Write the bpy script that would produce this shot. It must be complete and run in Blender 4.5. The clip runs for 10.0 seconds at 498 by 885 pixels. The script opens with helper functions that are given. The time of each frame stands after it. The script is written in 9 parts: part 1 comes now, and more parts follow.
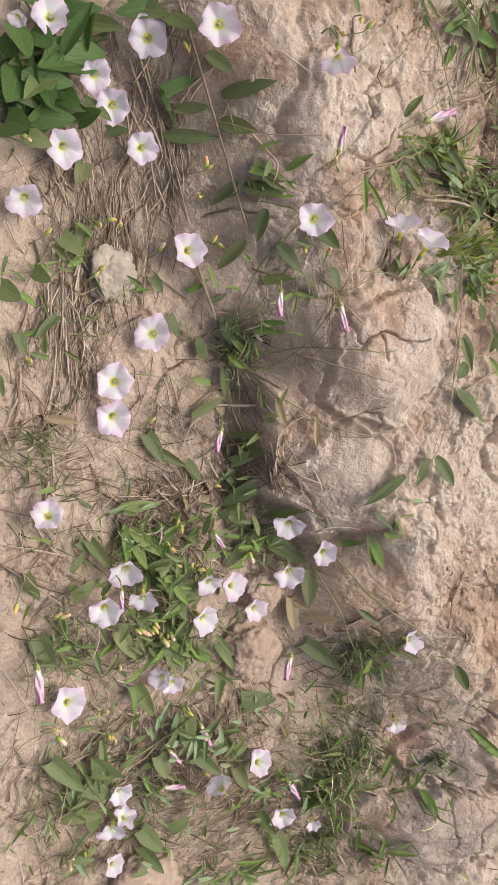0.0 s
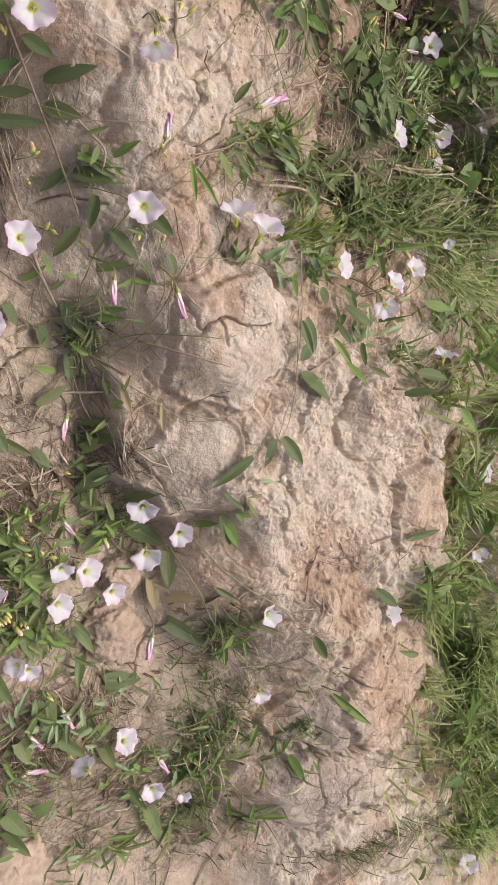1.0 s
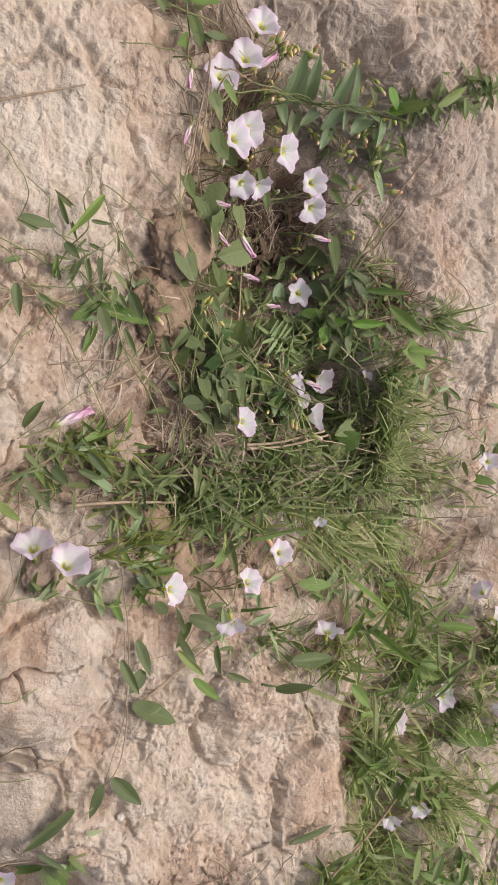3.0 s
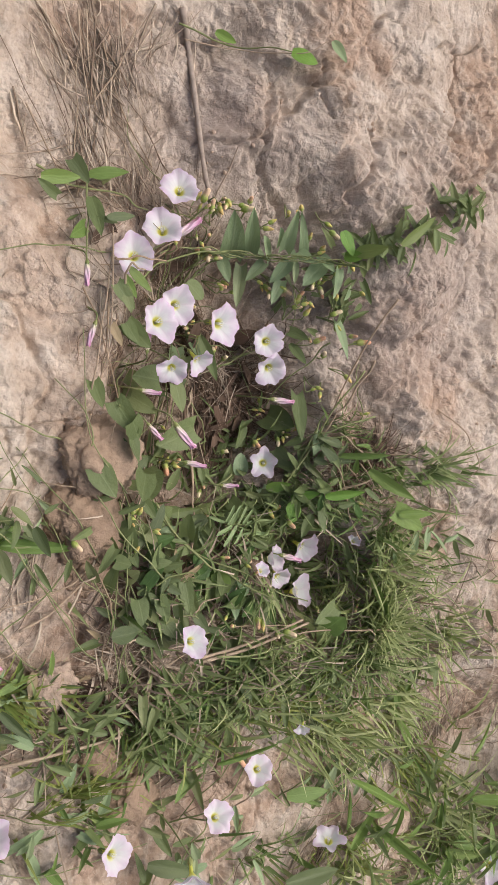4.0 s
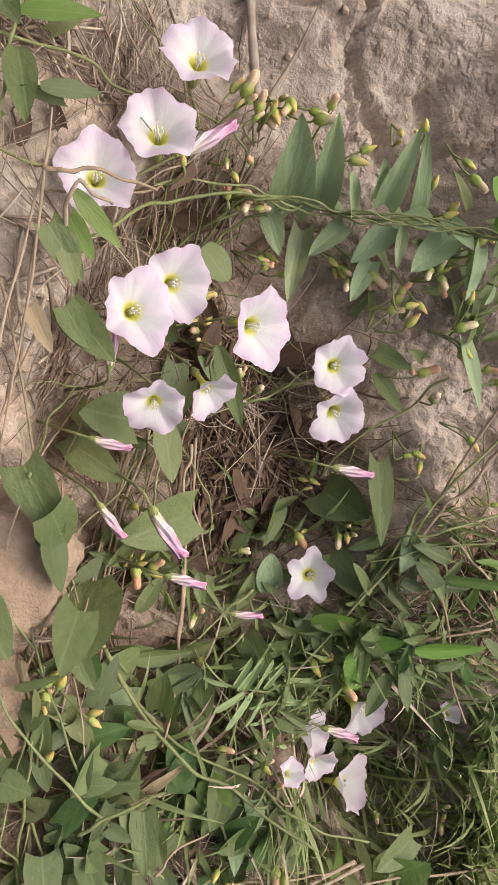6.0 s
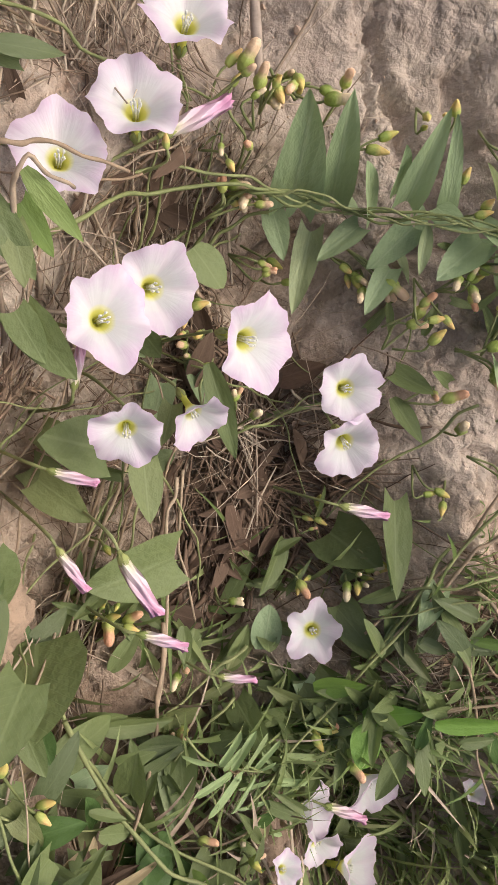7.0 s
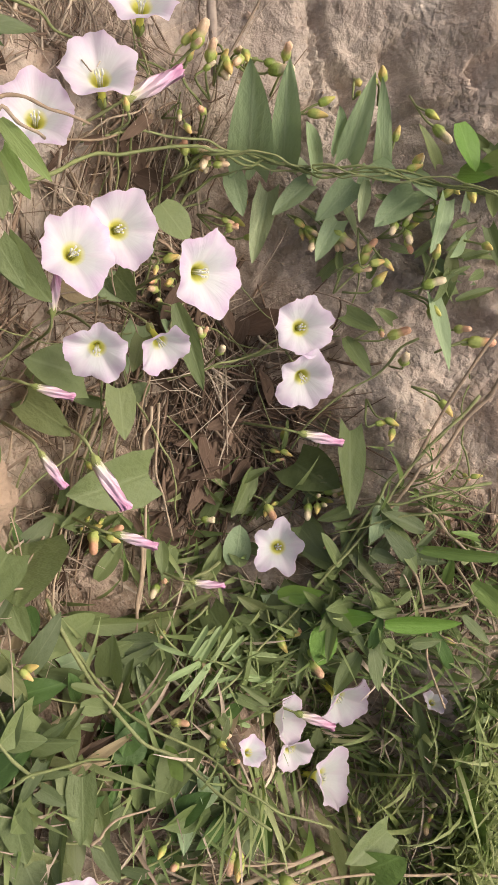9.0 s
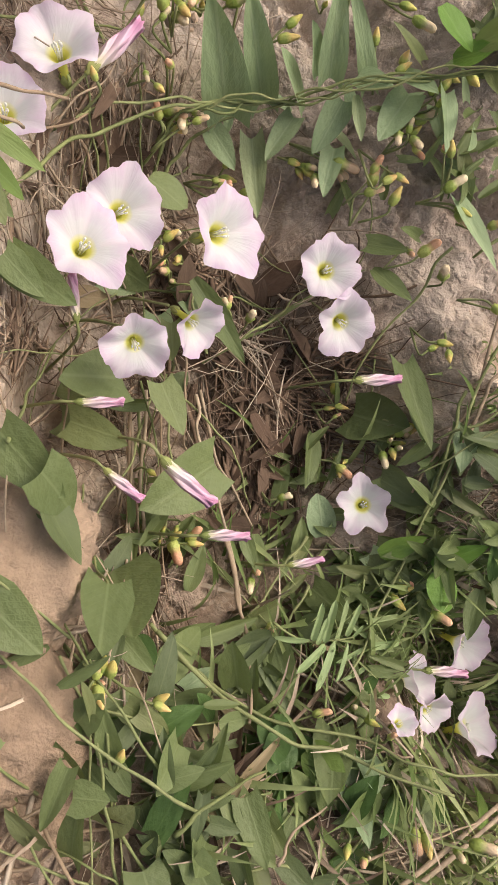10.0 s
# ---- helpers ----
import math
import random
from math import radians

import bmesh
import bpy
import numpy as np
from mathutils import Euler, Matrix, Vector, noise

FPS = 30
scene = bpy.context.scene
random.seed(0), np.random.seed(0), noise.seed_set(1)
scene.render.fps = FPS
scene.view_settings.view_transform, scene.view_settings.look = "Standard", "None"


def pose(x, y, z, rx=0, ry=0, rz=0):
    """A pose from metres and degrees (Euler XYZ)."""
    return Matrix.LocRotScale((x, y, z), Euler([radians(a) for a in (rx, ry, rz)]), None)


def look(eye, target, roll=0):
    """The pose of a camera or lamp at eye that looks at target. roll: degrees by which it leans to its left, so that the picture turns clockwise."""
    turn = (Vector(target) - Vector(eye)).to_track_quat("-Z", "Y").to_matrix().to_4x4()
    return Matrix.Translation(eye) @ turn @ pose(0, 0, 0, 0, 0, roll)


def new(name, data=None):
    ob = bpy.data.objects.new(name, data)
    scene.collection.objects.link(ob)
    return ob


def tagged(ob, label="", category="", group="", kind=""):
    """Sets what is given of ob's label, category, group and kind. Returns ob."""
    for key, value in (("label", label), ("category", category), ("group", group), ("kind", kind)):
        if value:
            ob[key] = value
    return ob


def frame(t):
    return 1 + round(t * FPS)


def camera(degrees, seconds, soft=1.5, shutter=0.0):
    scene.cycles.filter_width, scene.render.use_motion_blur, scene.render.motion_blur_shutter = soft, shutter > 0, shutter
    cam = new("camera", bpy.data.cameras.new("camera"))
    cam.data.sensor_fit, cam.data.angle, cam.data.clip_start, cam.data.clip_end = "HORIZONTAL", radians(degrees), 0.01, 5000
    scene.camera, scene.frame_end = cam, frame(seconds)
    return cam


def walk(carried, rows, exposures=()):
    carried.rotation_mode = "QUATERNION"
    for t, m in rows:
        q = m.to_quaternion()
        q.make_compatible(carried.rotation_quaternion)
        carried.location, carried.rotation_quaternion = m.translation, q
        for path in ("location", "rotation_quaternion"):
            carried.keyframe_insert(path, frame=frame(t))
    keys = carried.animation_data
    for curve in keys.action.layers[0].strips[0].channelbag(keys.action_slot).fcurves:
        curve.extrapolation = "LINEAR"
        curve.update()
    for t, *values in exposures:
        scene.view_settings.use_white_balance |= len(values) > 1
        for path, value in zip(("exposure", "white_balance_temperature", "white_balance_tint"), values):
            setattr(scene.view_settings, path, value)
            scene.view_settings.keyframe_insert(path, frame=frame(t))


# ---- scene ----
cam = camera(34.1, 10.0, soft=1.15)
# seconds, place in metres, turn in degrees
PATH = [
    (0.0, -0.6178, -0.1191, 0.4799, -12.25, -33.85, 11.09),
    (0.5, -0.6066, -0.1196, 0.5029, -12.98, -38.27, 10.34),
    (1.0, -0.5781, -0.0957, 0.5169, -14.36, -39.88, 10.73),
    (1.5, -0.5466, -0.0614, 0.5271, -15.18, -41.49, 11.86),
    (2.0, -0.5272, -0.0289, 0.5356, -17.6, -41.91, 15.76),
    (2.5, -0.5033, 0.0196, 0.5253, -15.97, -41.93, 15.19),
    (3.0, -0.4197, 0.118, 0.4878, -10.59, -39.79, 9.92),
    (3.2, -0.3884, 0.152, 0.4858, -8.8, -40.28, 7.81),
    (4.3, -0.2804, 0.2644, 0.4524, -5.55, -32.84, 3.24),
    (4.5, -0.2682, 0.2677, 0.435, -6.02, -33.3, 3.18),
    (5.0, -0.2082, 0.2766, 0.3477, -5.9, -33.41, 3.26),
    (5.5, -0.1783, 0.271, 0.2898, -7.47, -32.92, 6.97),
    (5.7, -0.1729, 0.2662, 0.2759, -8.01, -31.81, 8.54),
    (6.8, -0.1373, 0.2667, 0.2249, -7.08, -30.46, 10.19),
    (7.0, -0.1338, 0.2698, 0.2221, -7.19, -29.88, 10.63),
    (7.5, -0.1279, 0.2758, 0.2279, -6.63, -29.87, 11.06),
    (8.0, -0.1137, 0.258, 0.2348, -6.17, -29.26, 11.73),
    (8.5, -0.102, 0.2432, 0.2696, -5.18, -28.85, 10.72),
    (9.0, -0.1245, 0.2394, 0.27, -4.67, -27.37, 9.25),
    (9.5, -0.1405, 0.2258, 0.2705, -1.57, -28.25, 4.52),
    (10.0, -0.1394, 0.2319, 0.2367, 2.97, -28.85, -8.42),
]
walk(cam, [(t, pose(*p)) for t, *p in PATH], [(0.0, -0.17, 6400, 10), (2.0, -0.18, 6450, 10), (3.0, -0.32, 6450, 10), (4.5, -0.32, 6200, 11), (5.0, -0.22, 6200, 12), (5.5, -0.11, 6450, 10), (7.0, -0.1, 6600, 10), (8.5, -0.05, 6780, 10), (10.0, -0.06, 6800, 10)])

# ---------------------------------------------------------------- daylight
SUN_HEIGHT, SUN_TURN = 66.0, 60.0
world = bpy.data.worlds.new("sky")
scene.world = world
world.use_nodes = True
sky = world.node_tree.nodes.new("ShaderNodeTexSky")
sky.sky_type, sky.sun_disc = "NISHITA", False
sky.sun_elevation, sky.sun_rotation = radians(SUN_HEIGHT), radians(SUN_TURN)
sky.air_density, sky.dust_density, sky.ozone_density = 0.8, 9.0, 0.6
world.node_tree.links.new(sky.outputs[0], world.node_tree.nodes["Background"].inputs["Color"])
world.node_tree.nodes["Background"].inputs["Strength"].default_value = 0.15
sun = new("sun", bpy.data.lights.new("sun", "SUN"))
sun.data.energy, sun.data.angle, sun.data.color = 2.05, radians(48), (1.0, 0.98, 0.945)
a, e = radians(SUN_TURN), radians(SUN_HEIGHT)
sun.matrix_world = look((0, 0, 0), (-math.sin(a) * math.cos(e), -math.cos(a) * math.cos(e), -math.sin(e)))
sun.location = (1.5, 0.8, 2.0)


# ---------------------------------------------------------------- materials
class Nodes:
    """A few short words for building a node material."""

    def __init__(self, name, rough=0.8, specular=0.3):
        self.mat = bpy.data.materials.new(name)
        self.mat.use_nodes = True
        self.tree = self.mat.node_tree
        self.shader = self.tree.nodes["Principled BSDF"]
        self.shader.inputs["Roughness"].default_value = rough
        self.shader.inputs["Specular IOR Level"].default_value = specular
        self.place = self.add("ShaderNodeTexCoord").outputs["Object"]

    def add(self, kind, **values):
        node = self.tree.nodes.new(kind)
        for key, value in values.items():
            node.inputs[key.replace("_", " ")].default_value = value
        return node

    def link(self, a, b):
        self.tree.links.new(a, b)

    def noise(self, scale, detail=4.0, rough=0.55, warp=0.0, at=None):
        node = self.add("ShaderNodeTexNoise", Scale=scale, Detail=detail, Roughness=rough, Distortion=warp)
        self.link(at or self.place, node.inputs["Vector"])
        return node.outputs["Fac"]

    def ramp(self, fac, *stops):
        node = self.tree.nodes.new("ShaderNodeValToRGB")
        bar = node.color_ramp.elements
        while len(bar) < len(stops):
            bar.new(0.5)
        for mark, (at, colour) in zip(bar, stops):
            mark.position = at
            mark.color = (*colour, 1) if isinstance(colour, tuple) else (colour, colour, colour, 1)
        self.link(fac, node.inputs["Fac"])
        return node.outputs["Color"]

    def mix(self, fac, one, two, how="MIX"):
        node = self.tree.nodes.new("ShaderNodeMix")
        node.data_type, node.blend_type = "RGBA", how
        for slot, value in ((node.inputs[0], fac), (node.inputs[6], one), (node.inputs[7], two)):
            if isinstance(value, (int, float)):
                slot.default_value = value
            elif isinstance(value, tuple):
                slot.default_value = (*value, 1)
            else:
                self.link(value, slot)
        return node.outputs[2]

    def maths(self, how, one, two=0.0):
        node = self.tree.nodes.new("ShaderNodeMath")
        node.operation = how
        for slot, value in zip(node.inputs, (one, two)):
            if isinstance(value, (int, float)):
                slot.default_value = value
            else:
                self.link(value, slot)
        return node.outputs[0]

    def colour(self, value):
        self.link(value, self.shader.inputs["Base Color"])

    def bump(self, height, depth, strength=1.0):
        node = self.add("ShaderNodeBump", Strength=strength, Distance=depth)
        self.link(height, node.inputs["Height"])
        self.link(node.outputs["Normal"], self.shader.inputs["Normal"])

    def random(self):
        return self.add("ShaderNodeObjectInfo").outputs["Random"]

    def island(self):
        return self.add("ShaderNodeNewGeometry").outputs["Random Per Island"]

    def thin(self, colour, share):
        """Lets part of the light through, as a leaf or petal does."""
        glow = self.add("ShaderNodeBsdfTranslucent")
        both = self.add("ShaderNodeMixShader", Fac=share)
        out = self.tree.nodes["Material Output"]
        self.link(colour, glow.inputs["Color"])
        self.link(self.shader.outputs[0], both.inputs[1])
        self.link(glow.outputs[0], both.inputs[2])
        self.link(both.outputs[0], out.inputs["Surface"])


def clay_material():
    n = Nodes("dry clay", 0.95, 0.12)
    apart = n.add("ShaderNodeSeparateXYZ")
    n.link(n.place, apart.inputs[0])

    def patch(x, y, reach, soft):
        """A patch of another colour on the clay with a ragged border, 1 inside."""
        far = n.tree.nodes.new("ShaderNodeVectorMath")
        far.operation = "DISTANCE"
        n.link(n.place, far.inputs[0])
        far.inputs[1].default_value = (x, y, 0)
        ragged = n.maths("ADD", far.outputs["Value"], n.maths("MULTIPLY", n.maths("SUBTRACT", n.noise(30, 5, 0.7), 0.5), 0.14))
        return n.ramp(ragged, (reach - soft, 1.0), (reach + soft, 0.0))

    broad, mid, fine = n.noise(11, 5, 0.6), n.noise(55, 6, 0.66, 0.5), n.noise(330, 5, 0.65)
    pale = n.ramp(mid, (0.30, (0.405, 0.322, 0.25)), (0.48, (0.50, 0.412, 0.333)), (0.66, (0.61, 0.527, 0.445)))
    ruddy = n.ramp(mid, (0.3, (0.30, 0.195, 0.133)), (0.52, (0.435, 0.306, 0.22)), (0.72, (0.56, 0.43, 0.33)))
    base = n.mix(n.ramp(broad, (0.49, 0.0), (0.60, 0.8)), pale, ruddy)
    for spot in ((0.003, -0.290, 0.045, 0.02), (0.125, -0.44, 0.07, 0.03), (0.045, -0.145, 0.035, 0.02), (0.13, -0.25, 0.035, 0.02), (-0.05, 0.01, 0.05, 0.03), (0.14, 0.17, 0.03, 0.03), (-0.20, -0.36, 0.05, 0.03), (-0.06, -0.06, 0.03, 0.03), (0.0, -0.33, 0.04, 0.03), (-0.06, 0.20, 0.05, 0.03), (-0.10, 0.10, 0.04, 0.03), (-0.12, 0.05, 0.03, 0.02)):
        base = n.mix(n.maths("MULTIPLY", patch(*spot), 0.75), base, ruddy)
    chalk = n.ramp(mid, (0.30, (0.50, 0.415, 0.33)), (0.5, (0.58, 0.495, 0.405)), (0.66, (0.68, 0.61, 0.52)))
    for spot in ((0.03, -0.20, 0.075, 0.05), (-0.20, 0.24, 0.09, 0.05)):
        base = n.mix(n.maths("MULTIPLY", patch(*spot), 0.6), base, chalk)
    # grey clay; over two blocks and the straw dip, partly shade put into the colour
    grey = n.ramp(mid, (0.3, (0.33, 0.265, 0.225)), (0.6, (0.42, 0.345, 0.295)))
    for spot in ((0.036, -0.474, 0.035, 0.015), (0.03, -0.565, 0.06, 0.02), (-0.02, 0.42, 0.05, 0.04), (0.13, 0.34, 0.085, 0.05)):
        base = n.mix(n.maths("MULTIPLY", patch(*spot), 0.9), base, grey)
    # dark soil under the plants, with shade between their leaves put into the colour
    shady_soil = n.ramp(mid, (0.3, (0.105, 0.070, 0.048)), (0.65, (0.24, 0.165, 0.115)))
    for spot in ((-0.040, 0.125, 0.050, 0.04), (0.015, 0.235, 0.055, 0.03), (0.03, 0.13, 0.05, 0.04), (0.09, 0.11, 0.045, 0.03), (0.105, 0.195, 0.03, 0.02), (-0.085, 0.045, 0.035, 0.03), (-0.26, -0.35, 0.05, 0.04), (-0.28, -0.50, 0.05, 0.04)):
        base = n.mix(n.maths("MULTIPLY", patch(*spot), 0.75), base, shady_soil)
    silt = n.ramp(n.noise(48, 6, 0.6), (0.3, (0.39, 0.305, 0.235)), (0.7, (0.50, 0.405, 0.32)))
    low = n.maths("ADD", apart.outputs[2], n.maths("MULTIPLY", n.maths("SUBTRACT", broad, 0.5), 0.05))
    low = n.ramp(n.maths("MULTIPLY", n.maths("ADD", low, 0.1), 10.0), (0.30, 0.85), (0.75, 0.0))
    base = n.mix(low, base, silt)
    grit = n.ramp(fine, (0.30, 0.80), (0.46, 1.0), (0.70, 1.09))
    base = n.mix(1.0, base, grit, "MULTIPLY")
    specks = n.ramp(n.noise(420, 4, 0.65), (0.67, 0.0), (0.75, 0.28))
    base = n.mix(specks, base, (0.20, 0.13, 0.09))
    scales = n.ramp(n.noise(170, 4, 0.6, 1.2), (0.58, 0.0), (0.66, 0.45))
    base = n.mix(scales, base, (0.62, 0.51, 0.42))
    n.colour(base)
    chip = n.add("ShaderNodeTexVoronoi", Scale=240.0, Randomness=1.0)
    n.link(n.bent(0.006, 300.0), chip.inputs["Vector"])
    chips = n.mix(n.ramp(n.noise(28, 4, 0.6), (0.44, 0.15), (0.58, 0.9)), (0.5, 0.5, 0.5), n.ramp(chip.outputs["Distance"], (0.0, 1.0), (0.75, 0.0)))
    n.bump(n.mix(0.62, chips, n.mix(0.35, n.noise(150, 6, 0.62), n.noise(600, 4, 0.65))), 0.0044, 0.9)
    return n.mat


def leaf_material(name, dark, light, pale, rough=0.5, aged=(0.30, 0.27, 0.12)):
    n = Nodes(name, rough, 0.35)
    apart = n.add("ShaderNodeSeparateXYZ")
    n.link(n.place, apart.inputs[0])
    across, along = n.maths("ABSOLUTE", apart.outputs[0]), apart.outputs[1]
    body = n.mix(n.random(), dark, light)
    body = n.mix(n.ramp(n.maths("FRACT", n.maths("MULTIPLY", n.random(), 17.0)), (0.78, 0.0), (1.0, 0.45)), body, aged)
    body = n.mix(n.maths("MULTIPLY", n.noise(5, 4, 0.6), 0.5), body, pale)
    rib = n.ramp(across, (0.012, 1.0), (0.035, 0.0))
    side = n.maths("SINE", n.maths("MULTIPLY", n.maths("SUBTRACT", along, n.maths("MULTIPLY", across, 0.7)), 62.0))
    veins = n.maths("MAXIMUM", rib, n.maths("MULTIPLY", n.ramp(side, (0.9, 0.0), (1.0, 1.0)), 0.35))
    body = n.mix(n.maths("MULTIPLY", veins, 0.3), body, pale)
    worn = n.ramp(n.noise(3.0, 5, 0.7), (0.68, 0.0), (0.76, 0.45))
    body = n.mix(worn, body, aged)
    n.colour(body)
    n.thin(n.mix(0.5, body, (0.30, 0.42, 0.10) if dark[1] > dark[0] else body), 0.25)
    n.bump(n.mix(0.6, veins, n.noise(6, 3)), 0.04, 0.16)
    return n.mat


def petal_material():
    n = Nodes("bindweed petal", 0.55, 0.2)
    apart = n.add("ShaderNodeSeparateXYZ")
    n.link(n.place, apart.inputs[0])
    reach = n.maths("SQRT", n.maths("ADD", n.maths("POWER", apart.outputs[0], 2.0), n.maths("POWER", apart.outputs[1], 2.0)))
    turn = n.maths("ARCTAN2", apart.outputs[1], apart.outputs[0])
    star = n.ramp(n.maths("COSINE", n.maths("MULTIPLY", turn, 5.0)), (0.55, 0.0), (1.0, 1.0))
    lines = n.noise(1.0, 3, 0.6, at=n.polar(turn, reach))
    blush = n.mix(n.random(), (0.80, 0.62, 0.79), (0.72, 0.47, 0.71))
    body = n.ramp(reach, (0.11, (0.70, 0.70, 0.14)), (0.20, (0.84, 0.82, 0.20)), (0.26, (0.91, 0.90, 0.58)), (0.32, (0.87, 0.87, 0.87)), (0.60, (0.86, 0.85, 0.88)))
    uneven = n.maths("ADD", reach, n.maths("MULTIPLY", n.maths("SUBTRACT", n.noise(2.2, 4, 0.6), 0.5), 0.5))
    rim = n.ramp(uneven, (0.50, 0.0), (1.05, 0.78))
    body = n.mix(n.maths("MULTIPLY", rim, n.maths("SUBTRACT", 1.0, n.maths("MULTIPLY", star, 0.45))), body, blush)
    body = n.mix(n.maths("MULTIPLY", star, n.ramp(reach, (0.30, 0.0), (0.55, 0.34), (0.98, 0.10))), body, (0.86, 0.70, 0.81))
    body = n.mix(1.0, body, n.ramp(lines, (0.3, 0.97), (0.7, 1.02)), "MULTIPLY")
    n.colour(body)
    n.thin(body, 0.38)
    n.bump(lines, 0.03, 0.10)
    return n.mat


def polar(self, turn, reach):
    node = self.tree.nodes.new("ShaderNodeCombineXYZ")
    self.link(self.maths("MULTIPLY", turn, 6.0), node.inputs[0])
    self.link(self.maths("MULTIPLY", reach, 1.2), node.inputs[1])
    return node.outputs[0]


def bent(self, far, scale):
    """Places pushed about by noise."""
    wobble = self.add("ShaderNodeTexNoise", Scale=scale, Detail=3.0)
    self.link(self.place, wobble.inputs["Vector"])
    node = self.tree.nodes.new("ShaderNodeVectorMath")
    node.operation = "MULTIPLY_ADD"
    self.link(wobble.outputs["Color"], node.inputs[0])
    node.inputs[1].default_value = (far, far, far)
    self.link(self.place, node.inputs[2])
    return node.outputs[0]


Nodes.polar, Nodes.bent = polar, bent


def plain_material(name, dark, light, scale=30.0, rough=0.7, by="random", through_light=0.0, relief=0.0002):
    n = Nodes(name, rough, 0.25)
    pick = n.island() if by == "island" else n.random()
    body = n.mix(pick, dark, light)
    body = n.mix(1.0, body, n.ramp(n.noise(scale, 5, 0.65), (0.25, 0.68), (0.55, 1.0), (0.8, 1.14)), "MULTIPLY")
    n.colour(body)
    n.bump(n.noise(scale * 6, 4, 0.6), relief, 0.7)
    if through_light:
        n.thin(body, through_light)
    return n.mat


def bud_material():
    n = Nodes("furled pink petals", 0.55, 0.25)
    apart = n.add("ShaderNodeSeparateXYZ")
    n.link(n.place, apart.inputs[0])
    twist = n.maths("SINE", n.maths("ADD", n.maths("MULTIPLY", n.maths("ARCTAN2", apart.outputs[0], apart.outputs[2]), 5.0), n.maths("MULTIPLY", apart.outputs[1], 9.0)))
    body = n.ramp(apart.outputs[1], (0.08, (0.74, 0.70, 0.46)), (0.28, (0.78, 0.62, 0.62)), (0.6, (0.76, 0.48, 0.62)), (0.95, (0.68, 0.31, 0.49)))
    body = n.mix(n.ramp(twist, (0.2, 0.0), (0.95, 0.40)), body, (0.86, 0.74, 0.80))
    n.colour(body)
    n.bump(twist, 0.02, 0.4)
    return n.mat


def tip_material(name, pale, ripe):
    n = Nodes(name, 0.5, 0.3)
    apart = n.add("ShaderNodeSeparateXYZ")
    n.link(n.place, apart.inputs[0])
    green = n.mix(n.random(), (0.26, 0.34, 0.075), (0.47, 0.52, 0.15))
    tip = n.mix(n.random(), pale, ripe)
    n.colour(n.mix(n.ramp(n.maths("ADD", apart.outputs[2], n.maths("MULTIPLY", n.noise(5, 3), 0.25)), (0.52, 0.0), (0.80, 1.0)), green, tip))
    n.bump(n.noise(8, 3), 0.02, 0.2)
    return n.mat


CLAY = clay_material()
BUD = tip_material("green bud", (0.56, 0.52, 0.14), (0.74, 0.50, 0.20))
RIPE = tip_material("bud with an orange tip", (0.78, 0.66, 0.44), (0.72, 0.36, 0.22))
LEAF = leaf_material("grey-green bindweed leaf", (0.078, 0.110, 0.034), (0.162, 0.206, 0.074), (0.28, 0.335, 0.16))
DEEP = leaf_material("dark green bindweed leaf", (0.062, 0.090, 0.036), (0.122, 0.156, 0.068), (0.19, 0.23, 0.11))
LIME = leaf_material("bright lime-green leaf", (0.105, 0.235, 0.026), (0.160, 0.305, 0.040), (0.24, 0.38, 0.10))
SAGE = leaf_material("pale sage-green leaf", (0.20, 0.295, 0.145), (0.30, 0.40, 0.205), (0.44, 0.52, 0.32))
MOULD = leaf_material("rotted brown leaf", (0.060, 0.038, 0.027), (0.145, 0.095, 0.066), (0.22, 0.15, 0.105), 0.85, (0.16, 0.09, 0.06))
PALE = leaf_material("pale green leaflet", (0.26, 0.36, 0.15), (0.33, 0.43, 0.19), (0.42, 0.52, 0.28))
LUSH = leaf_material("deep fresh green leaf", (0.030, 0.074, 0.018), (0.064, 0.128, 0.030), (0.16, 0.26, 0.08))
FRESH = leaf_material("fresh green leaf", (0.098, 0.168, 0.034), (0.195, 0.280, 0.066), (0.26, 0.38, 0.12))
SERE = leaf_material("withered leaf", (0.30, 0.22, 0.12), (0.42, 0.33, 0.20), (0.50, 0.42, 0.28), 0.8)
PETAL = petal_material()
FURLED = bud_material()
SEPAL = plain_material("yellow-green sepals", (0.21, 0.26, 0.08), (0.36, 0.38, 0.14), 4, 0.5, relief=0.00005)
STAMEN = plain_material("white stamens", (0.90, 0.90, 0.84), (0.95, 0.95, 0.90), 4, 0.5, through_light=0.4, relief=0.00002)
STEM = plain_material("green stem", (0.19, 0.22, 0.085), (0.29, 0.31, 0.14), 200, 0.55)
TAN = plain_material("dry tan stalk", (0.33, 0.24, 0.16), (0.46, 0.36, 0.26), 250, 0.85)
STRAW = plain_material("dry straw", (0.17, 0.115, 0.078), (0.62, 0.51, 0.395), 200, 0.85, "island")
BLADE = plain_material("green grass blades", (0.12, 0.185, 0.050), (0.37, 0.43, 0.19), 60, 0.5, "island", 0.35)
TUFT = plain_material("bright green grass", (0.22, 0.28, 0.085), (0.58, 0.62, 0.31), 60, 0.5, "island", 0.4)
STONE = plain_material("pale stone", (0.45, 0.385, 0.31), (0.54, 0.47, 0.39), 120, 0.9, relief=0.0012)
CRUMB = plain_material("crumbled clay", (0.36, 0.26, 0.19), (0.50, 0.38, 0.295), 150, 0.95, "island")
OLIVE_BLADE = plain_material("dull olive weeds", (0.088, 0.114, 0.044), (0.26, 0.28, 0.135), 60, 0.6, "island", 0.2)
YELLOW_BLADE = plain_material("yellowing grass blades", (0.17, 0.23, 0.050), (0.40, 0.43, 0.13), 60, 0.55, "island", 0.3)
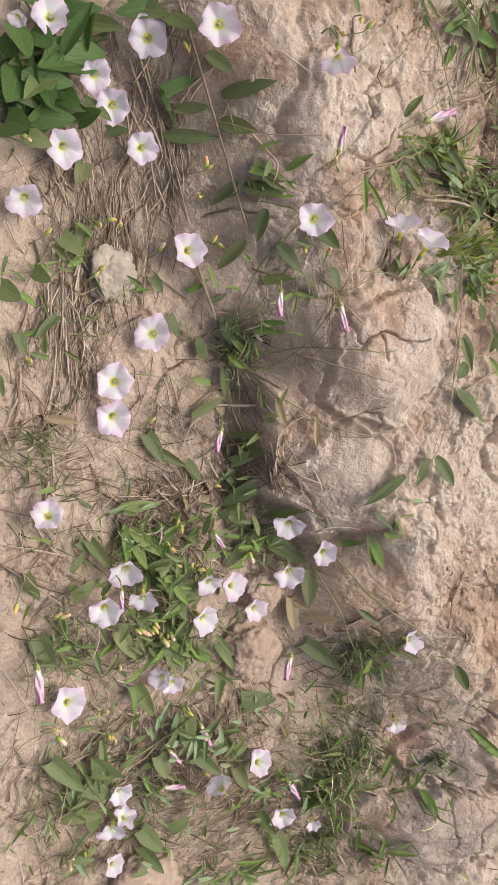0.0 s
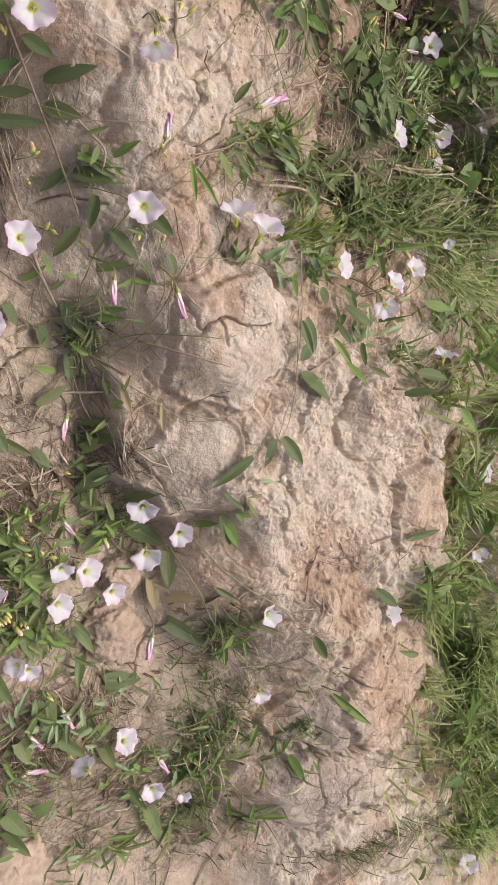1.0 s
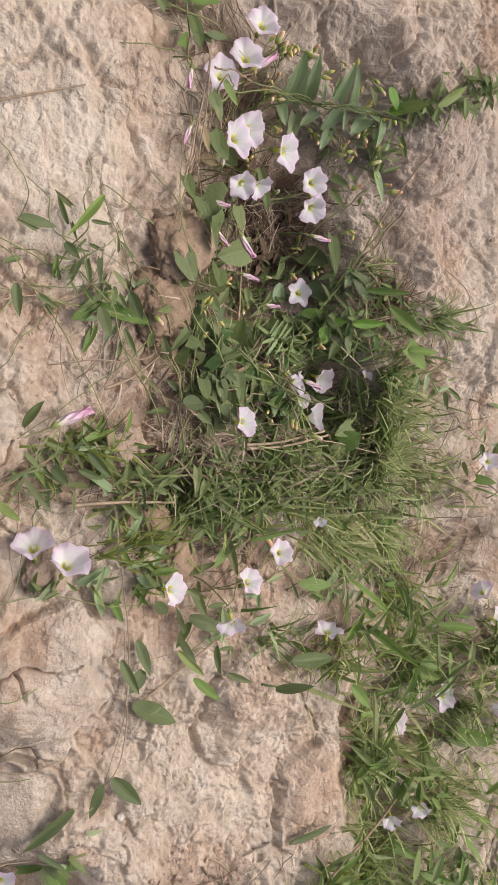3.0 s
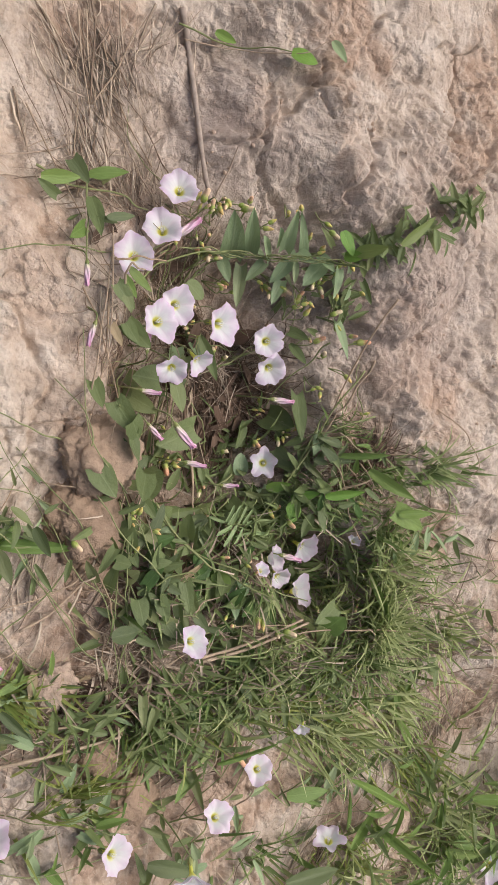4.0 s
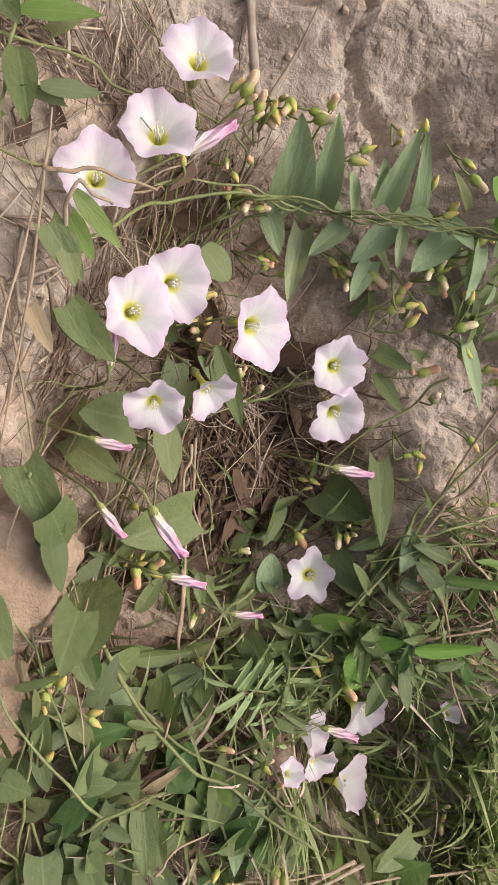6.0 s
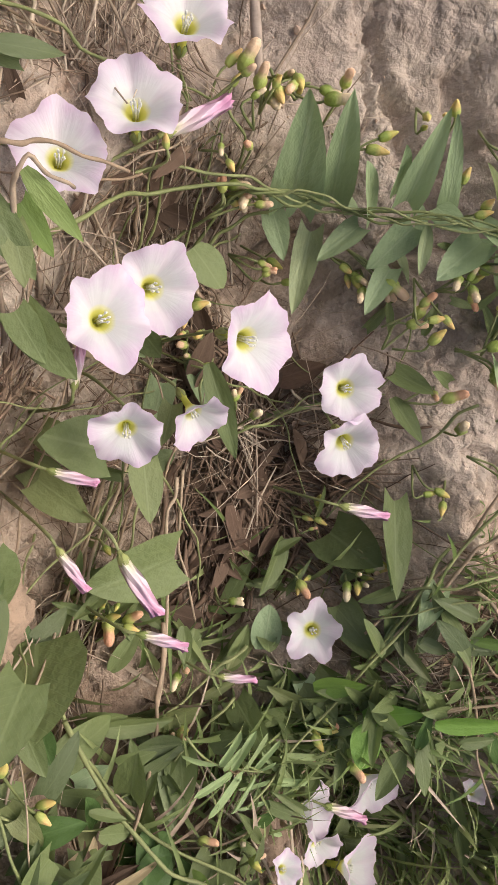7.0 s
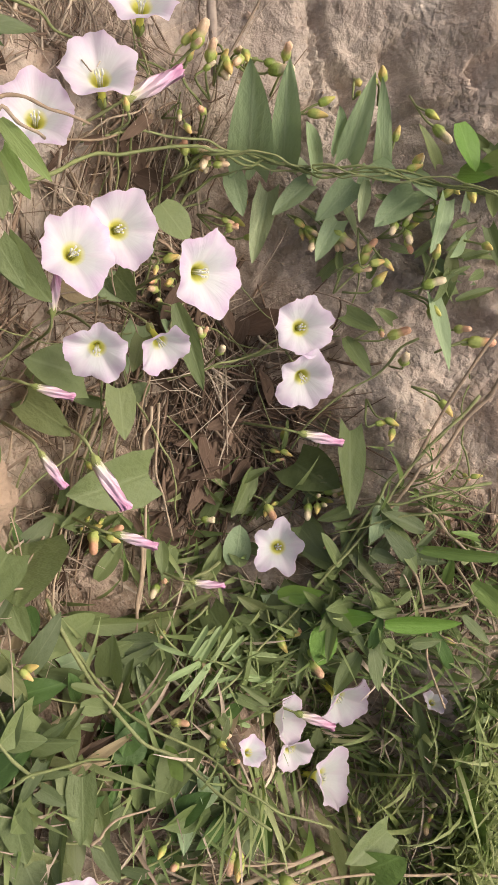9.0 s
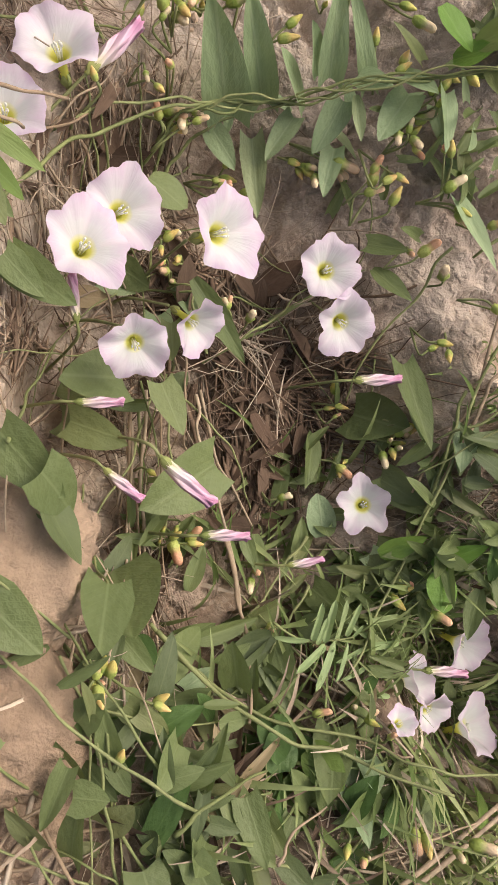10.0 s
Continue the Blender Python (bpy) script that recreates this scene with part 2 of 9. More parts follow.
ROT = plain_material("rotted stalks", (0.10, 0.065, 0.045), (0.22, 0.15, 0.105), 200, 0.9, "island")
BROWN_STALK = plain_material("brown dry stalk", (0.25, 0.185, 0.125), (0.31, 0.235, 0.16), 220, 0.85)
GREY_STALK = plain_material("weathered grey stalk", (0.36, 0.29, 0.24), (0.40, 0.33, 0.27), 160, 0.85)
RUDDY_CLOD = plain_material("ruddy crumbly clay", (0.44, 0.325, 0.245), (0.54, 0.42, 0.33), 130, 0.95, relief=0.003)
CLAY_CLOD = plain_material("buff clay lump", (0.34, 0.24, 0.165), (0.40, 0.29, 0.205), 100, 0.95, relief=0.002)
RED_CRUMB = plain_material("ruddy clay crumbs", (0.38, 0.255, 0.185), (0.54, 0.40, 0.31), 150, 0.95, "island")
RED_STRAW = plain_material("reddish dead straw", (0.11, 0.068, 0.046), (0.44, 0.32, 0.225), 200, 0.85, "island")
PEBBLE = plain_material("buff pebble", (0.60, 0.51, 0.39), (0.64, 0.55, 0.43), 90, 0.85, relief=0.0002)
WHITE_STONE = plain_material("white pebble", (0.64, 0.60, 0.53), (0.68, 0.64, 0.57), 200, 0.8)


# ---------------------------------------------------------------- lie of the ground
def lattice(ix, iy, seed):
    """A steady random number from 0 to 1 for each lattice point."""
    h = (ix.astype(np.int64) * 374761393 + iy.astype(np.int64) * 668265263 + seed * 974634777) & 0xFFFFFFFF
    h = ((h ^ (h >> 13)) * 1274126177) & 0xFFFFFFFF
    h = (h ^ (h >> 16)) & 0xFFFFFFFF
    return h / 4294967295.0


def grain(x, y, size, seed=0):
    """Smooth gradient noise, about -1 to 1, with lumps of the given size in metres."""
    u, v = np.asarray(x, float) / size + 57.31, np.asarray(y, float) / size + 91.17
    iu, iv = np.floor(u), np.floor(v)
    fu, fv = u - iu, v - iv
    su, sv = fu * fu * fu * (fu * (fu * 6 - 15) + 10), fv * fv * fv * (fv * (fv * 6 - 15) + 10)

    def corner(du, dv):
        a = lattice(iu + du, iv + dv, seed) * 2 * math.pi
        return np.cos(a) * (fu - du) + np.sin(a) * (fv - dv)

    low = corner(0, 0) * (1 - su) + corner(1, 0) * su
    high = corner(0, 1) * (1 - su) + corner(1, 1) * su
    return 1.5 * (low * (1 - sv) + high * sv)


def cracks(x, y, size, seed, wide):
    """1 along the borders of irregular cells of that size, 0 away from them."""
    u, v = np.asarray(x, float) / size + 31.7, np.asarray(y, float) / size + 17.9
    iu, iv = np.floor(u), np.floor(v)
    first, second = np.full(u.shape, 9.0), np.full(u.shape, 9.0)
    for du in (-1, 0, 1):
        for dv in (-1, 0, 1):
            px, py = iu + du + lattice(iu + du, iv + dv, seed), iv + dv + lattice(iu + du, iv + dv, seed + 7)
            d = np.hypot(px - u, py - v)
            second = np.minimum(second, np.maximum(first, d))
            first = np.minimum(first, d)
    return np.clip(1 - (second - first) * size / wide, 0, 1)


def cells(x, y, size, seed):
    """For irregular cells of that size: the distance to the nearest border in metres, and a random number per cell."""
    u, v = np.asarray(x, float) / size + 31.7, np.asarray(y, float) / size + 17.9
    iu, iv = np.floor(u), np.floor(v)
    first, second, pick = np.full(u.shape, 9.0), np.full(u.shape, 9.0), np.zeros(u.shape)
    for du in (-1, 0, 1):
        for dv in (-1, 0, 1):
            r = lattice(iu + du, iv + dv, seed)
            d = np.hypot(iu + du + r - u, iv + dv + lattice(iu + du, iv + dv, seed + 7) - v)
            second = np.minimum(second, np.maximum(first, d))
            pick = np.where(d < first, lattice(iu + du, iv + dv, seed + 3), pick)
            first = np.minimum(first, d)
    return (second - first) * size, pick


def step(v, low, high):
    s = np.clip((v - low) / (high - low), 0, 1)
    return s * s * (3 - 2 * s)


# worn blocks of clay: x, y, half width, half length, rise, how smooth
BLOCKS = ((-0.160, -0.100, 0.052, 0.056, 0.019, 0.85), (-0.168, -0.207, 0.042, 0.046, 0.011, 0.9), (0.037, -0.150, 0.045, 0.047, 0.015, 0.1), (0.122, -0.243, 0.045, 0.056, 0.019, 0.4),
          (0.118, -0.450, 0.070, 0.068, 0.012, 0.0), (0.036, -0.474, 0.050, 0.036, 0.022, 0.95), (0.065, -0.558, 0.105, 0.046, 0.022, 0.95), (-0.245, 0.05, 0.055, 0.055, 0.010, 0.3),
          (-0.19, 0.23, 0.055, 0.07, 0.010, 0.3), (0.13, 0.37, 0.070, 0.08, 0.010, 0.0), (0.055, 0.415, 0.032, 0.04, 0.012, 0.6), (-0.235, -0.035, 0.030, 0.035, 0.008, 0.6))


def blocks(x, y):
    """How far the worn blocks stand up, and how smooth the clay is on them."""
    bx = x + 0.018 * grain(x, y, 0.05, 14) + 0.006 * grain(x, y, 0.016, 61) + 0.002 * grain(x, y, 0.006, 62)
    by = y + 0.018 * grain(x, y, 0.05, 15) + 0.006 * grain(x, y, 0.016, 63) + 0.002 * grain(x, y, 0.006, 64)
    up, calm = np.zeros(np.shape(x)), np.zeros(np.shape(x))
    for cx, cy, rx, ry, rise, smooth in BLOCKS:
        d = np.hypot((bx - cx) / rx, (by - cy) / ry)
        up = up + rise * (0.45 * (1 - step(d, 0.90, 1.0)) + 0.55 * (1 - step(d, 0.45, 1.0))) - 0.004 * np.exp(-((d - 1.03) / 0.05) ** 2)
        calm = np.maximum(calm, smooth * (1 - step(d, 0.8, 1.0)))
    return up, calm


def lie(x, y):
    """Height of the ground without its fine relief: a clay bench between a trench, a gully and a hollow."""
    x, y = np.asarray(x, float), np.asarray(y, float)
    wx = x + 0.020 * grain(x, y, 0.09, 3) + 0.008 * grain(x, y, 0.035, 4)
    wy = y + 0.020 * grain(x, y, 0.09, 5) + 0.008 * grain(x, y, 0.035, 6)
    near = np.interp(wy, (-0.70, -0.58, -0.45, -0.33, -0.27, -0.22, -0.17, -0.05, 0.08, 0.20, 0.45), (0.07, 0.075, 0.05, -0.065, -0.105, -0.160, -0.182, -0.225, -0.315, -0.36, -0.38))
    home = 1 - step(np.hypot(x, y), 0.9, 1.6)
    reach = (wx - near) / np.interp(wy, (-0.50, -0.40, -0.30, -0.26, -0.18, -0.08), (0.20, 0.16, 0.085, 0.066, 0.070, 0.105))
    ramp = step(reach, -1.0, 0.26)
    # a low smooth shoulder breaks the slope below the cracked block
    shoulder = step(wy, -0.285, -0.25) * (1 - step(wy, -0.165, -0.125))
    ramp = ramp + shoulder * (0.5 * step(reach, -1.1, -0.72) + 0.5 * step(reach, -0.75, 0.55) - ramp)
    z = -0.088 * (1 - ramp) * home
    # the dry gully with the dense plant, and the straw-covered dip above it
    z = z - 0.046 * (1 - step(np.hypot((wx + 0.008) / 0.082, (wy - 0.240) / 0.125), 0.62, 1.12))
    z = z - 0.034 * step(wy, 0.345, 0.40) * (1 - step(wx, -0.035, 0.03)) * step(wx, -0.19, -0.13) * home
    # the rough clay beyond the gully
    z = z + 0.026 * step(wx - np.interp(wy, (0.12, 0.22, 0.30, 0.40, 0.5), (0.16, 0.11, 0.09, 0.05, 0.03)), -0.01, 0.035) * step(wy, 0.13, 0.2) * home
    # shallow dips: below the vetch, beyond the grassy ridge, and under the twisted runner
    z = z - 0.052 * (1 - step(np.hypot((wx - 0.080) / 0.066, (wy - 0.116) / 0.044), 0.35, 1.25))
    z = z - 0.026 * (1 - step(np.hypot((wx - 0.24) / 0.13, (wy + 0.03) / 0.09), 0.3, 1.2))
    z = z - 0.018 * (1 - step(np.hypot((wx - 0.025) / 0.055, (wy - 0.365) / 0.050), 0.3, 1.2))
    # the overgrown hollow beyond the bench
    hx, hy = wx + 0.034 * grain(x, y, 0.06, 11) + 0.008 * grain(x, y, 0.02, 13), wy + 0.022 * grain(x, y, 0.06, 12)
    z = z - 0.030 * (1 - step(np.hypot((hx - 0.255) / 0.110, (hy + 0.19) / 0.11), 0.3, 1.25))
    z = z - 0.030 * (1 - step(np.hypot((hx - 0.24) / 0.06, (hy + 0.36) / 0.13), 0.5, 1.1))
    z = z + blocks(x, y)[0]
    # low swells on the bench
    z = z + 0.012 * np.exp(-((wx + 0.125) / 0.05) ** 2 - ((wy + 0.07) / 0.06) ** 2)
    z = z - 0.018 * np.exp(-((wx + 0.008) / 0.018) ** 2 - ((wy + 0.168) / 0.02) ** 2)
    return z + 0.006 * grain(x, y, 0.11, 8) + 0.03 * grain(x, y, 1.3, 9) * step(np.hypot(x, y), 0.8, 2.0)


# open cracks that can be followed over the clay
CRACKS = (
    ((-0.200, -0.101), (-0.195, -0.091), (-0.183, -0.083), (-0.161, -0.088), (-0.143, -0.084)),
    ((-0.187, -0.085), (-0.178, -0.104)),
    ((-0.170, -0.148), (-0.161, -0.147), (-0.153, -0.158), (-0.155, -0.166)),
    ((0.008, -0.111), (-0.006, -0.132), (-0.012, -0.144)),
    ((0.044, -0.515), (0.040, -0.538), (0.055, -0.574)),
    ((0.021, -0.510), (0.034, -0.509), (0.089, -0.516)),
    ((-0.309, -0.021), (-0.295, -0.013), (-0.274, -0.017)),
    ((-0.288, -0.130), (-0.303, -0.139), (-0.314, -0.156)),
    ((-0.293, -0.154), (-0.295, -0.173), (-0.291, -0.188)),
    ((-0.224, 0.021), (-0.225, 0.035), (-0.206, 0.049), (-0.203, 0.062)),
    ((0.052, 0.477), (0.050, 0.456), (0.061, 0.439)),
    ((-0.219, -0.081), (-0.218, -0.067), (-0.200, -0.096)),
    ((0.061, -0.127), (0.100, -0.150), (0.126, -0.189)),
    ((0.013, -0.496), (0.045, -0.511), (0.073, -0.519), (0.109, -0.527)),
    ((-0.018, -0.556), (-0.012, -0.528), (0.011, -0.515), (0.041, -0.514)),
    ((0.088, -0.599), (0.075, -0.555), (0.091, -0.538), (0.126, -0.533)),
    ((-0.203, -0.211), (-0.188, -0.223), (-0.173, -0.240)),
    ((-0.004, -0.161), (-0.011, -0.126), (0.009, -0.108)),
    ((0.071, -0.197), (0.086, -0.186), (0.106, -0.183)),
    ((0.081, -0.276), (0.075, -0.238), (0.081, -0.203)),
    ((0.248, -0.522), (0.233, -0.546), (0.256, -0.574)),
    ((0.034, -0.413), (0.066, -0.432), (0.105, -0.448)),
)


def along(x, y, line):
    """How far each point lies from a broken line."""
    far = np.full(x.shape, 9.0)
    for (ax, ay), (bx, by) in zip(line, line[1:]):
        dx, dy = bx - ax, by - ay
        t = np.clip(((x - ax) * dx + (y - ay) * dy) / (dx * dx + dy * dy), 0, 1)
        far = np.minimum(far, np.hypot(x - ax - t * dx, y - ay - t * dy))
    return far


def shape_of(x, y):
    """Height of the ground with its lumps, flakes, ledges and cracks."""
    x, y = np.asarray(x, float), np.asarray(y, float)
    z = lie(x, y)
    near = 1 - step(np.maximum(np.abs(x - 0.03) / 0.5, np.abs(y + 0.1) / 0.65), 1.0, 1.5)
    calm = 1 - blocks(x, y)[1]
    wild = 0.42 + 0.58 * np.maximum(step(x + 0.3 * (y - 0.3), 0.02, 0.10) * step(y, 0.10, 0.20), 0.6 * (1 - step(np.hypot((x + 0.01) / 0.14, (y + 0.19) / 0.10), 0.8, 1.2)))
    rough = wild * calm * step(grain(x, y, 0.15, 21) + 0.12 + 0.35 * step(z, -0.085, -0.03), -0.15, 0.45)
    wx, wy = x + 0.008 * grain(x, y, 0.026, 30), y + 0.008 * grain(x, y, 0.026, 31)
    coarse = 0.0048 * grain(wx, wy, 0.058, 22) + 0.0016 * (0.5 - np.abs(grain(wx * 1.25, wy, 0.023, 23))) * (0.2 + rough)
    turned = 0.8 * wx + 0.6 * wy
    fx, fy = turned + 0.006 * grain(x, y, 0.011, 38), 0.55 * (wy - 0.5 * wx) + 0.006 * grain(x, y, 0.011, 39)
    patchy = 0.35 + 1.1 * step(grain(x, y, 0.045, 45), -0.5, 0.6)
    flakes = (0.0026 * (0.4 - np.abs(grain(fx, fy, 0.0135, 24))) + 0.0022 * (0.4 - np.abs(grain(fx, fy, 0.0074, 25)))
              + 0.0020 * grain(fx, fy, 0.0052, 29) + 0.0016 * grain(x, y, 0.0034, 32)) * (0.15 + rough * patchy)
    plates = 3.2 * grain(fx, 1.4 * fy, 0.026, 47) + 1.2 * grain(fx, fy, 0.0085, 48)
    plates = 0.0021 * (np.floor(plates) + 0.5 + step(plates - np.floor(plates), 0.0, 0.13)) * (0.2 + 0.8 * rough)
    pits = -0.0022 * step(grain(wx, wy, 0.024, 26) + 0.4 * grain(x, y, 0.008, 46), 0.6, 0.95) * rough
    tiers = 1.5 * grain(wx, wy, 0.085, 27) + 0.30 * grain(wx, wy, 0.018, 28) + 0.12 * grain(wx, wy, 0.007, 37)
    ledge = 0.0030 * calm * (np.floor(tiers) + 0.6 + step(tiers - np.floor(tiers), 0.0, 0.16)) * (0.35 + 0.65 * step(z, -0.05, -0.01))
    split = -0.0060 * cracks(x + 0.012 * grain(x, y, 0.028, 33), y + 0.012 * grain(x, y, 0.028, 34), 0.085, 41, 0.0024) * step(grain(x, y, 0.14, 42), 0.1, 0.35)
    fine = -0.0030 * cracks(x + 0.005 * grain(x, y, 0.012, 35), y + 0.005 * grain(x, y, 0.012, 36), 0.030, 43, 0.0018) * step(grain(x, y, 0.10, 44), 0.1, 0.35)
    # worn plates of clay, each at a height of its own, with rounded shoulders
    cx, cy = x + 0.014 * grain(x, y, 0.03, 53) + 0.004 * grain(x, y, 0.009, 54), y + 0.014 * grain(x, y, 0.03, 55) + 0.004 * grain(x, y, 0.009, 56)
    border, pick = cells(cx, 0.8 * cy, 0.062, 57)
    proud = (0.0015 + 0.0065 * pick) * step(border, 0.0, 0.009) * step(grain(x, y, 0.17, 58) + 0.25, -0.1, 0.3)
    border, pick = cells(cx, cy, 0.021, 59)
    proud = proud + 0.0030 * pick * step(border, 0.0, 0.0035) * step(grain(x, y, 0.07, 60) + 0.05, 0.0, 0.3) * rough
    border, pick = cells(x + 0.003 * grain(x, y, 0.006, 65), y + 0.003 * grain(x, y, 0.006, 66), 0.0085, 67)
    chips = 0.0030 * pick * pick * step(border, 0.0, 0.0022) * step(grain(x, y, 0.05, 68), -0.1, 0.3)
    coarse = coarse + chips * calm * (0.25 + 0.75 * step(wild, 0.45, 0.9))
    coarse = coarse + 0.8 * calm * proud * (0.25 + 0.75 * step(z, -0.08, -0.03))
    z = z + near * (coarse + 0.7 * flakes + plates + pits + ledge + split + fine)
    jx, jy = x + 0.0014 * grain(x, y, 0.012, 51) + 0.0007 * grain(x, y, 0.005, 69), y + 0.0014 * grain(x, y, 0.012, 52) + 0.0007 * grain(x, y, 0.005, 70)
    depth = np.zeros(x.shape)
    for line_of in CRACKS:
        depth = np.maximum(depth, np.exp(-(along(jx, jy, line_of) / 0.00062) ** 2))
    z = z - 0.0105 * depth
    # a dent round the pebble
    z = z - 0.004 * np.exp(-(np.hypot(x + 0.222, y - 0.072) / 0.012) ** 4)
    return z
# ---------------------------------------------------------------- end of the lie


# ---------------------------------------------------------------- the ground, one sheet to the horizon
relief = None
def build_ground():
    def line(*runs):
        """Grid lines with a pitch for each run, then ever wider ones to the horizon."""
        inner = np.concatenate([np.arange(low, high - pitch / 2, pitch) for low, high, pitch in runs])
        reach = np.cumsum(0.0016 * 1.32 ** np.arange(1, 44))
        reach = reach[reach < 400]
        return np.concatenate((inner[0] - reach[::-1], inner, runs[-1][1] + reach))

    xs = line((-0.43, -0.27, 0.0013), (-0.27, 0.0, 0.0009), (0.0, 0.20, 0.0011), (0.20, 0.50, 0.0017))
    ys = line((-0.72, -0.60, 0.0018), (-0.60, -0.27, 0.0012), (-0.27, 0.08, 0.0009), (0.08, 0.52, 0.0012))
    x, y = (g.ravel() for g in np.meshgrid(xs, ys))
    z = shape_of(x, y)
    global relief
    relief = (xs, ys, z.reshape(len(ys), len(xs)))
    data = bpy.data.meshes.new("ground")
    nx, ny = len(xs), len(ys)
    i, j = (g.ravel() for g in np.meshgrid(np.arange(nx - 1), np.arange(ny - 1)))
    quads = np.stack((j * nx + i, j * nx + i + 1, (j + 1) * nx + i + 1, (j + 1) * nx + i), 1).astype(np.int32)
    data.vertices.add(nx * ny)
    data.vertices.foreach_set("co", np.stack((x, y, z), 1).ravel())
    data.loops.add(quads.size)
    data.loops.foreach_set("vertex_index", quads.ravel())
    data.polygons.add(len(quads))
    data.polygons.foreach_set("loop_start", np.arange(0, quads.size, 4, dtype=np.int32))
    data.update(calc_edges=True)
    data.materials.append(CLAY)
    data.shade_smooth()
    return tagged(new("ground", data), "dry cracked beige clay ground with ledges and crumbs", "ground", kind="structure")


build_ground()


def height(x, y):
    """Height of the finished ground at a place."""
    xs, ys, z = relief
    a, b = int(np.searchsorted(xs, x)) - 1, int(np.searchsorted(ys, y)) - 1
    if -0.43 < x < 0.5 and -0.72 < y < 0.52:
        u, v = (x - xs[a]) / (xs[a + 1] - xs[a]), (y - ys[b]) / (ys[b + 1] - ys[b])
        return float(z[b, a] * (1 - u) * (1 - v) + z[b, a + 1] * u * (1 - v) + z[b + 1, a] * (1 - u) * v + z[b + 1, a + 1] * u * v)
    return float(lie(x, y))


# ---------------------------------------------------------------- makers
def mesh_of(name, bm, material, smooth=True):
    data = bpy.data.meshes.new(name)
    bm.to_mesh(data)
    bm.free()
    data.materials.append(material)
    if smooth:
        data.shade_smooth()
    return data


def part(name, data, parent, m=None, label=""):
    """One mesh object under a thing or a part, at the world pose m."""
    ob = new(name, data)
    ob.parent = parent
    ob.matrix_basis = base_of(parent).inverted() @ (m or Matrix())
    return tagged(ob, label)


def base_of(ob):
    m = ob.matrix_basis.copy()
    while ob.parent:
        ob = ob.parent
        m = ob.matrix_basis @ m
    return m


def frame_of(origin, axis, up, size=1.0):
    """A pose with its z along axis and its y near up."""
    z = Vector(axis).normalized()
    x = Vector(up).cross(z)
    x = x.normalized() if x.length > 1e-6 else z.orthogonal().normalized()
    y = z.cross(x)
    m = Matrix((x, y, z)).transposed().to_4x4()
    return Matrix.Translation(origin) @ m @ Matrix.Diagonal((size, size, size, 1))


def smooth_line(points, per=6):
    """A Catmull-Rom line through the points."""
    p = [Vector(q) for q in points]
    p = [2 * p[0] - p[1], *p, 2 * p[-1] - p[-2]]
    line = []
    for i in range(1, len(p) - 2):
        for k in range(per):
            t = k / per
            line.append(0.5 * (2 * p[i] + (p[i + 1] - p[i - 1]) * t + (2 * p[i - 1] - 5 * p[i] + 4 * p[i + 1] - p[i + 2]) * t * t
                               + (3 * p[i] - p[i - 1] - 3 * p[i + 1] + p[i + 2]) * t ** 3))
    line.append(p[-2])
    return line


def tube(bm, line, thick, thin=None, sides=6):
    """A round stalk along the line, tapering from thick to thin."""
    thin = thick if thin is None else thin
    rings = []
    for i, q in enumerate(line):
        ahead = (line[min(i + 1, len(line) - 1)] - line[max(i - 1, 0)]).normalized()
        side = ahead.cross(Vector((0.31, 0.17, 0.93))).normalized()
        rise = side.cross(ahead)
        r = thick + (thin - thick) * i / (len(line) - 1)
        r *= 1 + 0.12 * math.sin(i * 1.7)
        rings.append([bm.verts.new(q + r * (math.cos(2 * math.pi * k / sides) * side + math.sin(2 * math.pi * k / sides) * rise)) for k in range(sides)])
    for one, two in zip(rings, rings[1:]):
        for k in range(sides):
            bm.faces.new((one[k], one[(k + 1) % sides], two[(k + 1) % sides], two[k]))
    bm.faces.new(rings[0][::-1])
    bm.faces.new(rings[-1])


def stalk_mesh(name, points, thick, material, thin=None, per=6):
    bm = bmesh.new()
    tube(bm, smooth_line(points, per), thick, thin)
    return mesh_of(name, bm, material)


def leaf_mesh(shape, seed, material):
    """A leaf of length 1 along y and width 1: its blade folded at the midrib, arched and a little wavy."""
    rng = random.Random(seed)
    bm = bmesh.new()
    rows, cols = 10, 6
    droop, fold, curl = rng.uniform(-0.05, 0.30), rng.uniform(0.05, 0.35), rng.uniform(-0.12, 0.12)
    bend, phase = rng.uniform(-0.12, 0.12), rng.uniform(0, 6.28)
    grid = []
    for i in range(rows + 1):
        s = i / rows
        if shape == "arrow":
            wide = 0.5 * min(1.0, 0.70 + 1.5 * s) * (1 - s ** 2.3) ** 0.80 + 0.05 * max(0.0, 1 - s / 0.16)
        elif shape == "strip":
            wide = 0.5 * min(1.0, 0.35 + 6 * s) * (1 - s ** 9) ** 0.5
        elif shape == "round":
            wide = 0.5 * math.sin(math.pi * (0.06 + 0.94 * s) ** 0.8) ** 0.55
        else:
            wide = 0.5 * math.sin(math.pi * (0.05 + 0.95 * s) ** 0.78) ** 0.75
        wide = max(wide, 0.012)
        row = []
        for j in range(cols + 1):
            c = 2 * j / cols - 1
            x = c * wide
            y = s
            if shape == "arrow":
                y -= 0.12 * (1 - s) ** 7 * abs(c) ** 1.7
            z = fold * abs(x) * 0.8 - droop * s * s + curl * x + 0.02 * math.sin(7 * s + phase + 2 * c) * abs(c)
            row.append(bm.verts.new((x + bend * s * s, y, z)))
        grid.append(row)
    for a, b in zip(grid, grid[1:]):
        for j in range(cols):
            bm.faces.new((a[j], a[j + 1], b[j + 1], b[j]))
    return mesh_of("leaf", bm, material)


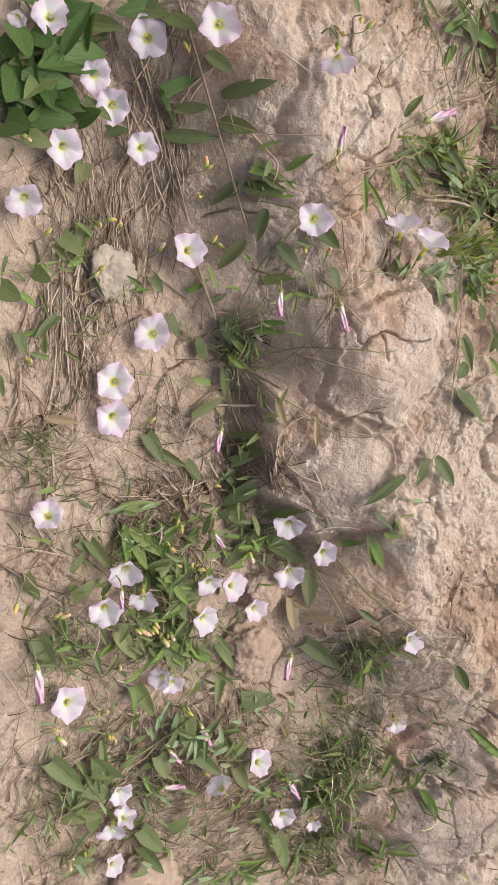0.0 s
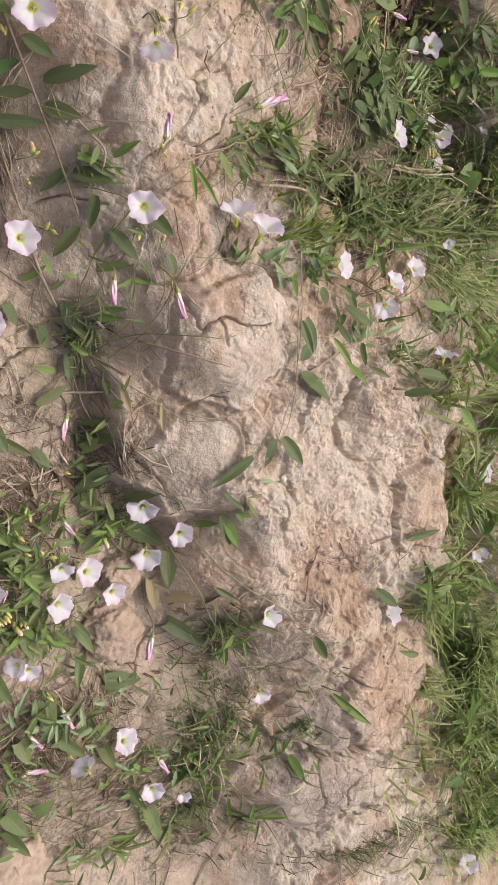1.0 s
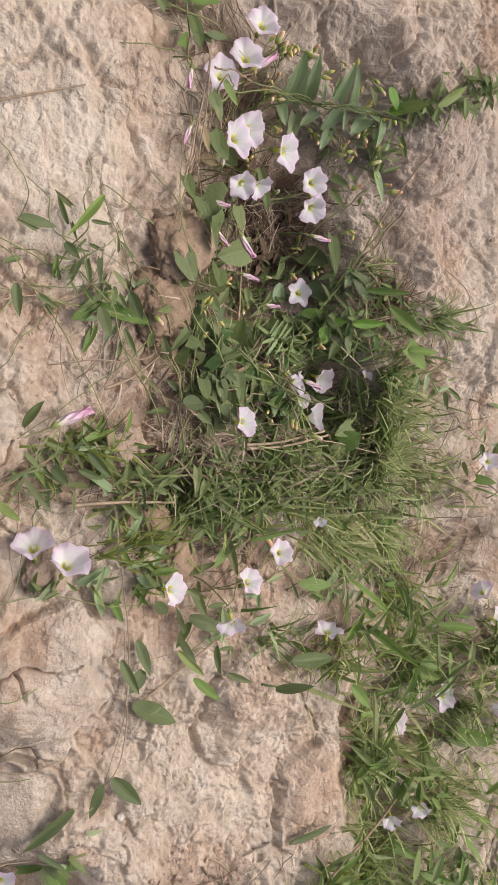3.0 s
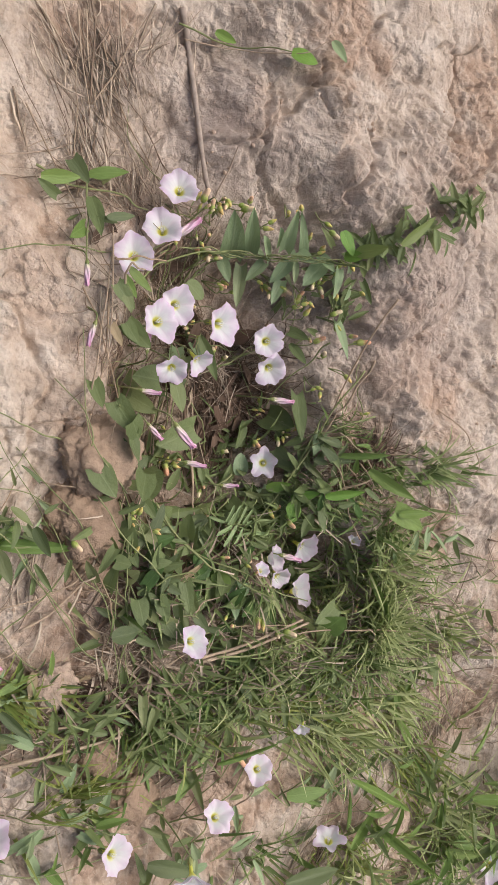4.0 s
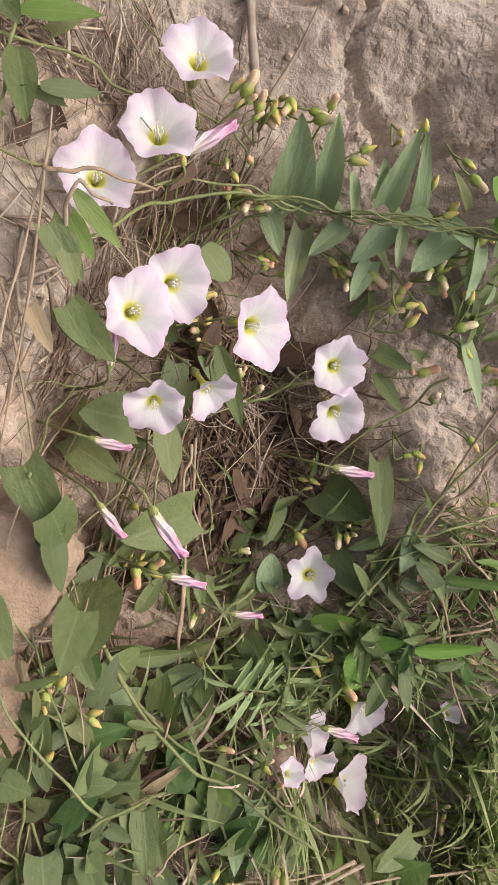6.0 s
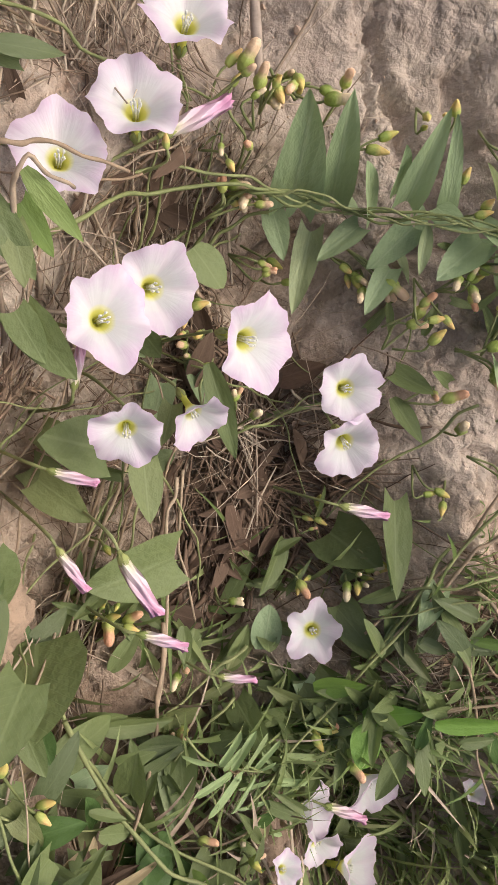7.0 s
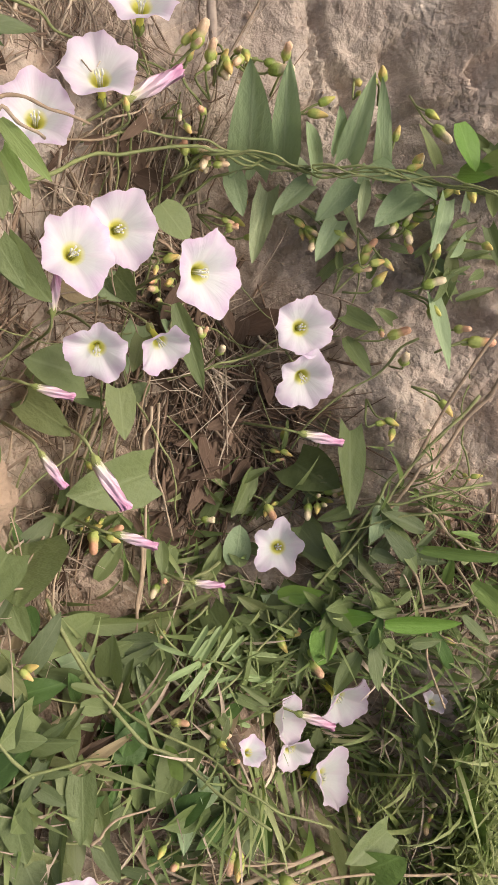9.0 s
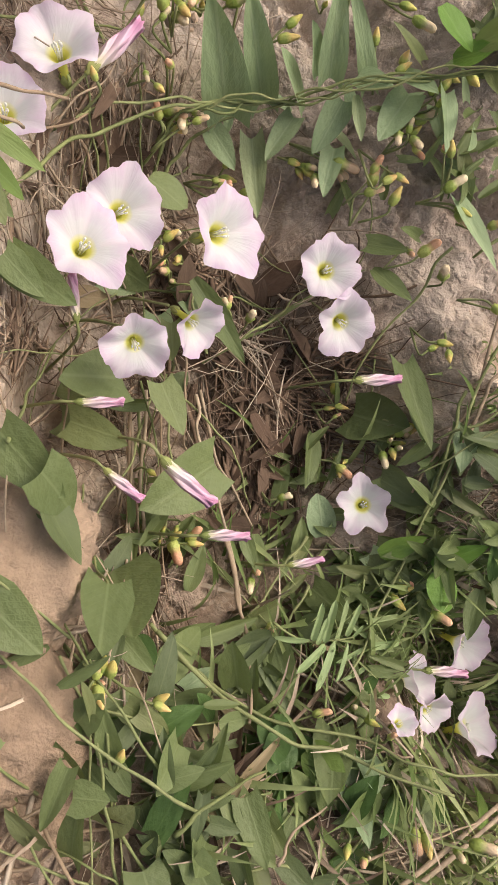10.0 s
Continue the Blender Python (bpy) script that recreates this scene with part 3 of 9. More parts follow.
LEAVES = {(shape, key): [leaf_mesh(shape, 10 * i + len(shape), mat) for i in range(6)]
          for shape in ("arrow", "lance", "round", "strip") for key, mat in (("grey", LEAF), ("fresh", FRESH), ("sere", SERE), ("deep", DEEP), ("mould", MOULD), ("pale", PALE), ("lush", LUSH), ("sage", SAGE), ("lime", LIME))}
leaf_count = 0


def leaf(plant, base, tip, wide, shape="arrow", look_of="grey", twist=0.0, label=""):
    """A leaf from its base to its tip, as wide as that share of its length."""
    global leaf_count
    leaf_count += 1
    base, tip = Vector(base), Vector(tip)
    y = tip - base
    length = y.length
    y.normalize()
    z = (Matrix.Rotation(radians(twist), 3, y) @ (Vector((-0.25, 0.0, 1.0)) - y * y.dot(Vector((-0.25, 0.0, 1.0))))).normalized()
    x = y.cross(z)
    m = Matrix.Translation(base) @ Matrix((x, y, z)).transposed().to_4x4() @ Matrix.Diagonal((length * wide, length, length * 0.6, 1))
    return part("leaf", LEAVES[shape, look_of][leaf_count % 6], plant, m, label)


def corolla_mesh(kind, seed):
    """A funnel flower with a rim of radius 1 at the origin, open along z, pleated in five."""
    rng = random.Random(seed)
    bm = bmesh.new()
    around, up = 60, 14
    depth = {"open": 0.66, "cup": 0.86, "ragged": 0.50, "flat": 0.50}[kind]
    phase, lean = rng.uniform(0, 6.28), rng.uniform(0, 6.28)
    lobes = [rng.uniform(0.80, 1.10) for _ in range(5)]
    nick, deep = rng.uniform(0, 6.28), rng.uniform(0.06, 0.20)
    rings = []
    levels = [(-1.0, 0.085, -depth - 0.62), (-0.5, 0.10, -depth - 0.30)]
    for i in range(up + 1):
        u = i / up
        levels.append((u, 0.115 + 0.885 * u ** 1.12, -depth * (1 - u) ** 1.55))
    for u, r, z in levels:
        ring = []
        for k in range(around):
            a = 2 * math.pi * k / around
            v = max(u, 0.0)
            petal = (a / (2 * math.pi) * 5 + 0.5) % 5
            share = petal - int(petal)
            lobe = (lobes[int(petal)] - 1) * math.sin(math.pi * share) ** 0.6
            crest = math.cos(5 * a) + 0.25 * math.cos(10 * a)
            grow = 1 + v ** 2 * (0.080 * crest + 0.75 * lobe)
            if kind == "ragged":
                grow *= 1 - 0.34 * v ** 3 * max(0.0, -crest) ** 2
            far = (a - nick + math.pi) % (2 * math.pi) - math.pi
            grow *= 1 - deep * v ** 5 * math.exp(-(far / 0.10) ** 2)
            frill = 0.030 * math.sin(7 * a + phase) * v ** 4 + 0.016 * math.sin(19 * a + 2 * phase) * v ** 6
            lift = z + v ** 2 * (0.08 * math.sin(2 * a + lean) + 0.07 * math.cos(a - lean) - 0.03 * crest + 0.03 * math.sin(7 * a + phase)) - 0.10 * max(0, v - 0.75) * 4 * v * (0.6 + 0.7 * math.sin(3 * a + phase)) * 0.4
            pleat = 0.125 * v * (1 - 0.3 * v) * (abs(math.sin(2.5 * a)) - 0.6)
            rr = r * grow * (1 + frill)
            ring.append(bm.verts.new((rr * math.cos(a), rr * math.sin(a), lift + pleat + frill)))
        rings.append(ring)
    for a, b in zip(rings, rings[1:]):
        for k in range(around):
            bm.faces.new((a[k], a[(k + 1) % around], b[(k + 1) % around], b[k]))
    bm.faces.new(rings[1])
    return mesh_of("corolla", bm, PETAL)


COROLLAS = {kind: [corolla_mesh(kind, 5 * i + len(kind)) for i in range(7)] for kind in ("open", "cup", "ragged", "flat")}
DEPTHS = {"open": 0.66, "cup": 0.86, "ragged": 0.50, "flat": 0.50}


def sepals_mesh():
    """A small cup of five pointed sepals round the foot of a flower or bud, opening along z from the origin."""
    bm = bmesh.new()
    for k in range(5):
        a = 2 * math.pi * k / 5
        grid = []
        for i in range(5):
            s = i / 4
            out, wide = 0.10 + 0.12 * math.sin(math.pi * (0.15 + 0.7 * s)), 0.13 * math.sin(math.pi * (0.12 + 0.84 * s))
            grid.append([bm.verts.new(((out - 0.04 * abs(c)) * math.cos(a) - c * wide * math.sin(a), (out - 0.04 * abs(c)) * math.sin(a) + c * wide * math.cos(a), 0.52 * s)) for c in (-1, 0, 1)])
        for one, two in zip(grid, grid[1:]):
            for j in range(2):
                bm.faces.new((one[j], one[j + 1], two[j + 1], two[j]))
    tube(bm, [Vector((0, 0, -0.12)), Vector((0, 0, 0.0)), Vector((0, 0, 0.12)), Vector((0, 0, 0.3))], 0.09, 0.10)
    return mesh_of("calyx", bm, SEPAL)


def stamens_mesh():
    bm = bmesh.new()
    for k in range(5):
        a = 2 * math.pi * k / 5 + 0.3
        line = [Vector((0.05 * math.cos(a), 0.05 * math.sin(a), 0.0)), Vector((0.06 * math.cos(a), 0.06 * math.sin(a), 0.25)), Vector((0.10 * math.cos(a), 0.10 * math.sin(a), 0.42 + 0.05 * (k % 2)))]
        tube(bm, line, 0.016, 0.014, 4)
        tube(bm, [line[-1], line[-1] + Vector((0.01, 0.0, 0.09))], 0.034, 0.022, 5)
    tube(bm, [Vector((0, 0, 0)), Vector((0.01, 0, 0.3)), Vector((0.03, 0.02, 0.52))], 0.02, 0.028, 5)
    return mesh_of("stamen", bm, STAMEN)


SEPALS, STAMENS = sepals_mesh(), stamens_mesh()
flower_count = 0
blooms = []


def flower(plant, at, facing, radius, kind="open", foot=0.0, label=""):
    """A funnel flower whose rim is centred at a place and faces a way, on a thin stalk from the ground."""
    global flower_count
    flower_count += 1
    rng = random.Random(flower_count)
    n = Vector(facing).normalized()
    # how far around each flower is kept clear in the camera's view
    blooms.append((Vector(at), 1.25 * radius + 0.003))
    m = frame_of(at, n, (math.cos(flower_count * 1.3), math.sin(flower_count * 1.3), 0.2), radius)
    ob = part("flower", COROLLAS[kind][flower_count % 7], plant, m, label or "pale pink and white funnel flower with a yellow throat")
    deep = DEPTHS[kind]
    part("stamen", STAMENS, ob, m @ pose(0, 0, -deep - 0.05), "white stamens in the throat")
    part("calyx", SEPALS, ob, m @ pose(0, 0, -deep - 0.72) @ Matrix.Scale(0.72, 4), "small green sepals")
    end = m @ Vector((0, 0, -deep - 0.95))
    root = Vector((end.x - n.x * 0.012 + rng.uniform(-0.012, 0.012), end.y - n.y * 0.012 + rng.uniform(-0.012, 0.012), 0))
    root.z = height(root.x, root.y) - 0.002
    mid = (end + root) / 2 - n * 0.006
    mid.z = max(mid.z, height(mid.x, mid.y) + 0.001)
    part("flower_stalk", stalk_mesh("flower_stalk", (root, mid, end), 0.0007, STEM, 0.0005, 4), plant)
    return ob


def furled_mesh(seed):
    """A spent flower of length 1 along y: a pleated tube, twisted, with a crumpled end."""
    rng = random.Random(seed)
    bm = bmesh.new()
    rings = []
    sides = 15
    for i in range(15):
        s = i / 14
        r = 0.075 + 0.045 * math.sin(math.pi * min(1.0, s * 1.1)) ** 0.8 + 0.030 * max(0.0, s - 0.84) / 0.16
        ring = []
        for k in range(sides):
            a = 2 * math.pi * k / sides
            worn = max(0.0, s - 0.80) / 0.20
            q = r * (1 + 0.24 * math.cos(5 * a + 5 * s) + worn * rng.uniform(-0.35, 0.35))
            ring.append(bm.verts.new((q * math.cos(a) + 0.07 * s * s * (seed % 3 - 1), s + 0.06 * worn * rng.uniform(-1, 1), q * math.sin(a) - 0.06 * s * s)))
        rings.append(ring)
    for a, b in zip(rings, rings[1:]):
        for k in range(sides):
            bm.faces.new((a[k], b[k], b[(k + 1) % sides], a[(k + 1) % sides]))
    bm.faces.new(rings[0])
    last = bm.verts.new((0.07 * (seed % 3 - 1), 1.03, -0.06))
    for k in range(sides):
        bm.faces.new((rings[-1][k], last, rings[-1][(k + 1) % sides]))
    return mesh_of("furled_flower", bm, FURLED)


FURLS = [furled_mesh(i) for i in range(6)]
furl_count = 0


def furled(plant, base, tip):
    """A closed pink flower with its sepals, from base to tip, on a stalk."""
    global furl_count
    furl_count += 1
    base, tip = Vector(base), Vector(tip)
    y = tip - base
    long = y.length
    m = frame_of(base, y, (0.3, 0.1, 1), 1.0) @ Matrix(((1, 0, 0, 0), (0, 0, -1, 0), (0, 1, 0, 0), (0, 0, 0, 1))) @ Matrix.Scale(long, 4)
    ob = part("furled_flower", FURLS[furl_count % 6], plant, m, "closed pink flower, furled and twisted")
    part("calyx", SEPALS, ob, frame_of(base - y * 0.10, y, (0, 0.2, 1), long * 0.46), "small green sepals")
    root = base - y * 0.5 + Vector((0, 0, -0.004))
    foot = Vector((root.x - y.x * 0.4, root.y - y.y * 0.4, 0))
    foot.z = height(foot.x, foot.y) - 0.002
    part("flower_stalk", stalk_mesh("flower_stalk", (foot, root, base - y * 0.1), 0.0006, STEM, 0.0005, 4), plant)
    return ob


def bud_mesh(seed, material, tipped=False):
    """A plump bud of length 1 along z with overlapping sepals; a tipped one shows the blunt furled petals above them."""
    bm = bmesh.new()
    rings = []
    sides = 12
    for i in range(11):
        s = i / 10
        if tipped:
            r = 0.225 * math.sin(math.pi * (0.12 + 0.75 * s / 0.6)) ** 0.7 if s < 0.5 else 0.165 - 0.035 * (s - 0.5) + 0.012 * math.cos(9 * s)
            r *= 0.55 if i == 10 else 1.0
        else:
            r = 0.235 * math.sin(math.pi * (0.10 + 0.85 * s) ** (0.68 + 0.08 * seed)) ** 0.75
            r *= 0.88 if s > 0.55 else 1.0
        ring = []
        for k in range(sides):
            a = 2 * math.pi * k / sides
            q = r * (1 + 0.13 * math.cos(5 * a + 2 * s + seed))
            ring.append(bm.verts.new((q * math.cos(a) + (0.05 + 0.03 * seed) * s * s, q * math.sin(a), s)))
        rings.append(ring)
    for a, b in zip(rings, rings[1:]):
        for k in range(sides):
            bm.faces.new((a[k], a[(k + 1) % sides], b[(k + 1) % sides], b[k]))
    bm.faces.new(rings[0][::-1])
    bm.faces.new(rings[-1])
    return mesh_of("bud", bm, material)


BUDS = [bud_mesh(i, BUD) for i in range(3)]
TIPPED = [bud_mesh(i, RIPE, True) for i in range(3)]
bud_count = 0


def bud(plant, at, size=0.005, dry=False):
    """A small yellow-green bud on a short stalk."""
    global bud_count
    bud_count += 1
    rng = random.Random(bud_count + 900)
    at = Vector(at)
    way = Vector((rng.uniform(-0.6, 0.9), rng.uniform(-0.9, 0.9), 0.6)).normalized()
    foot = at - way * 0.010 + Vector((rng.uniform(-0.006, 0.006), rng.uniform(-0.006, 0.006), -0.004))
    foot.z = max(foot.z, height(foot.x, foot.y) - 0.001)
    for k in range(rng.choice((1, 1, 2, 2, 3))):
        if k:
            way = (way + Vector((rng.uniform(-0.9, 0.9), rng.uniform(-0.9, 0.9), rng.uniform(-0.3, 0.5)))).normalized()
        end = at if k == 0 else at - way * 0.002 + Vector((rng.uniform(-0.004, 0.004), rng.uniform(-0.004, 0.004), rng.uniform(-0.003, 0.001)))
        long = size * rng.uniform(0.72, 1.05) * (1.0 if k == 0 else rng.uniform(0.6, 0.9))
        ripe = dry or rng.random() < 0.3
        part("bud", (TIPPED if ripe else BUDS)[(bud_count + k) % 3], plant, frame_of(end, way, (1, 0, 0.3), long * (1.3 if ripe else 1.0)), "green bud with an orange tip" if ripe else "")
        part("bud_stalk", stalk_mesh("bud_stalk", (foot, end - way * 0.004, end + way * 0.0005), 0.00045, STEM, 0.0004, 3), plant)


def stem(plant, points, thick=0.0009, material=None, name="stem", label=""):
    """A thin stem that wanders a little about its line."""
    rng = random.Random(round(1e4 * (points[0][0] + 3 * points[-1][1])))
    line = smooth_line(points, 3)
    points = [line[0]] + [q + Vector((rng.gauss(0, 1), rng.gauss(0, 1), rng.gauss(0, 0.6))) * thick * 0.9 for q in line[1:-1]] + [line[-1]]
    return part(name, stalk_mesh(name, points, thick, material or STEM, thick * 0.6, 3), plant, None, label)


def plant_at(name, x, y, label, category, group=""):
    ob = new(name)
    ob.empty_display_size = 0.02
    ob.location = (x, y, height(x, y))
    return tagged(ob, label, category, group)


def hides_bloom(x, y, z):
    """Whether something there would cover a flower in the camera's view."""
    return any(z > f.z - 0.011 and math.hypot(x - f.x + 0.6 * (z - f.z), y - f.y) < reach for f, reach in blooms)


def bush(plant, spots, rng, shapes=("arrow", "lance"), looks=("grey",), size=(0.016, 0.030), wide=(0.22, 0.40), lift=(0.003, 0.018)):
    """Leaves spread over round patches: rows of x, y, radius in x, radius in y, count."""
    for cx, cy, rx, ry, count in spots:
        for _ in range(count):
            a, r = rng.uniform(0, 6.283), min(abs(rng.gauss(0, 0.62)), 1.5)
            x, y = cx + rx * r * math.cos(a), cy + ry * r * math.sin(a)
            turn, long = rng.uniform(0, 6.283), rng.uniform(*size)
            z = height(x, y) + rng.uniform(*lift)
            if any(hides_bloom(x + k * long * math.cos(turn), y + k * long * math.sin(turn), z + 0.3 * k * long) for k in (0.1, 0.5, 0.9)):
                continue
            dz = rng.uniform(-0.3, 0.6) * long
            tip = (x + long * math.cos(turn), y + long * math.sin(turn), z + dz)
            tip = (tip[0], tip[1], max(tip[2], height(tip[0], tip[1]) + 0.003))
            leaf(plant, (x, y, z), tip, rng.uniform(*wide), rng.choice(shapes), rng.choice(looks), rng.uniform(-55, 55))


def vines(plant, spots, rng, materials, thick=(0.0004, 0.0008), lift=(0.004, 0.020), long=(0.05, 0.13)):
    """Thin stems that wander over the mat: rows of x, y, radius in x, radius in y, count."""
    for cx, cy, rx, ry, count in spots:
        for _ in range(count):
            a, r = rng.uniform(0, 6.283), min(abs(rng.gauss(0, 0.62)), 1.3)
            x, y = cx + rx * r * math.cos(a), cy + ry * r * math.sin(a)
            turn, reach, line = rng.uniform(0, 6.283), rng.uniform(*long), []
            for k in range(5):
                up = rng.uniform(*lift) if 0 < k < 4 else 0.001
                if hides_bloom(x, y, height(x, y) + up):
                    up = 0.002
                line.append((x, y, height(x, y) + up))
                turn += rng.gauss(0, 0.22)
                x, y = x + reach / 4 * math.cos(turn), y + reach / 4 * math.sin(turn)
            stem(plant, line, rng.uniform(*thick), rng.choice(materials))


def sheet_of(name, verts, faces, material, label, category, kind="stuff", smooth=True):
    data = bpy.data.meshes.new(name)
    data.from_pydata(verts, [], faces)
    data.materials.append(material)
    if smooth:
        data.shade_smooth()
    data.update()
    return tagged(new(name, data), label, category, kind=kind)


def grass(label, patches, material, rng, long=(0.02, 0.05), wide=0.0012, lean=0.9, name="grass"):
    """Bent, keeled blades over patches: rows of x, y, radius in x, radius in y, count, lean in degrees or None."""
    verts, faces = [], []
    for cx, cy, rx, ry, count, aim in patches:
        for _ in range(count):
            a, r = rng.uniform(0, 6.283), min(abs(rng.gauss(0, 0.62)), 1.6)
            x, y = cx + rx * r * math.cos(a), cy + ry * r * math.sin(a)
            turn = rng.uniform(0, 6.283) if aim is None else radians(aim) + rng.gauss(0, 0.9)
            length, w = rng.uniform(*long), wide * rng.uniform(0.6, 1.5)
            tilt, bend = rng.uniform(0.2, lean), rng.uniform(0.1, 1.3)
            z = height(x, y) - 0.001
            dx, dy = math.cos(turn), math.sin(turn)
            if any(hides_bloom(x + dx * length * k, y + dy * length * k, z + length * k * 0.9) for k in (0.25, 0.5, 0.75)):
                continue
            sx, sy = -dy, dx
            first = len(verts)
            px, pz = 0.0, 0.0
            for i in range(6):
                s = i / 5
                half = w * (1 - s ** 1.8) * 0.5 + 0.00008
                gz = z + pz
                verts.append((x + dx * px + sx * half, y + dy * px + sy * half, gz + 0.25 * half))
                verts.append((x + dx * px, y + dy * px, gz - 0.25 * half))
                verts.append((x + dx * px - sx * half, y + dy * px - sy * half, gz + 0.25 * half))
                lay = tilt + bend * s * 1.1
                px += math.sin(lay) * length / 5
                pz = max(pz + math.cos(lay) * length / 5, 0.0015)
            for i in range(5):
                k = first + 3 * i
                faces += [(k, k + 1, k + 4, k + 3), (k + 1, k + 2, k + 5, k + 4)]
    return sheet_of(name, verts, faces, material, label, "grass")


def litter(label, patches, material, rng, long=(0.015, 0.06), thick=0.0005, lift=0.004, name="straw_litter"):
    """Dry bent stalks lying criss-cross on the ground: rows of x, y, radius in x, radius in y, count, main direction or None."""
    verts, faces = [], []
    for cx, cy, rx, ry, count, aim in patches:
        for _ in range(count):
            a, r = rng.uniform(0, 6.283), min(abs(rng.gauss(0, 0.62)), 1.6)
            x, y = cx + rx * r * math.cos(a), cy + ry * r * math.sin(a)
            turn = rng.uniform(0, 6.283) if aim is None else radians(aim) + rng.gauss(0, 0.30)
            length, w = long[0] + (long[1] - long[0]) * rng.random() ** 1.6, thick * (0.40 + 1.4 * rng.random() ** 4)
            curve, rise = rng.gauss(0, 0.10) if rng.random() < 0.8 else rng.gauss(0, 0.4), rng.uniform(0, lift)
            flat = rng.random() < 0.45
            slope = rng.uniform(-0.08, 0.16) * length
            if any(hides_bloom(x + k * length * math.cos(turn), y + k * length * math.sin(turn), height(x, y) + 0.006 + rise) for k in (-0.5, -0.25, 0.0, 0.25, 0.5)):
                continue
            first = len(verts)
            for i in range(5):
                s = i / 4 - 0.5
                t2 = turn + curve * s * 2
                qx, qy = x + length * s * math.cos(t2), y + length * s * math.sin(t2)
                qz = max(height(qx, qy) + 0.0006 + rise + slope * s, height(qx, qy) + 0.0006) if i in (0, 2, 4) else None
                verts.append([qx, qy, qz, t2, w * (1 - 0.6 * abs(s)) * (1.45 if flat else 0.8), 0.25 if flat else 1.0])
            for i in (1, 3):
                verts[first + i][2] = (verts[first + i - 1][2] + verts[first + i + 1][2]) / 2 + 0.0008
            for i in range(4):
                faces.append((first + i, first + i + 1))
    ring, solid = [], []
    for qx, qy, qz, t2, w, thin in verts:
        sx, sy = -math.sin(t2), math.cos(t2)
        ring += [(qx + sx * w, qy + sy * w, qz), (qx, qy, qz + w * thin), (qx - sx * w, qy - sy * w, qz), (qx, qy, qz - w * thin)]
    for a, b in faces:
        for k in range(4):
            solid.append((4 * a + k, 4 * a + (k + 1) % 4, 4 * b + (k + 1) % 4, 4 * b + k))
    return sheet_of(name, ring, solid, material, label, "dry straw")


def lump(name, at, size, seed, material, label, category, group="", flat=0.7):
    """A weathered stone or clod, faceted and dented, sunk a little into the ground."""
    bm = bmesh.new()
    bmesh.ops.create_icosphere(bm, subdivisions=5, radius=1.0)
    for v in bm.verts:
        d = v.co.normalized()
        k = 1 + 0.34 * noise.noise(d * 1.4 + Vector((seed, 0, 0))) + 0.20 * abs(noise.noise(d * 3.1 + Vector((0, seed, 0)))) + 0.10 * noise.noise(d * 7 + Vector((0, 0, seed))) + 0.05 * noise.noise(d * 15 + Vector((seed, 0, seed))) + 0.12 * abs(noise.noise(d * 9 + Vector((seed, seed, 0)))) + 0.06 * abs(noise.noise(d * 22 + Vector((0, seed, seed))))
        v.co = Vector((d.x * k, d.y * k, d.z * k * flat)) * size
        v.co.z = max(v.co.z, -0.45 * size)
    ob = new(name, mesh_of(name, bm, material))
    ob.location = at
    ob.rotation_euler = (0, 0, seed * 2.1)
    return tagged(ob, label, category, group)


# ---------------------------------------------------------------- the bindweed plants

bank = plant_at("bindweed_plant", -0.439, 0.050, "leafy field bindweed with pink-white flowers at the trench edge", "bindweed", "bindweed plants")
flower(bank, (-0.4425, 0.0759, -0.0598), (-0.26, 0.09, 0.96), 0.0119, "open")
flower(bank, (-0.3814, 0.0784, -0.0434), (-0.39, -0.33, 0.86), 0.0131, "open")
flower(bank, (-0.3519, 0.0883, -0.0019), (-0.38, -0.29, 0.88), 0.0131, "open")
flower(bank, (-0.4076, 0.0482, -0.0584), (-0.08, -0.36, 0.93), 0.0113, "open")
flower(bank, (-0.3949, 0.0319, -0.0537), (-0.27, -0.32, 0.91), 0.0118, "open")
flower(bank, (-0.4204, -0.0016, -0.0632), (-0.06, -0.30, 0.95), 0.0121, "open")
flower(bank, (-0.3676, 0.0123, -0.0575), (-0.24, -0.18, 0.95), 0.0114, "flat")
flower(bank, (-0.4414, -0.0416, -0.0689), (-0.27, -0.57, 0.77), 0.0120, "open")
flower(bank, (-0.4601, 0.0686, -0.0704), (-0.24, -0.74, 0.62), 0.0065, "cup")
leaf(bank, (-0.3987, 0.0646, -0.0703), (-0.4465, 0.0590, -0.0546), 0.34, "lance", "lush", 4)
leaf(bank, (-0.4603, 0.0631, -0.0697), (-0.4562, 0.0428, -0.0523), 0.66, "arrow", "lush", -20)
leaf(bank, (-0.4505, 0.0648, -0.0697), (-0.4410, 0.0578, -0.0550), 0.88, "round", "lush", 1)
leaf(bank, (-0.4408, 0.0416, -0.0669), (-0.4373, 0.0173, -0.0516), 0.47, "lance", "lush", -7)
leaf(bank, (-0.4131, 0.0567, -0.0677), (-0.4484, 0.0384, -0.0520), 0.54, "arrow", "lush", 19)
leaf(bank, (-0.3815, 0.0985, -0.0430), (-0.4038, 0.0872, -0.0487), 0.49, "arrow", "lush", -1)
leaf(bank, (-0.4427, 0.0133, -0.0665), (-0.4198, 0.0146, -0.0539), 0.63, "arrow", "lush", 15)
leaf(bank, (-0.4601, 0.0047, -0.0670), (-0.4510, -0.0005, -0.0483), 1.04, "arrow", "lush", 4)
leaf(bank, (-0.4565, 0.0361, -0.0682), (-0.4630, 0.0135, -0.0503), 0.73, "arrow", "lush", -13)
leaf(bank, (-0.4298, 0.0337, -0.0673), (-0.4193, 0.0233, -0.0506), 0.74, "arrow", "lush", 3)
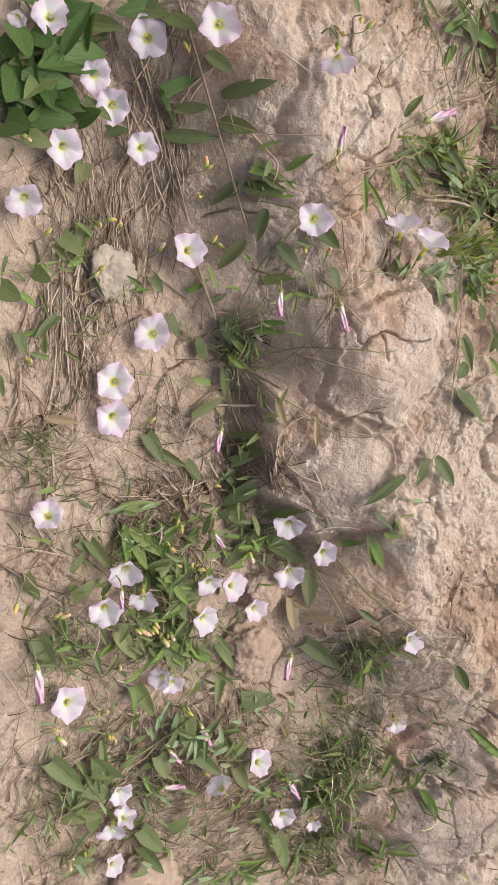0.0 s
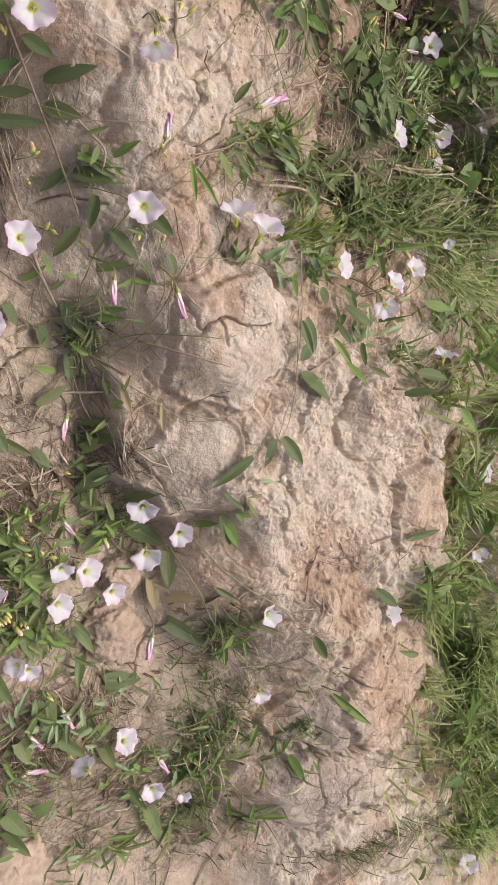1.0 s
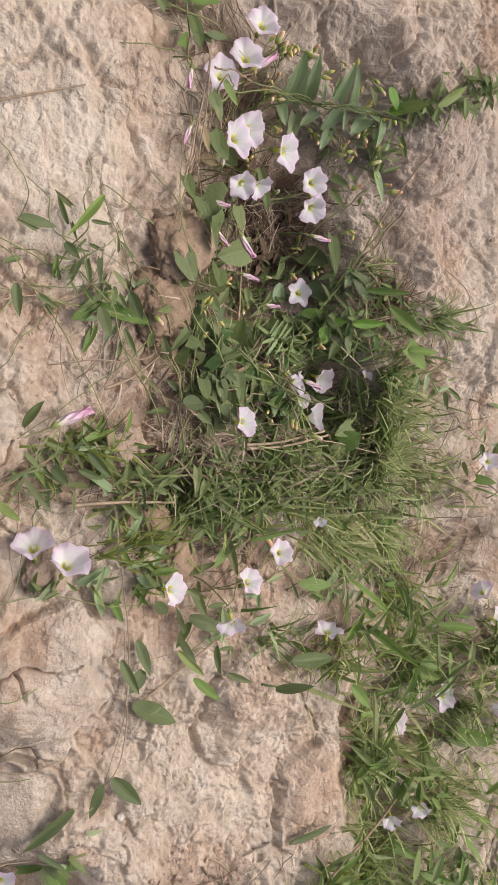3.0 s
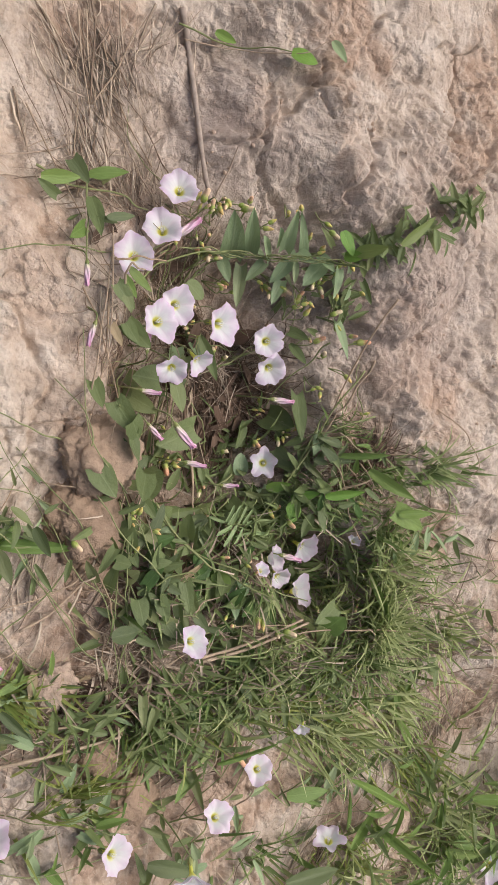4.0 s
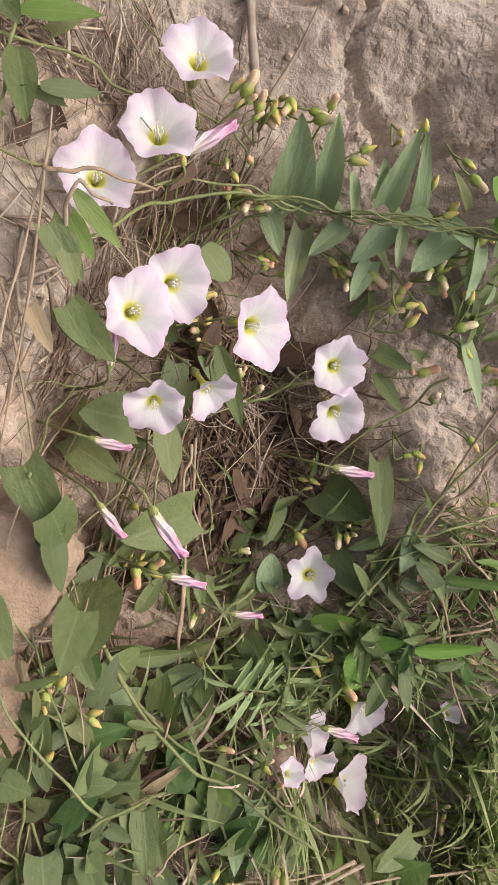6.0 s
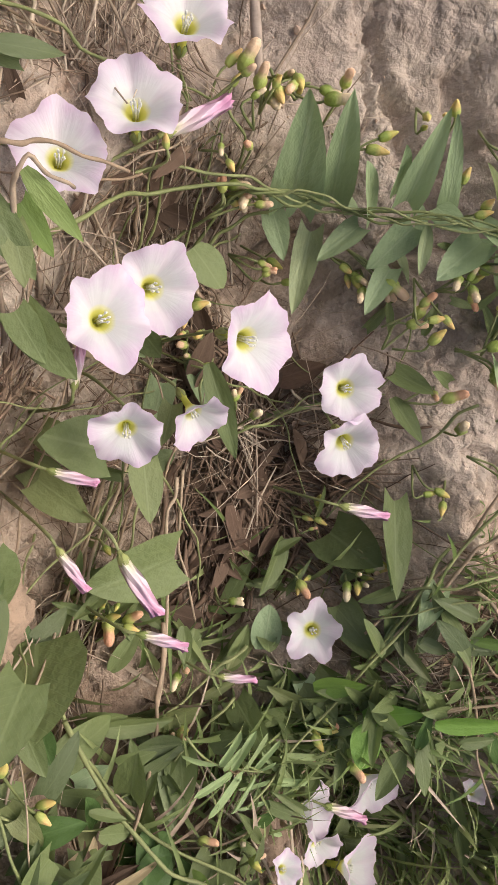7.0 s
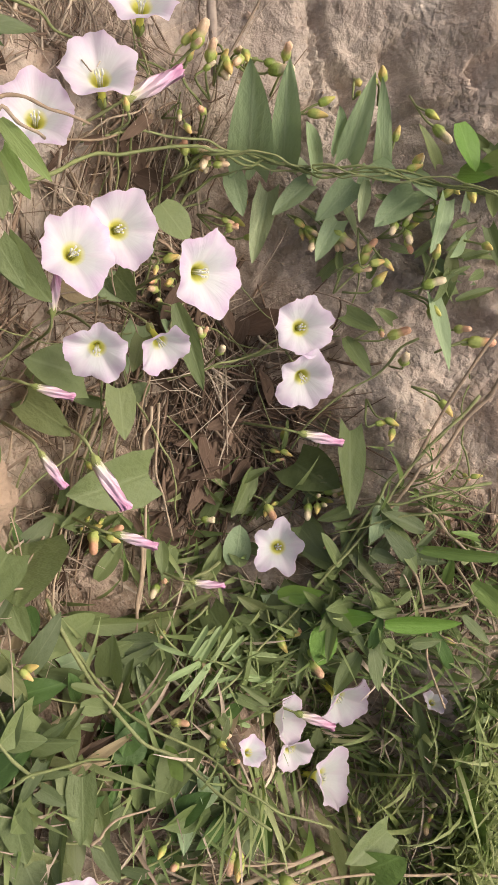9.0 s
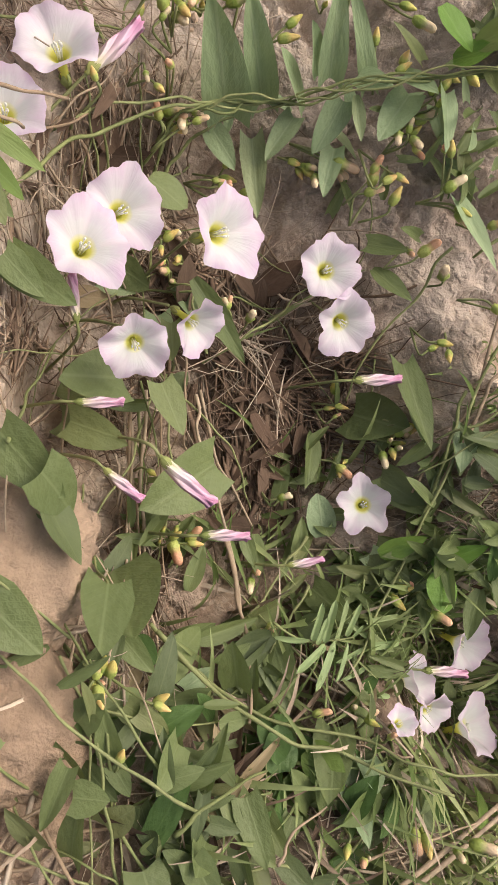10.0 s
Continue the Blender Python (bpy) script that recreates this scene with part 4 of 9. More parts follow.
leaf(bank, (-0.4122, 0.0186, -0.0659), (-0.4042, 0.0259, -0.0493), 0.66, "arrow", "lush", -14)
leaf(bank, (-0.4619, 0.0558, -0.0708), (-0.4657, 0.0416, -0.0761), 0.83, "arrow", "lush", 22)
leaf(bank, (-0.4334, 0.0824, -0.0660), (-0.4132, 0.0877, -0.0504), 0.42, "arrow", "lush", 7)
leaf(bank, (-0.4317, 0.0476, -0.0674), (-0.4563, 0.0192, -0.0512), 0.44, "arrow", "lush", 21)
leaf(bank, (-0.3929, 0.0957, -0.0528), (-0.3754, 0.0946, -0.0295), 0.53, "arrow", "grey", -2)
leaf(bank, (-0.3718, 0.0938, -0.0357), (-0.3597, 0.0846, -0.0163), 0.58, "arrow", "grey", -20)
leaf(bank, (-0.4122, 0.0837, -0.0697), (-0.3956, 0.0817, -0.0511), 0.49, "arrow", "grey", -4)
leaf(bank, (-0.4110, 0.0316, -0.0637), (-0.3943, 0.0237, -0.0521), 0.51, "arrow", "grey", -21)
leaf(bank, (-0.4454, -0.0003, -0.0645), (-0.4325, -0.0050, -0.0560), 0.83, "arrow", "grey", -3)
leaf(bank, (-0.3949, -0.0469, -0.0742), (-0.3958, -0.0629, -0.0764), 0.72, "arrow", "grey", 9)
leaf(bank, (-0.4124, -0.0588, -0.0678), (-0.3992, -0.0678, -0.0566), 0.65, "arrow", "grey", -2)
leaf(bank, (-0.4313, -0.0855, -0.0607), (-0.4220, -0.0912, -0.0517), 0.82, "arrow", "grey", 22)
leaf(bank, (-0.4517, -0.1006, -0.0622), (-0.4402, -0.1056, -0.0493), 0.83, "arrow", "grey", 1)
bud(bank, (-0.3852, -0.0428, -0.0732), 0.0076)
bud(bank, (-0.3799, -0.0397, -0.0714), 0.0076)
bud(bank, (-0.3684, -0.0411, -0.0718), 0.0076)
bud(bank, (-0.4225, -0.0589, -0.0732), 0.0076)
bud(bank, (-0.4477, -0.0005, -0.0687), 0.0076, True)
bud(bank, (-0.4176, 0.0249, -0.0698), 0.0076)
bud(bank, (-0.3595, 0.0815, -0.0346), 0.0076)
bud(bank, (-0.3806, -0.0758, -0.0722), 0.0076)
bud(bank, (-0.3955, -0.0668, -0.0758), 0.0076)

trench = plant_at("bindweed_plant", -0.261, -0.126, "sparse field bindweed creeping over grey silt and straw", "bindweed", "bindweed plants")
flower(trench, (-0.3176, -0.0482, -0.0570), (-0.15, 0.04, 0.99), 0.0130, "open")
flower(trench, (-0.3345, -0.1138, -0.0653), (-0.46, -0.01, 0.89), 0.0139, "flat")
flower(trench, (-0.3587, -0.1529, -0.0665), (-0.38, 0.06, 0.92), 0.0137, "open")
flower(trench, (-0.3524, -0.1804, -0.0708), (-0.15, -0.13, 0.98), 0.0131, "open")
flower(trench, (-0.3972, -0.2529, -0.0627), (-0.37, 0.40, 0.84), 0.0117, "open")
furled(trench, (-0.2639, -0.1798, -0.0600), (-0.2687, -0.1969, -0.0560))
furled(trench, (-0.2532, -0.1006, -0.0500), (-0.2490, -0.1059, -0.0460))
leaf(trench, (-0.3156, -0.1920, -0.0860), (-0.3014, -0.2111, -0.0762), 0.51, "arrow", "deep", 1)
leaf(trench, (-0.2203, -0.2232, -0.0599), (-0.2452, -0.2448, -0.0739), 0.39, "arrow", "deep", 16)
leaf(trench, (-0.1825, -0.2765, -0.0768), (-0.1482, -0.2934, -0.0626), 0.41, "arrow", "deep", -15)
leaf(trench, (-0.1441, -0.2990, -0.0637), (-0.1422, -0.3322, -0.0555), 0.50, "arrow", "deep", 19)
leaf(trench, (-0.1992, -0.2691, -0.0772), (-0.2294, -0.2954, -0.0731), 0.34, "arrow", "deep", 6)
leaf(trench, (-0.1290, -0.3717, -0.0696), (-0.0905, -0.3940, -0.0541), 0.33, "arrow", "deep", -11)
leaf(trench, (-0.1801, -0.4275, -0.0840), (-0.1437, -0.4265, -0.0774), 0.44, "arrow", "deep", -22)
leaf(trench, (-0.4016, -0.3031, -0.0785), (-0.3923, -0.3216, -0.0710), 0.50, "arrow", "deep", 15)
leaf(trench, (-0.3854, -0.3528, -0.0808), (-0.3697, -0.3794, -0.0745), 0.49, "arrow", "deep", 10)
leaf(trench, (-0.3979, -0.0040, -0.0822), (-0.4031, -0.0207, -0.0760), 0.67, "arrow", "deep", 3)
leaf(trench, (-0.3876, 0.0205, -0.0751), (-0.3754, 0.0229, -0.0666), 0.58, "arrow", "deep", 15)
leaf(trench, (-0.3050, -0.2044, -0.0830), (-0.2821, -0.2129, -0.0749), 0.40, "arrow", "deep", 17)
leaf(trench, (-0.2781, -0.2118, -0.0821), (-0.2648, -0.2235, -0.0737), 0.52, "arrow", "deep", -17)
leaf(trench, (-0.3148, -0.0978, -0.0798), (-0.3048, -0.1137, -0.0765), 0.51, "arrow", "deep", -13)
leaf(trench, (-0.4317, -0.1284, -0.0770), (-0.4258, -0.1427, -0.0712), 0.52, "arrow", "deep", -12)
leaf(trench, (-0.3346, -0.0712, -0.0786), (-0.3260, -0.0822, -0.0732), 0.53, "arrow", "deep", 2)
leaf(trench, (-0.4045, -0.1124, -0.0792), (-0.4204, -0.1304, -0.0739), 0.31, "arrow", "deep", 7)
leaf(trench, (-0.2329, -0.1941, -0.0796), (-0.2270, -0.1924, -0.0469), 0.52, "arrow", "deep", 7)
leaf(trench, (-0.2325, -0.2484, -0.0821), (-0.2126, -0.2606, -0.0731), 0.68, "arrow", "deep", 14)
leaf(trench, (-0.3630, -0.2775, -0.0791), (-0.3477, -0.2871, -0.0736), 0.52, "arrow", "deep", -20)
leaf(trench, (-0.1530, -0.3280, -0.0721), (-0.1463, -0.3581, -0.0684), 0.46, "arrow", "sere", -3)
leaf(trench, (-0.1409, -0.3423, -0.0626), (-0.1246, -0.3356, -0.0334), 0.26, "lance", "sere", -6)
leaf(trench, (-0.2339, -0.1473, -0.0344), (-0.2250, -0.1692, -0.0290), 0.25, "lance", "sere", 13)
leaf(trench, (-0.2015, -0.1582, -0.0214), (-0.2011, -0.1810, -0.0157), 0.23, "lance", "sere", 0)
leaf(trench, (-0.4005, -0.1860, -0.0849), (-0.3792, -0.1856, -0.0728), 0.27, "lance", "sere", 6)
stem(trench, [(-0.2608, -0.1254, -0.0742), (-0.2485, -0.1611, -0.0742), (-0.2311, -0.1915, -0.0659), (-0.1990, -0.2345, -0.0495)], 0.00080, TAN)
stem(trench, [(-0.2530, -0.1329, -0.0671), (-0.2365, -0.1783, -0.0703), (-0.2205, -0.2071, -0.0519)], 0.00063, STEM)
stem(trench, [(-0.1498, -0.2916, -0.0570), (-0.1363, -0.3159, -0.0351), (-0.0882, -0.3773, -0.0348), (-0.0458, -0.4155, -0.0235)], 0.00071, STEM)
stem(trench, [(-0.1043, -0.4239, -0.0692), (-0.0866, -0.4784, -0.0589), (-0.0519, -0.5327, -0.0508), (-0.0073, -0.5782, -0.0212)], 0.00075, STEM)
stem(trench, [(-0.4274, -0.0848, -0.0720), (-0.4088, -0.0577, -0.0775), (-0.3851, -0.0446, -0.0777)], 0.00054, STEM)
bud(trench, (-0.2980, -0.0408, -0.0530), 0.0076)
bud(trench, (-0.3019, -0.0395, -0.0552), 0.0076)
bud(trench, (-0.3356, -0.0525, -0.0736), 0.0076)
bud(trench, (-0.3181, -0.0101, -0.0537), 0.0076)
bud(trench, (-0.3226, 0.0101, -0.0442), 0.0076, True)
bud(trench, (-0.4195, -0.1482, -0.0755), 0.0076)
bud(trench, (-0.3186, -0.1812, -0.0788), 0.0076)
bud(trench, (-0.2529, -0.2277, -0.0739), 0.0076)
bud(trench, (-0.4038, -0.2605, -0.0705), 0.0076)
bud(trench, (-0.3225, 0.0081, -0.0437), 0.0076)

clod = plant_at("bindweed_plant", -0.266, -0.354, "dense flowering field bindweed round a ruddy clod", "bindweed", "bindweed plants")
flower(clod, (-0.3324, -0.2972, -0.0551), (-0.31, -0.49, 0.81), 0.0129, "cup")
flower(clod, (-0.3476, -0.3250, -0.0502), (-0.34, -0.33, 0.88), 0.0127, "cup")
flower(clod, (-0.3138, -0.3194, -0.0552), (-0.27, -0.62, 0.74), 0.0118, "open")
flower(clod, (-0.2543, -0.3071, -0.0551), (-0.20, -0.38, 0.91), 0.0106, "open")
flower(clod, (-0.2244, -0.3115, -0.0610), (0.16, 0.17, 0.97), 0.0124, "open")
flower(clod, (-0.2477, -0.3395, -0.0597), (0.11, -0.03, 0.99), 0.0122, "cup")
flower(clod, (-0.1954, -0.3348, -0.0639), (-0.05, -0.08, 1.00), 0.0113, "open")
flower(clod, (-0.1897, -0.2556, -0.0464), (-0.46, -0.48, 0.74), 0.0129, "open")
flower(clod, (-0.1712, -0.3020, -0.0553), (-0.36, -0.35, 0.86), 0.0133, "cup")
flower(clod, (-0.1477, -0.2782, -0.0417), (-0.19, -0.17, 0.97), 0.0119, "open")
flower(clod, (-0.2809, -0.3906, -0.0673), (-0.81, -0.17, 0.56), 0.0102, "open")
flower(clod, (-0.2685, -0.3966, -0.0647), (-0.25, -0.32, 0.91), 0.0098, "open")
furled(clod, (-0.3909, -0.3668, -0.0600), (-0.3854, -0.3917, -0.0560))
furled(clod, (-0.1517, -0.3780, -0.0600), (-0.1576, -0.3981, -0.0560))
furled(clod, (-0.2614, -0.2621, -0.0500), (-0.2542, -0.2735, -0.0460))
furled(clod, (-0.3367, -0.3065, -0.0500), (-0.3360, -0.3197, -0.0460))
leaf(clod, (-0.3657, -0.3185, -0.0689), (-0.3509, -0.3027, -0.0600), 0.43, "arrow", "grey", -10)
leaf(clod, (-0.2561, -0.3144, -0.0698), (-0.2990, -0.3070, -0.0617), 0.40, "arrow", "grey", -6)
leaf(clod, (-0.2224, -0.3675, -0.0765), (-0.2061, -0.3889, -0.0662), 0.36, "arrow", "grey", -10)
leaf(clod, (-0.2712, -0.3637, -0.0759), (-0.2649, -0.3868, -0.0684), 0.58, "arrow", "grey", -10)
leaf(clod, (-0.2146, -0.3940, -0.0764), (-0.2209, -0.4187, -0.0638), 0.34, "arrow", "grey", 5)
leaf(clod, (-0.2974, -0.3979, -0.0755), (-0.2786, -0.4236, -0.0681), 0.45, "arrow", "grey", 18)
leaf(clod, (-0.2431, -0.4316, -0.0754), (-0.2473, -0.4546, -0.0592), 0.62, "arrow", "grey", 16)
leaf(clod, (-0.3219, -0.3491, -0.0721), (-0.3073, -0.3706, -0.0644), 0.51, "arrow", "grey", -7)
leaf(clod, (-0.3028, -0.3370, -0.0742), (-0.2990, -0.3525, -0.0647), 0.53, "arrow", "grey", 4)
leaf(clod, (-0.2751, -0.3231, -0.0719), (-0.2665, -0.3396, -0.0630), 0.50, "arrow", "grey", -15)
leaf(clod, (-0.3560, -0.2762, -0.0744), (-0.3404, -0.2945, -0.0612), 0.37, "arrow", "grey", 5)
leaf(clod, (-0.3229, -0.2655, -0.0773), (-0.2985, -0.2844, -0.0631), 0.29, "lance", "fresh", 3)
leaf(clod, (-0.3358, -0.2496, -0.0760), (-0.3040, -0.2439, -0.0657), 0.27, "lance", "fresh", -9)
leaf(clod, (-0.3193, -0.2766, -0.0761), (-0.3112, -0.2951, -0.0613), 0.37, "lance", "fresh", -18)
leaf(clod, (-0.3022, -0.2720, -0.0764), (-0.2868, -0.2908, -0.0608), 0.32, "lance", "fresh", 18)
leaf(clod, (-0.3283, -0.2632, -0.0770), (-0.3280, -0.2909, -0.0633), 0.23, "lance", "fresh", -19)
stem(clod, [(-0.2011, -0.3305, -0.0700), (-0.2316, -0.3589, -0.0691), (-0.2585, -0.3834, -0.0730), (-0.3020, -0.4168, -0.0703)], 0.00065, STEM)
bud(clod, (-0.2912, -0.2784, -0.0663), 0.0076)
bud(clod, (-0.2860, -0.2912, -0.0622), 0.0076)
bud(clod, (-0.2720, -0.2927, -0.0587), 0.0076)
bud(clod, (-0.2951, -0.3442, -0.0669), 0.0076)
bud(clod, (-0.2853, -0.3546, -0.0675), 0.0076, True)
bud(clod, (-0.2992, -0.3488, -0.0674), 0.0076)
bud(clod, (-0.2808, -0.3604, -0.0692), 0.0076)
bud(clod, (-0.2791, -0.3496, -0.0659), 0.0076)
bud(clod, (-0.3215, -0.3742, -0.0647), 0.0076)
bud(clod, (-0.4110, -0.3188, -0.0631), 0.0076)
bud(clod, (-0.3780, -0.3306, -0.0616), 0.0076, True)
bud(clod, (-0.3088, -0.3448, -0.0647), 0.0076)
bud(clod, (-0.2540, -0.2628, -0.0616), 0.0076)
bud(clod, (-0.2135, -0.2833, -0.0654), 0.0076)
bud(clod, (-0.2845, -0.2595, -0.0655), 0.0076)
bud(clod, (-0.2660, -0.2952, -0.0590), 0.0076)
bud(clod, (-0.2621, -0.2859, -0.0594), 0.0076, True)

foot = plant_at("bindweed_plant", -0.262, -0.503, "tangled field bindweed with half-closed white flowers in straw", "bindweed", "bindweed plants")
flower(foot, (-0.3570, -0.4024, -0.0659), (0.03, 0.18, 0.98), 0.0130, "open")
flower(foot, (-0.1614, -0.4816, -0.0634), (0.01, 0.32, 0.95), 0.0129, "open")
flower(foot, (-0.2087, -0.4909, -0.0590), (-0.64, 0.75, 0.12), 0.0114, "cup")
flower(foot, (-0.2990, -0.4895, -0.0683), (-0.04, -0.19, 0.98), 0.0102, "cup")
flower(foot, (-0.2913, -0.5104, -0.0698), (0.02, 0.71, 0.70), 0.0098, "ragged")
flower(foot, (-0.3006, -0.5240, -0.0698), (-0.33, -0.42, 0.85), 0.0117, "open")
flower(foot, (-0.2942, -0.5531, -0.0682), (0.15, 0.23, 0.96), 0.0094, "cup")
flower(foot, (-0.1243, -0.5422, -0.0622), (-0.38, -0.16, 0.91), 0.0117, "open")
flower(foot, (-0.0877, -0.5562, -0.0583), (-0.35, -0.42, 0.84), 0.0082, "cup")
furled(foot, (-0.2584, -0.4574, -0.0700), (-0.2488, -0.4681, -0.0660))
furled(foot, (-0.2582, -0.4906, -0.0700), (-0.2408, -0.4916, -0.0660))
furled(foot, (-0.1197, -0.5103, -0.0700), (-0.1071, -0.5259, -0.0660))
furled(foot, (-0.2308, -0.4384, -0.0700), (-0.2214, -0.4559, -0.0660))
leaf(foot, (-0.3621, -0.4534, -0.0754), (-0.3337, -0.4774, -0.0669), 0.42, "arrow", "grey", -10)
leaf(foot, (-0.3182, -0.4438, -0.0805), (-0.3139, -0.4785, -0.0692), 0.18, "lance", "grey", 10)
leaf(foot, (-0.2419, -0.5360, -0.0754), (-0.2297, -0.5240, -0.0633), 0.67, "arrow", "grey", 4)
leaf(foot, (-0.2682, -0.5327, -0.0792), (-0.2524, -0.5490, -0.0644), 0.60, "arrow", "grey", -16)
leaf(foot, (-0.1161, -0.5699, -0.0766), (-0.1000, -0.6049, -0.0680), 0.40, "arrow", "grey", -5)
leaf(foot, (-0.3167, -0.5071, -0.0790), (-0.3232, -0.5157, -0.0668), 0.96, "arrow", "grey", 13)
leaf(foot, (-0.2264, -0.4691, -0.0729), (-0.2050, -0.4843, -0.0630), 0.45, "arrow", "grey", -5)
leaf(foot, (-0.2654, -0.4640, -0.0751), (-0.2565, -0.4810, -0.0660), 0.66, "arrow", "grey", -7)
leaf(foot, (-0.3276, -0.4810, -0.0801), (-0.3052, -0.4942, -0.0698), 0.63, "arrow", "grey", -7)
leaf(foot, (-0.3392, -0.5030, -0.0797), (-0.3134, -0.5072, -0.0696), 0.61, "arrow", "grey", 13)
leaf(foot, (-0.1778, -0.4899, -0.0770), (-0.1709, -0.5060, -0.0639), 0.60, "arrow", "grey", 12)
leaf(foot, (-0.2661, -0.5483, -0.0784), (-0.2471, -0.5708, -0.0653), 0.39, "arrow", "grey", 6)
leaf(foot, (-0.1441, -0.5395, -0.0743), (-0.1258, -0.5613, -0.0659), 0.44, "arrow", "grey", 22)
leaf(foot, (-0.3048, -0.4780, -0.0761), (-0.3312, -0.4553, -0.0693), 0.59, "arrow", "grey", -10)
stem(foot, [(-0.3386, -0.4276, -0.0730), (-0.3104, -0.4384, -0.0773), (-0.2832, -0.4214, -0.0752), (-0.2680, -0.4093, -0.0775)], 0.00064, STEM)
stem(foot, [(-0.2982, -0.4629, -0.0734), (-0.2638, -0.4480, -0.0731), (-0.2344, -0.4262, -0.0725)], 0.00065, STEM)
stem(foot, [(-0.3768, -0.5153, -0.0740), (-0.3543, -0.5071, -0.0758), (-0.3307, -0.4989, -0.0782)], 0.00076, TAN)
bud(foot, (-0.3252, -0.4158, -0.0745), 0.0076)
bud(foot, (-0.3159, -0.4374, -0.0768), 0.0076)
bud(foot, (-0.3627, -0.4299, -0.0705), 0.0076)
bud(foot, (-0.3213, -0.5384, -0.0749), 0.0076)
bud(foot, (-0.3368, -0.5422, -0.0714), 0.0076, True)
bud(foot, (-0.2447, -0.4258, -0.0744), 0.0076)
bud(foot, (-0.2207, -0.4834, -0.0684), 0.0076)
bud(foot, (-0.3097, -0.4433, -0.0772), 0.0076)
bud(foot, (-0.2609, -0.4948, -0.0738), 0.0076)

bench = plant_at("bindweed_plant", -0.070, -0.175, "field bindweed runner trailing across the bare clay bench", "bindweed", "bindweed plants")
flower(bench, (-0.0609, -0.3477, -0.0001), (0.03, 0.12, 0.99), 0.0122, "cup")
flower(bench, (-0.0349, -0.4441, -0.0235), (-0.15, -0.54, 0.83), 0.0108, "ragged")
flower(bench, (-0.2847, 0.0769, 0.0399), (-0.06, -0.95, 0.30), 0.0118, "open")
flower(bench, (-0.2652, -0.0177, 0.0178), (-0.50, -0.25, 0.83), 0.0122, "open")
flower(bench, (-0.1838, 0.0004, 0.0182), (-0.38, 0.82, 0.40), 0.0132, "cup")
flower(bench, (-0.1640, -0.0085, 0.0330), (-0.10, 0.78, 0.62), 0.0132, "cup")
furled(bench, (-0.2578, 0.0311, 0.0219), (-0.2605, 0.0463, 0.0282))
furled(bench, (-0.1782, 0.0754, 0.0200), (-0.1581, 0.0886, 0.0240))
furled(bench, (-0.2717, -0.0690, 0.0000), (-0.2730, -0.0869, 0.0040))
furled(bench, (-0.2228, -0.0701, 0.0100), (-0.2180, -0.0893, 0.0140))
leaf(bench, (-0.3271, 0.0564, -0.0302), (-0.3124, 0.0629, 0.0085), 0.26, "lance", "deep", 5)
leaf(bench, (-0.3215, 0.0409, -0.0360), (-0.3048, 0.0343, -0.0115), 0.39, "lance", "deep", 11)
leaf(bench, (-0.3504, 0.0263, -0.0621), (-0.3218, 0.0301, -0.0346), 0.25, "lance", "deep", 21)
leaf(bench, (-0.3473, 0.0440, -0.0564), (-0.3303, 0.0482, -0.0377), 0.34, "lance", "deep", 0)
leaf(bench, (-0.3454, 0.0773, -0.0270), (-0.3281, 0.0669, -0.0145), 0.43, "lance", "deep", -7)
leaf(bench, (-0.2997, 0.0053, -0.0366), (-0.3102, -0.0158, -0.0512), 0.30, "lance", "deep", -9)
leaf(bench, (-0.2953, 0.0210, -0.0220), (-0.2887, 0.0064, -0.0167), 0.70, "lance", "deep", -22)
leaf(bench, (-0.2958, 0.0020, -0.0340), (-0.2793, -0.0020, -0.0064), 0.40, "lance", "deep", -12)
leaf(bench, (-0.2861, -0.0345, -0.0342), (-0.2953, -0.0592, -0.0519), 0.30, "lance", "deep", 18)
leaf(bench, (-0.2685, -0.0332, -0.0192), (-0.2469, -0.0526, -0.0095), 0.32, "lance", "deep", -15)
leaf(bench, (-0.2514, -0.0179, 0.0022), (-0.2328, -0.0305, 0.0104), 0.47, "lance", "deep", 16)
leaf(bench, (-0.2279, -0.0439, 0.0006), (-0.2223, -0.0575, 0.0054), 0.51, "lance", "deep", -7)
leaf(bench, (-0.2750, -0.0907, -0.0664), (-0.2526, -0.1196, -0.0632), 0.38, "lance", "deep", 18)
leaf(bench, (-0.2855, -0.1112, -0.0820), (-0.2780, -0.1289, -0.0784), 0.62, "lance", "deep", -22)
leaf(bench, (-0.2617, -0.1302, -0.0757), (-0.2593, -0.1531, -0.0684), 0.34, "lance", "deep", 1)
leaf(bench, (-0.2832, -0.1726, -0.0762), (-0.2611, -0.1547, -0.0685), 0.33, "lance", "deep", 11)
leaf(bench, (-0.2831, -0.0120, -0.0192), (-0.2824, -0.0361, -0.0243), 0.38, "lance", "deep", 20)
leaf(bench, (-0.1008, -0.1759, 0.0189), (-0.0774, -0.1983, 0.0271), 0.34, "lance", "deep", 9)
leaf(bench, (-0.1104, -0.1775, 0.0206), (-0.1185, -0.2019, 0.0217), 0.31, "lance", "deep", 13)
leaf(bench, (-0.1284, -0.1938, 0.0150), (-0.1603, -0.2226, 0.0069), 0.22, "lance", "deep", 8)
leaf(bench, (-0.0959, -0.1202, 0.0242), (-0.0510, -0.1400, 0.0243), 0.29, "lance", "deep", -21)
leaf(bench, (-0.0977, -0.0726, 0.0222), (-0.0860, -0.0994, 0.0283), 0.26, "lance", "deep", -19)
leaf(bench, (-0.0898, -0.0955, 0.0231), (-0.1017, -0.1099, 0.0275), 0.56, "lance", "deep", 0)
leaf(bench, (-0.1318, -0.2517, -0.0121), (-0.1094, -0.2811, -0.0140), 0.36, "lance", "deep", -12)
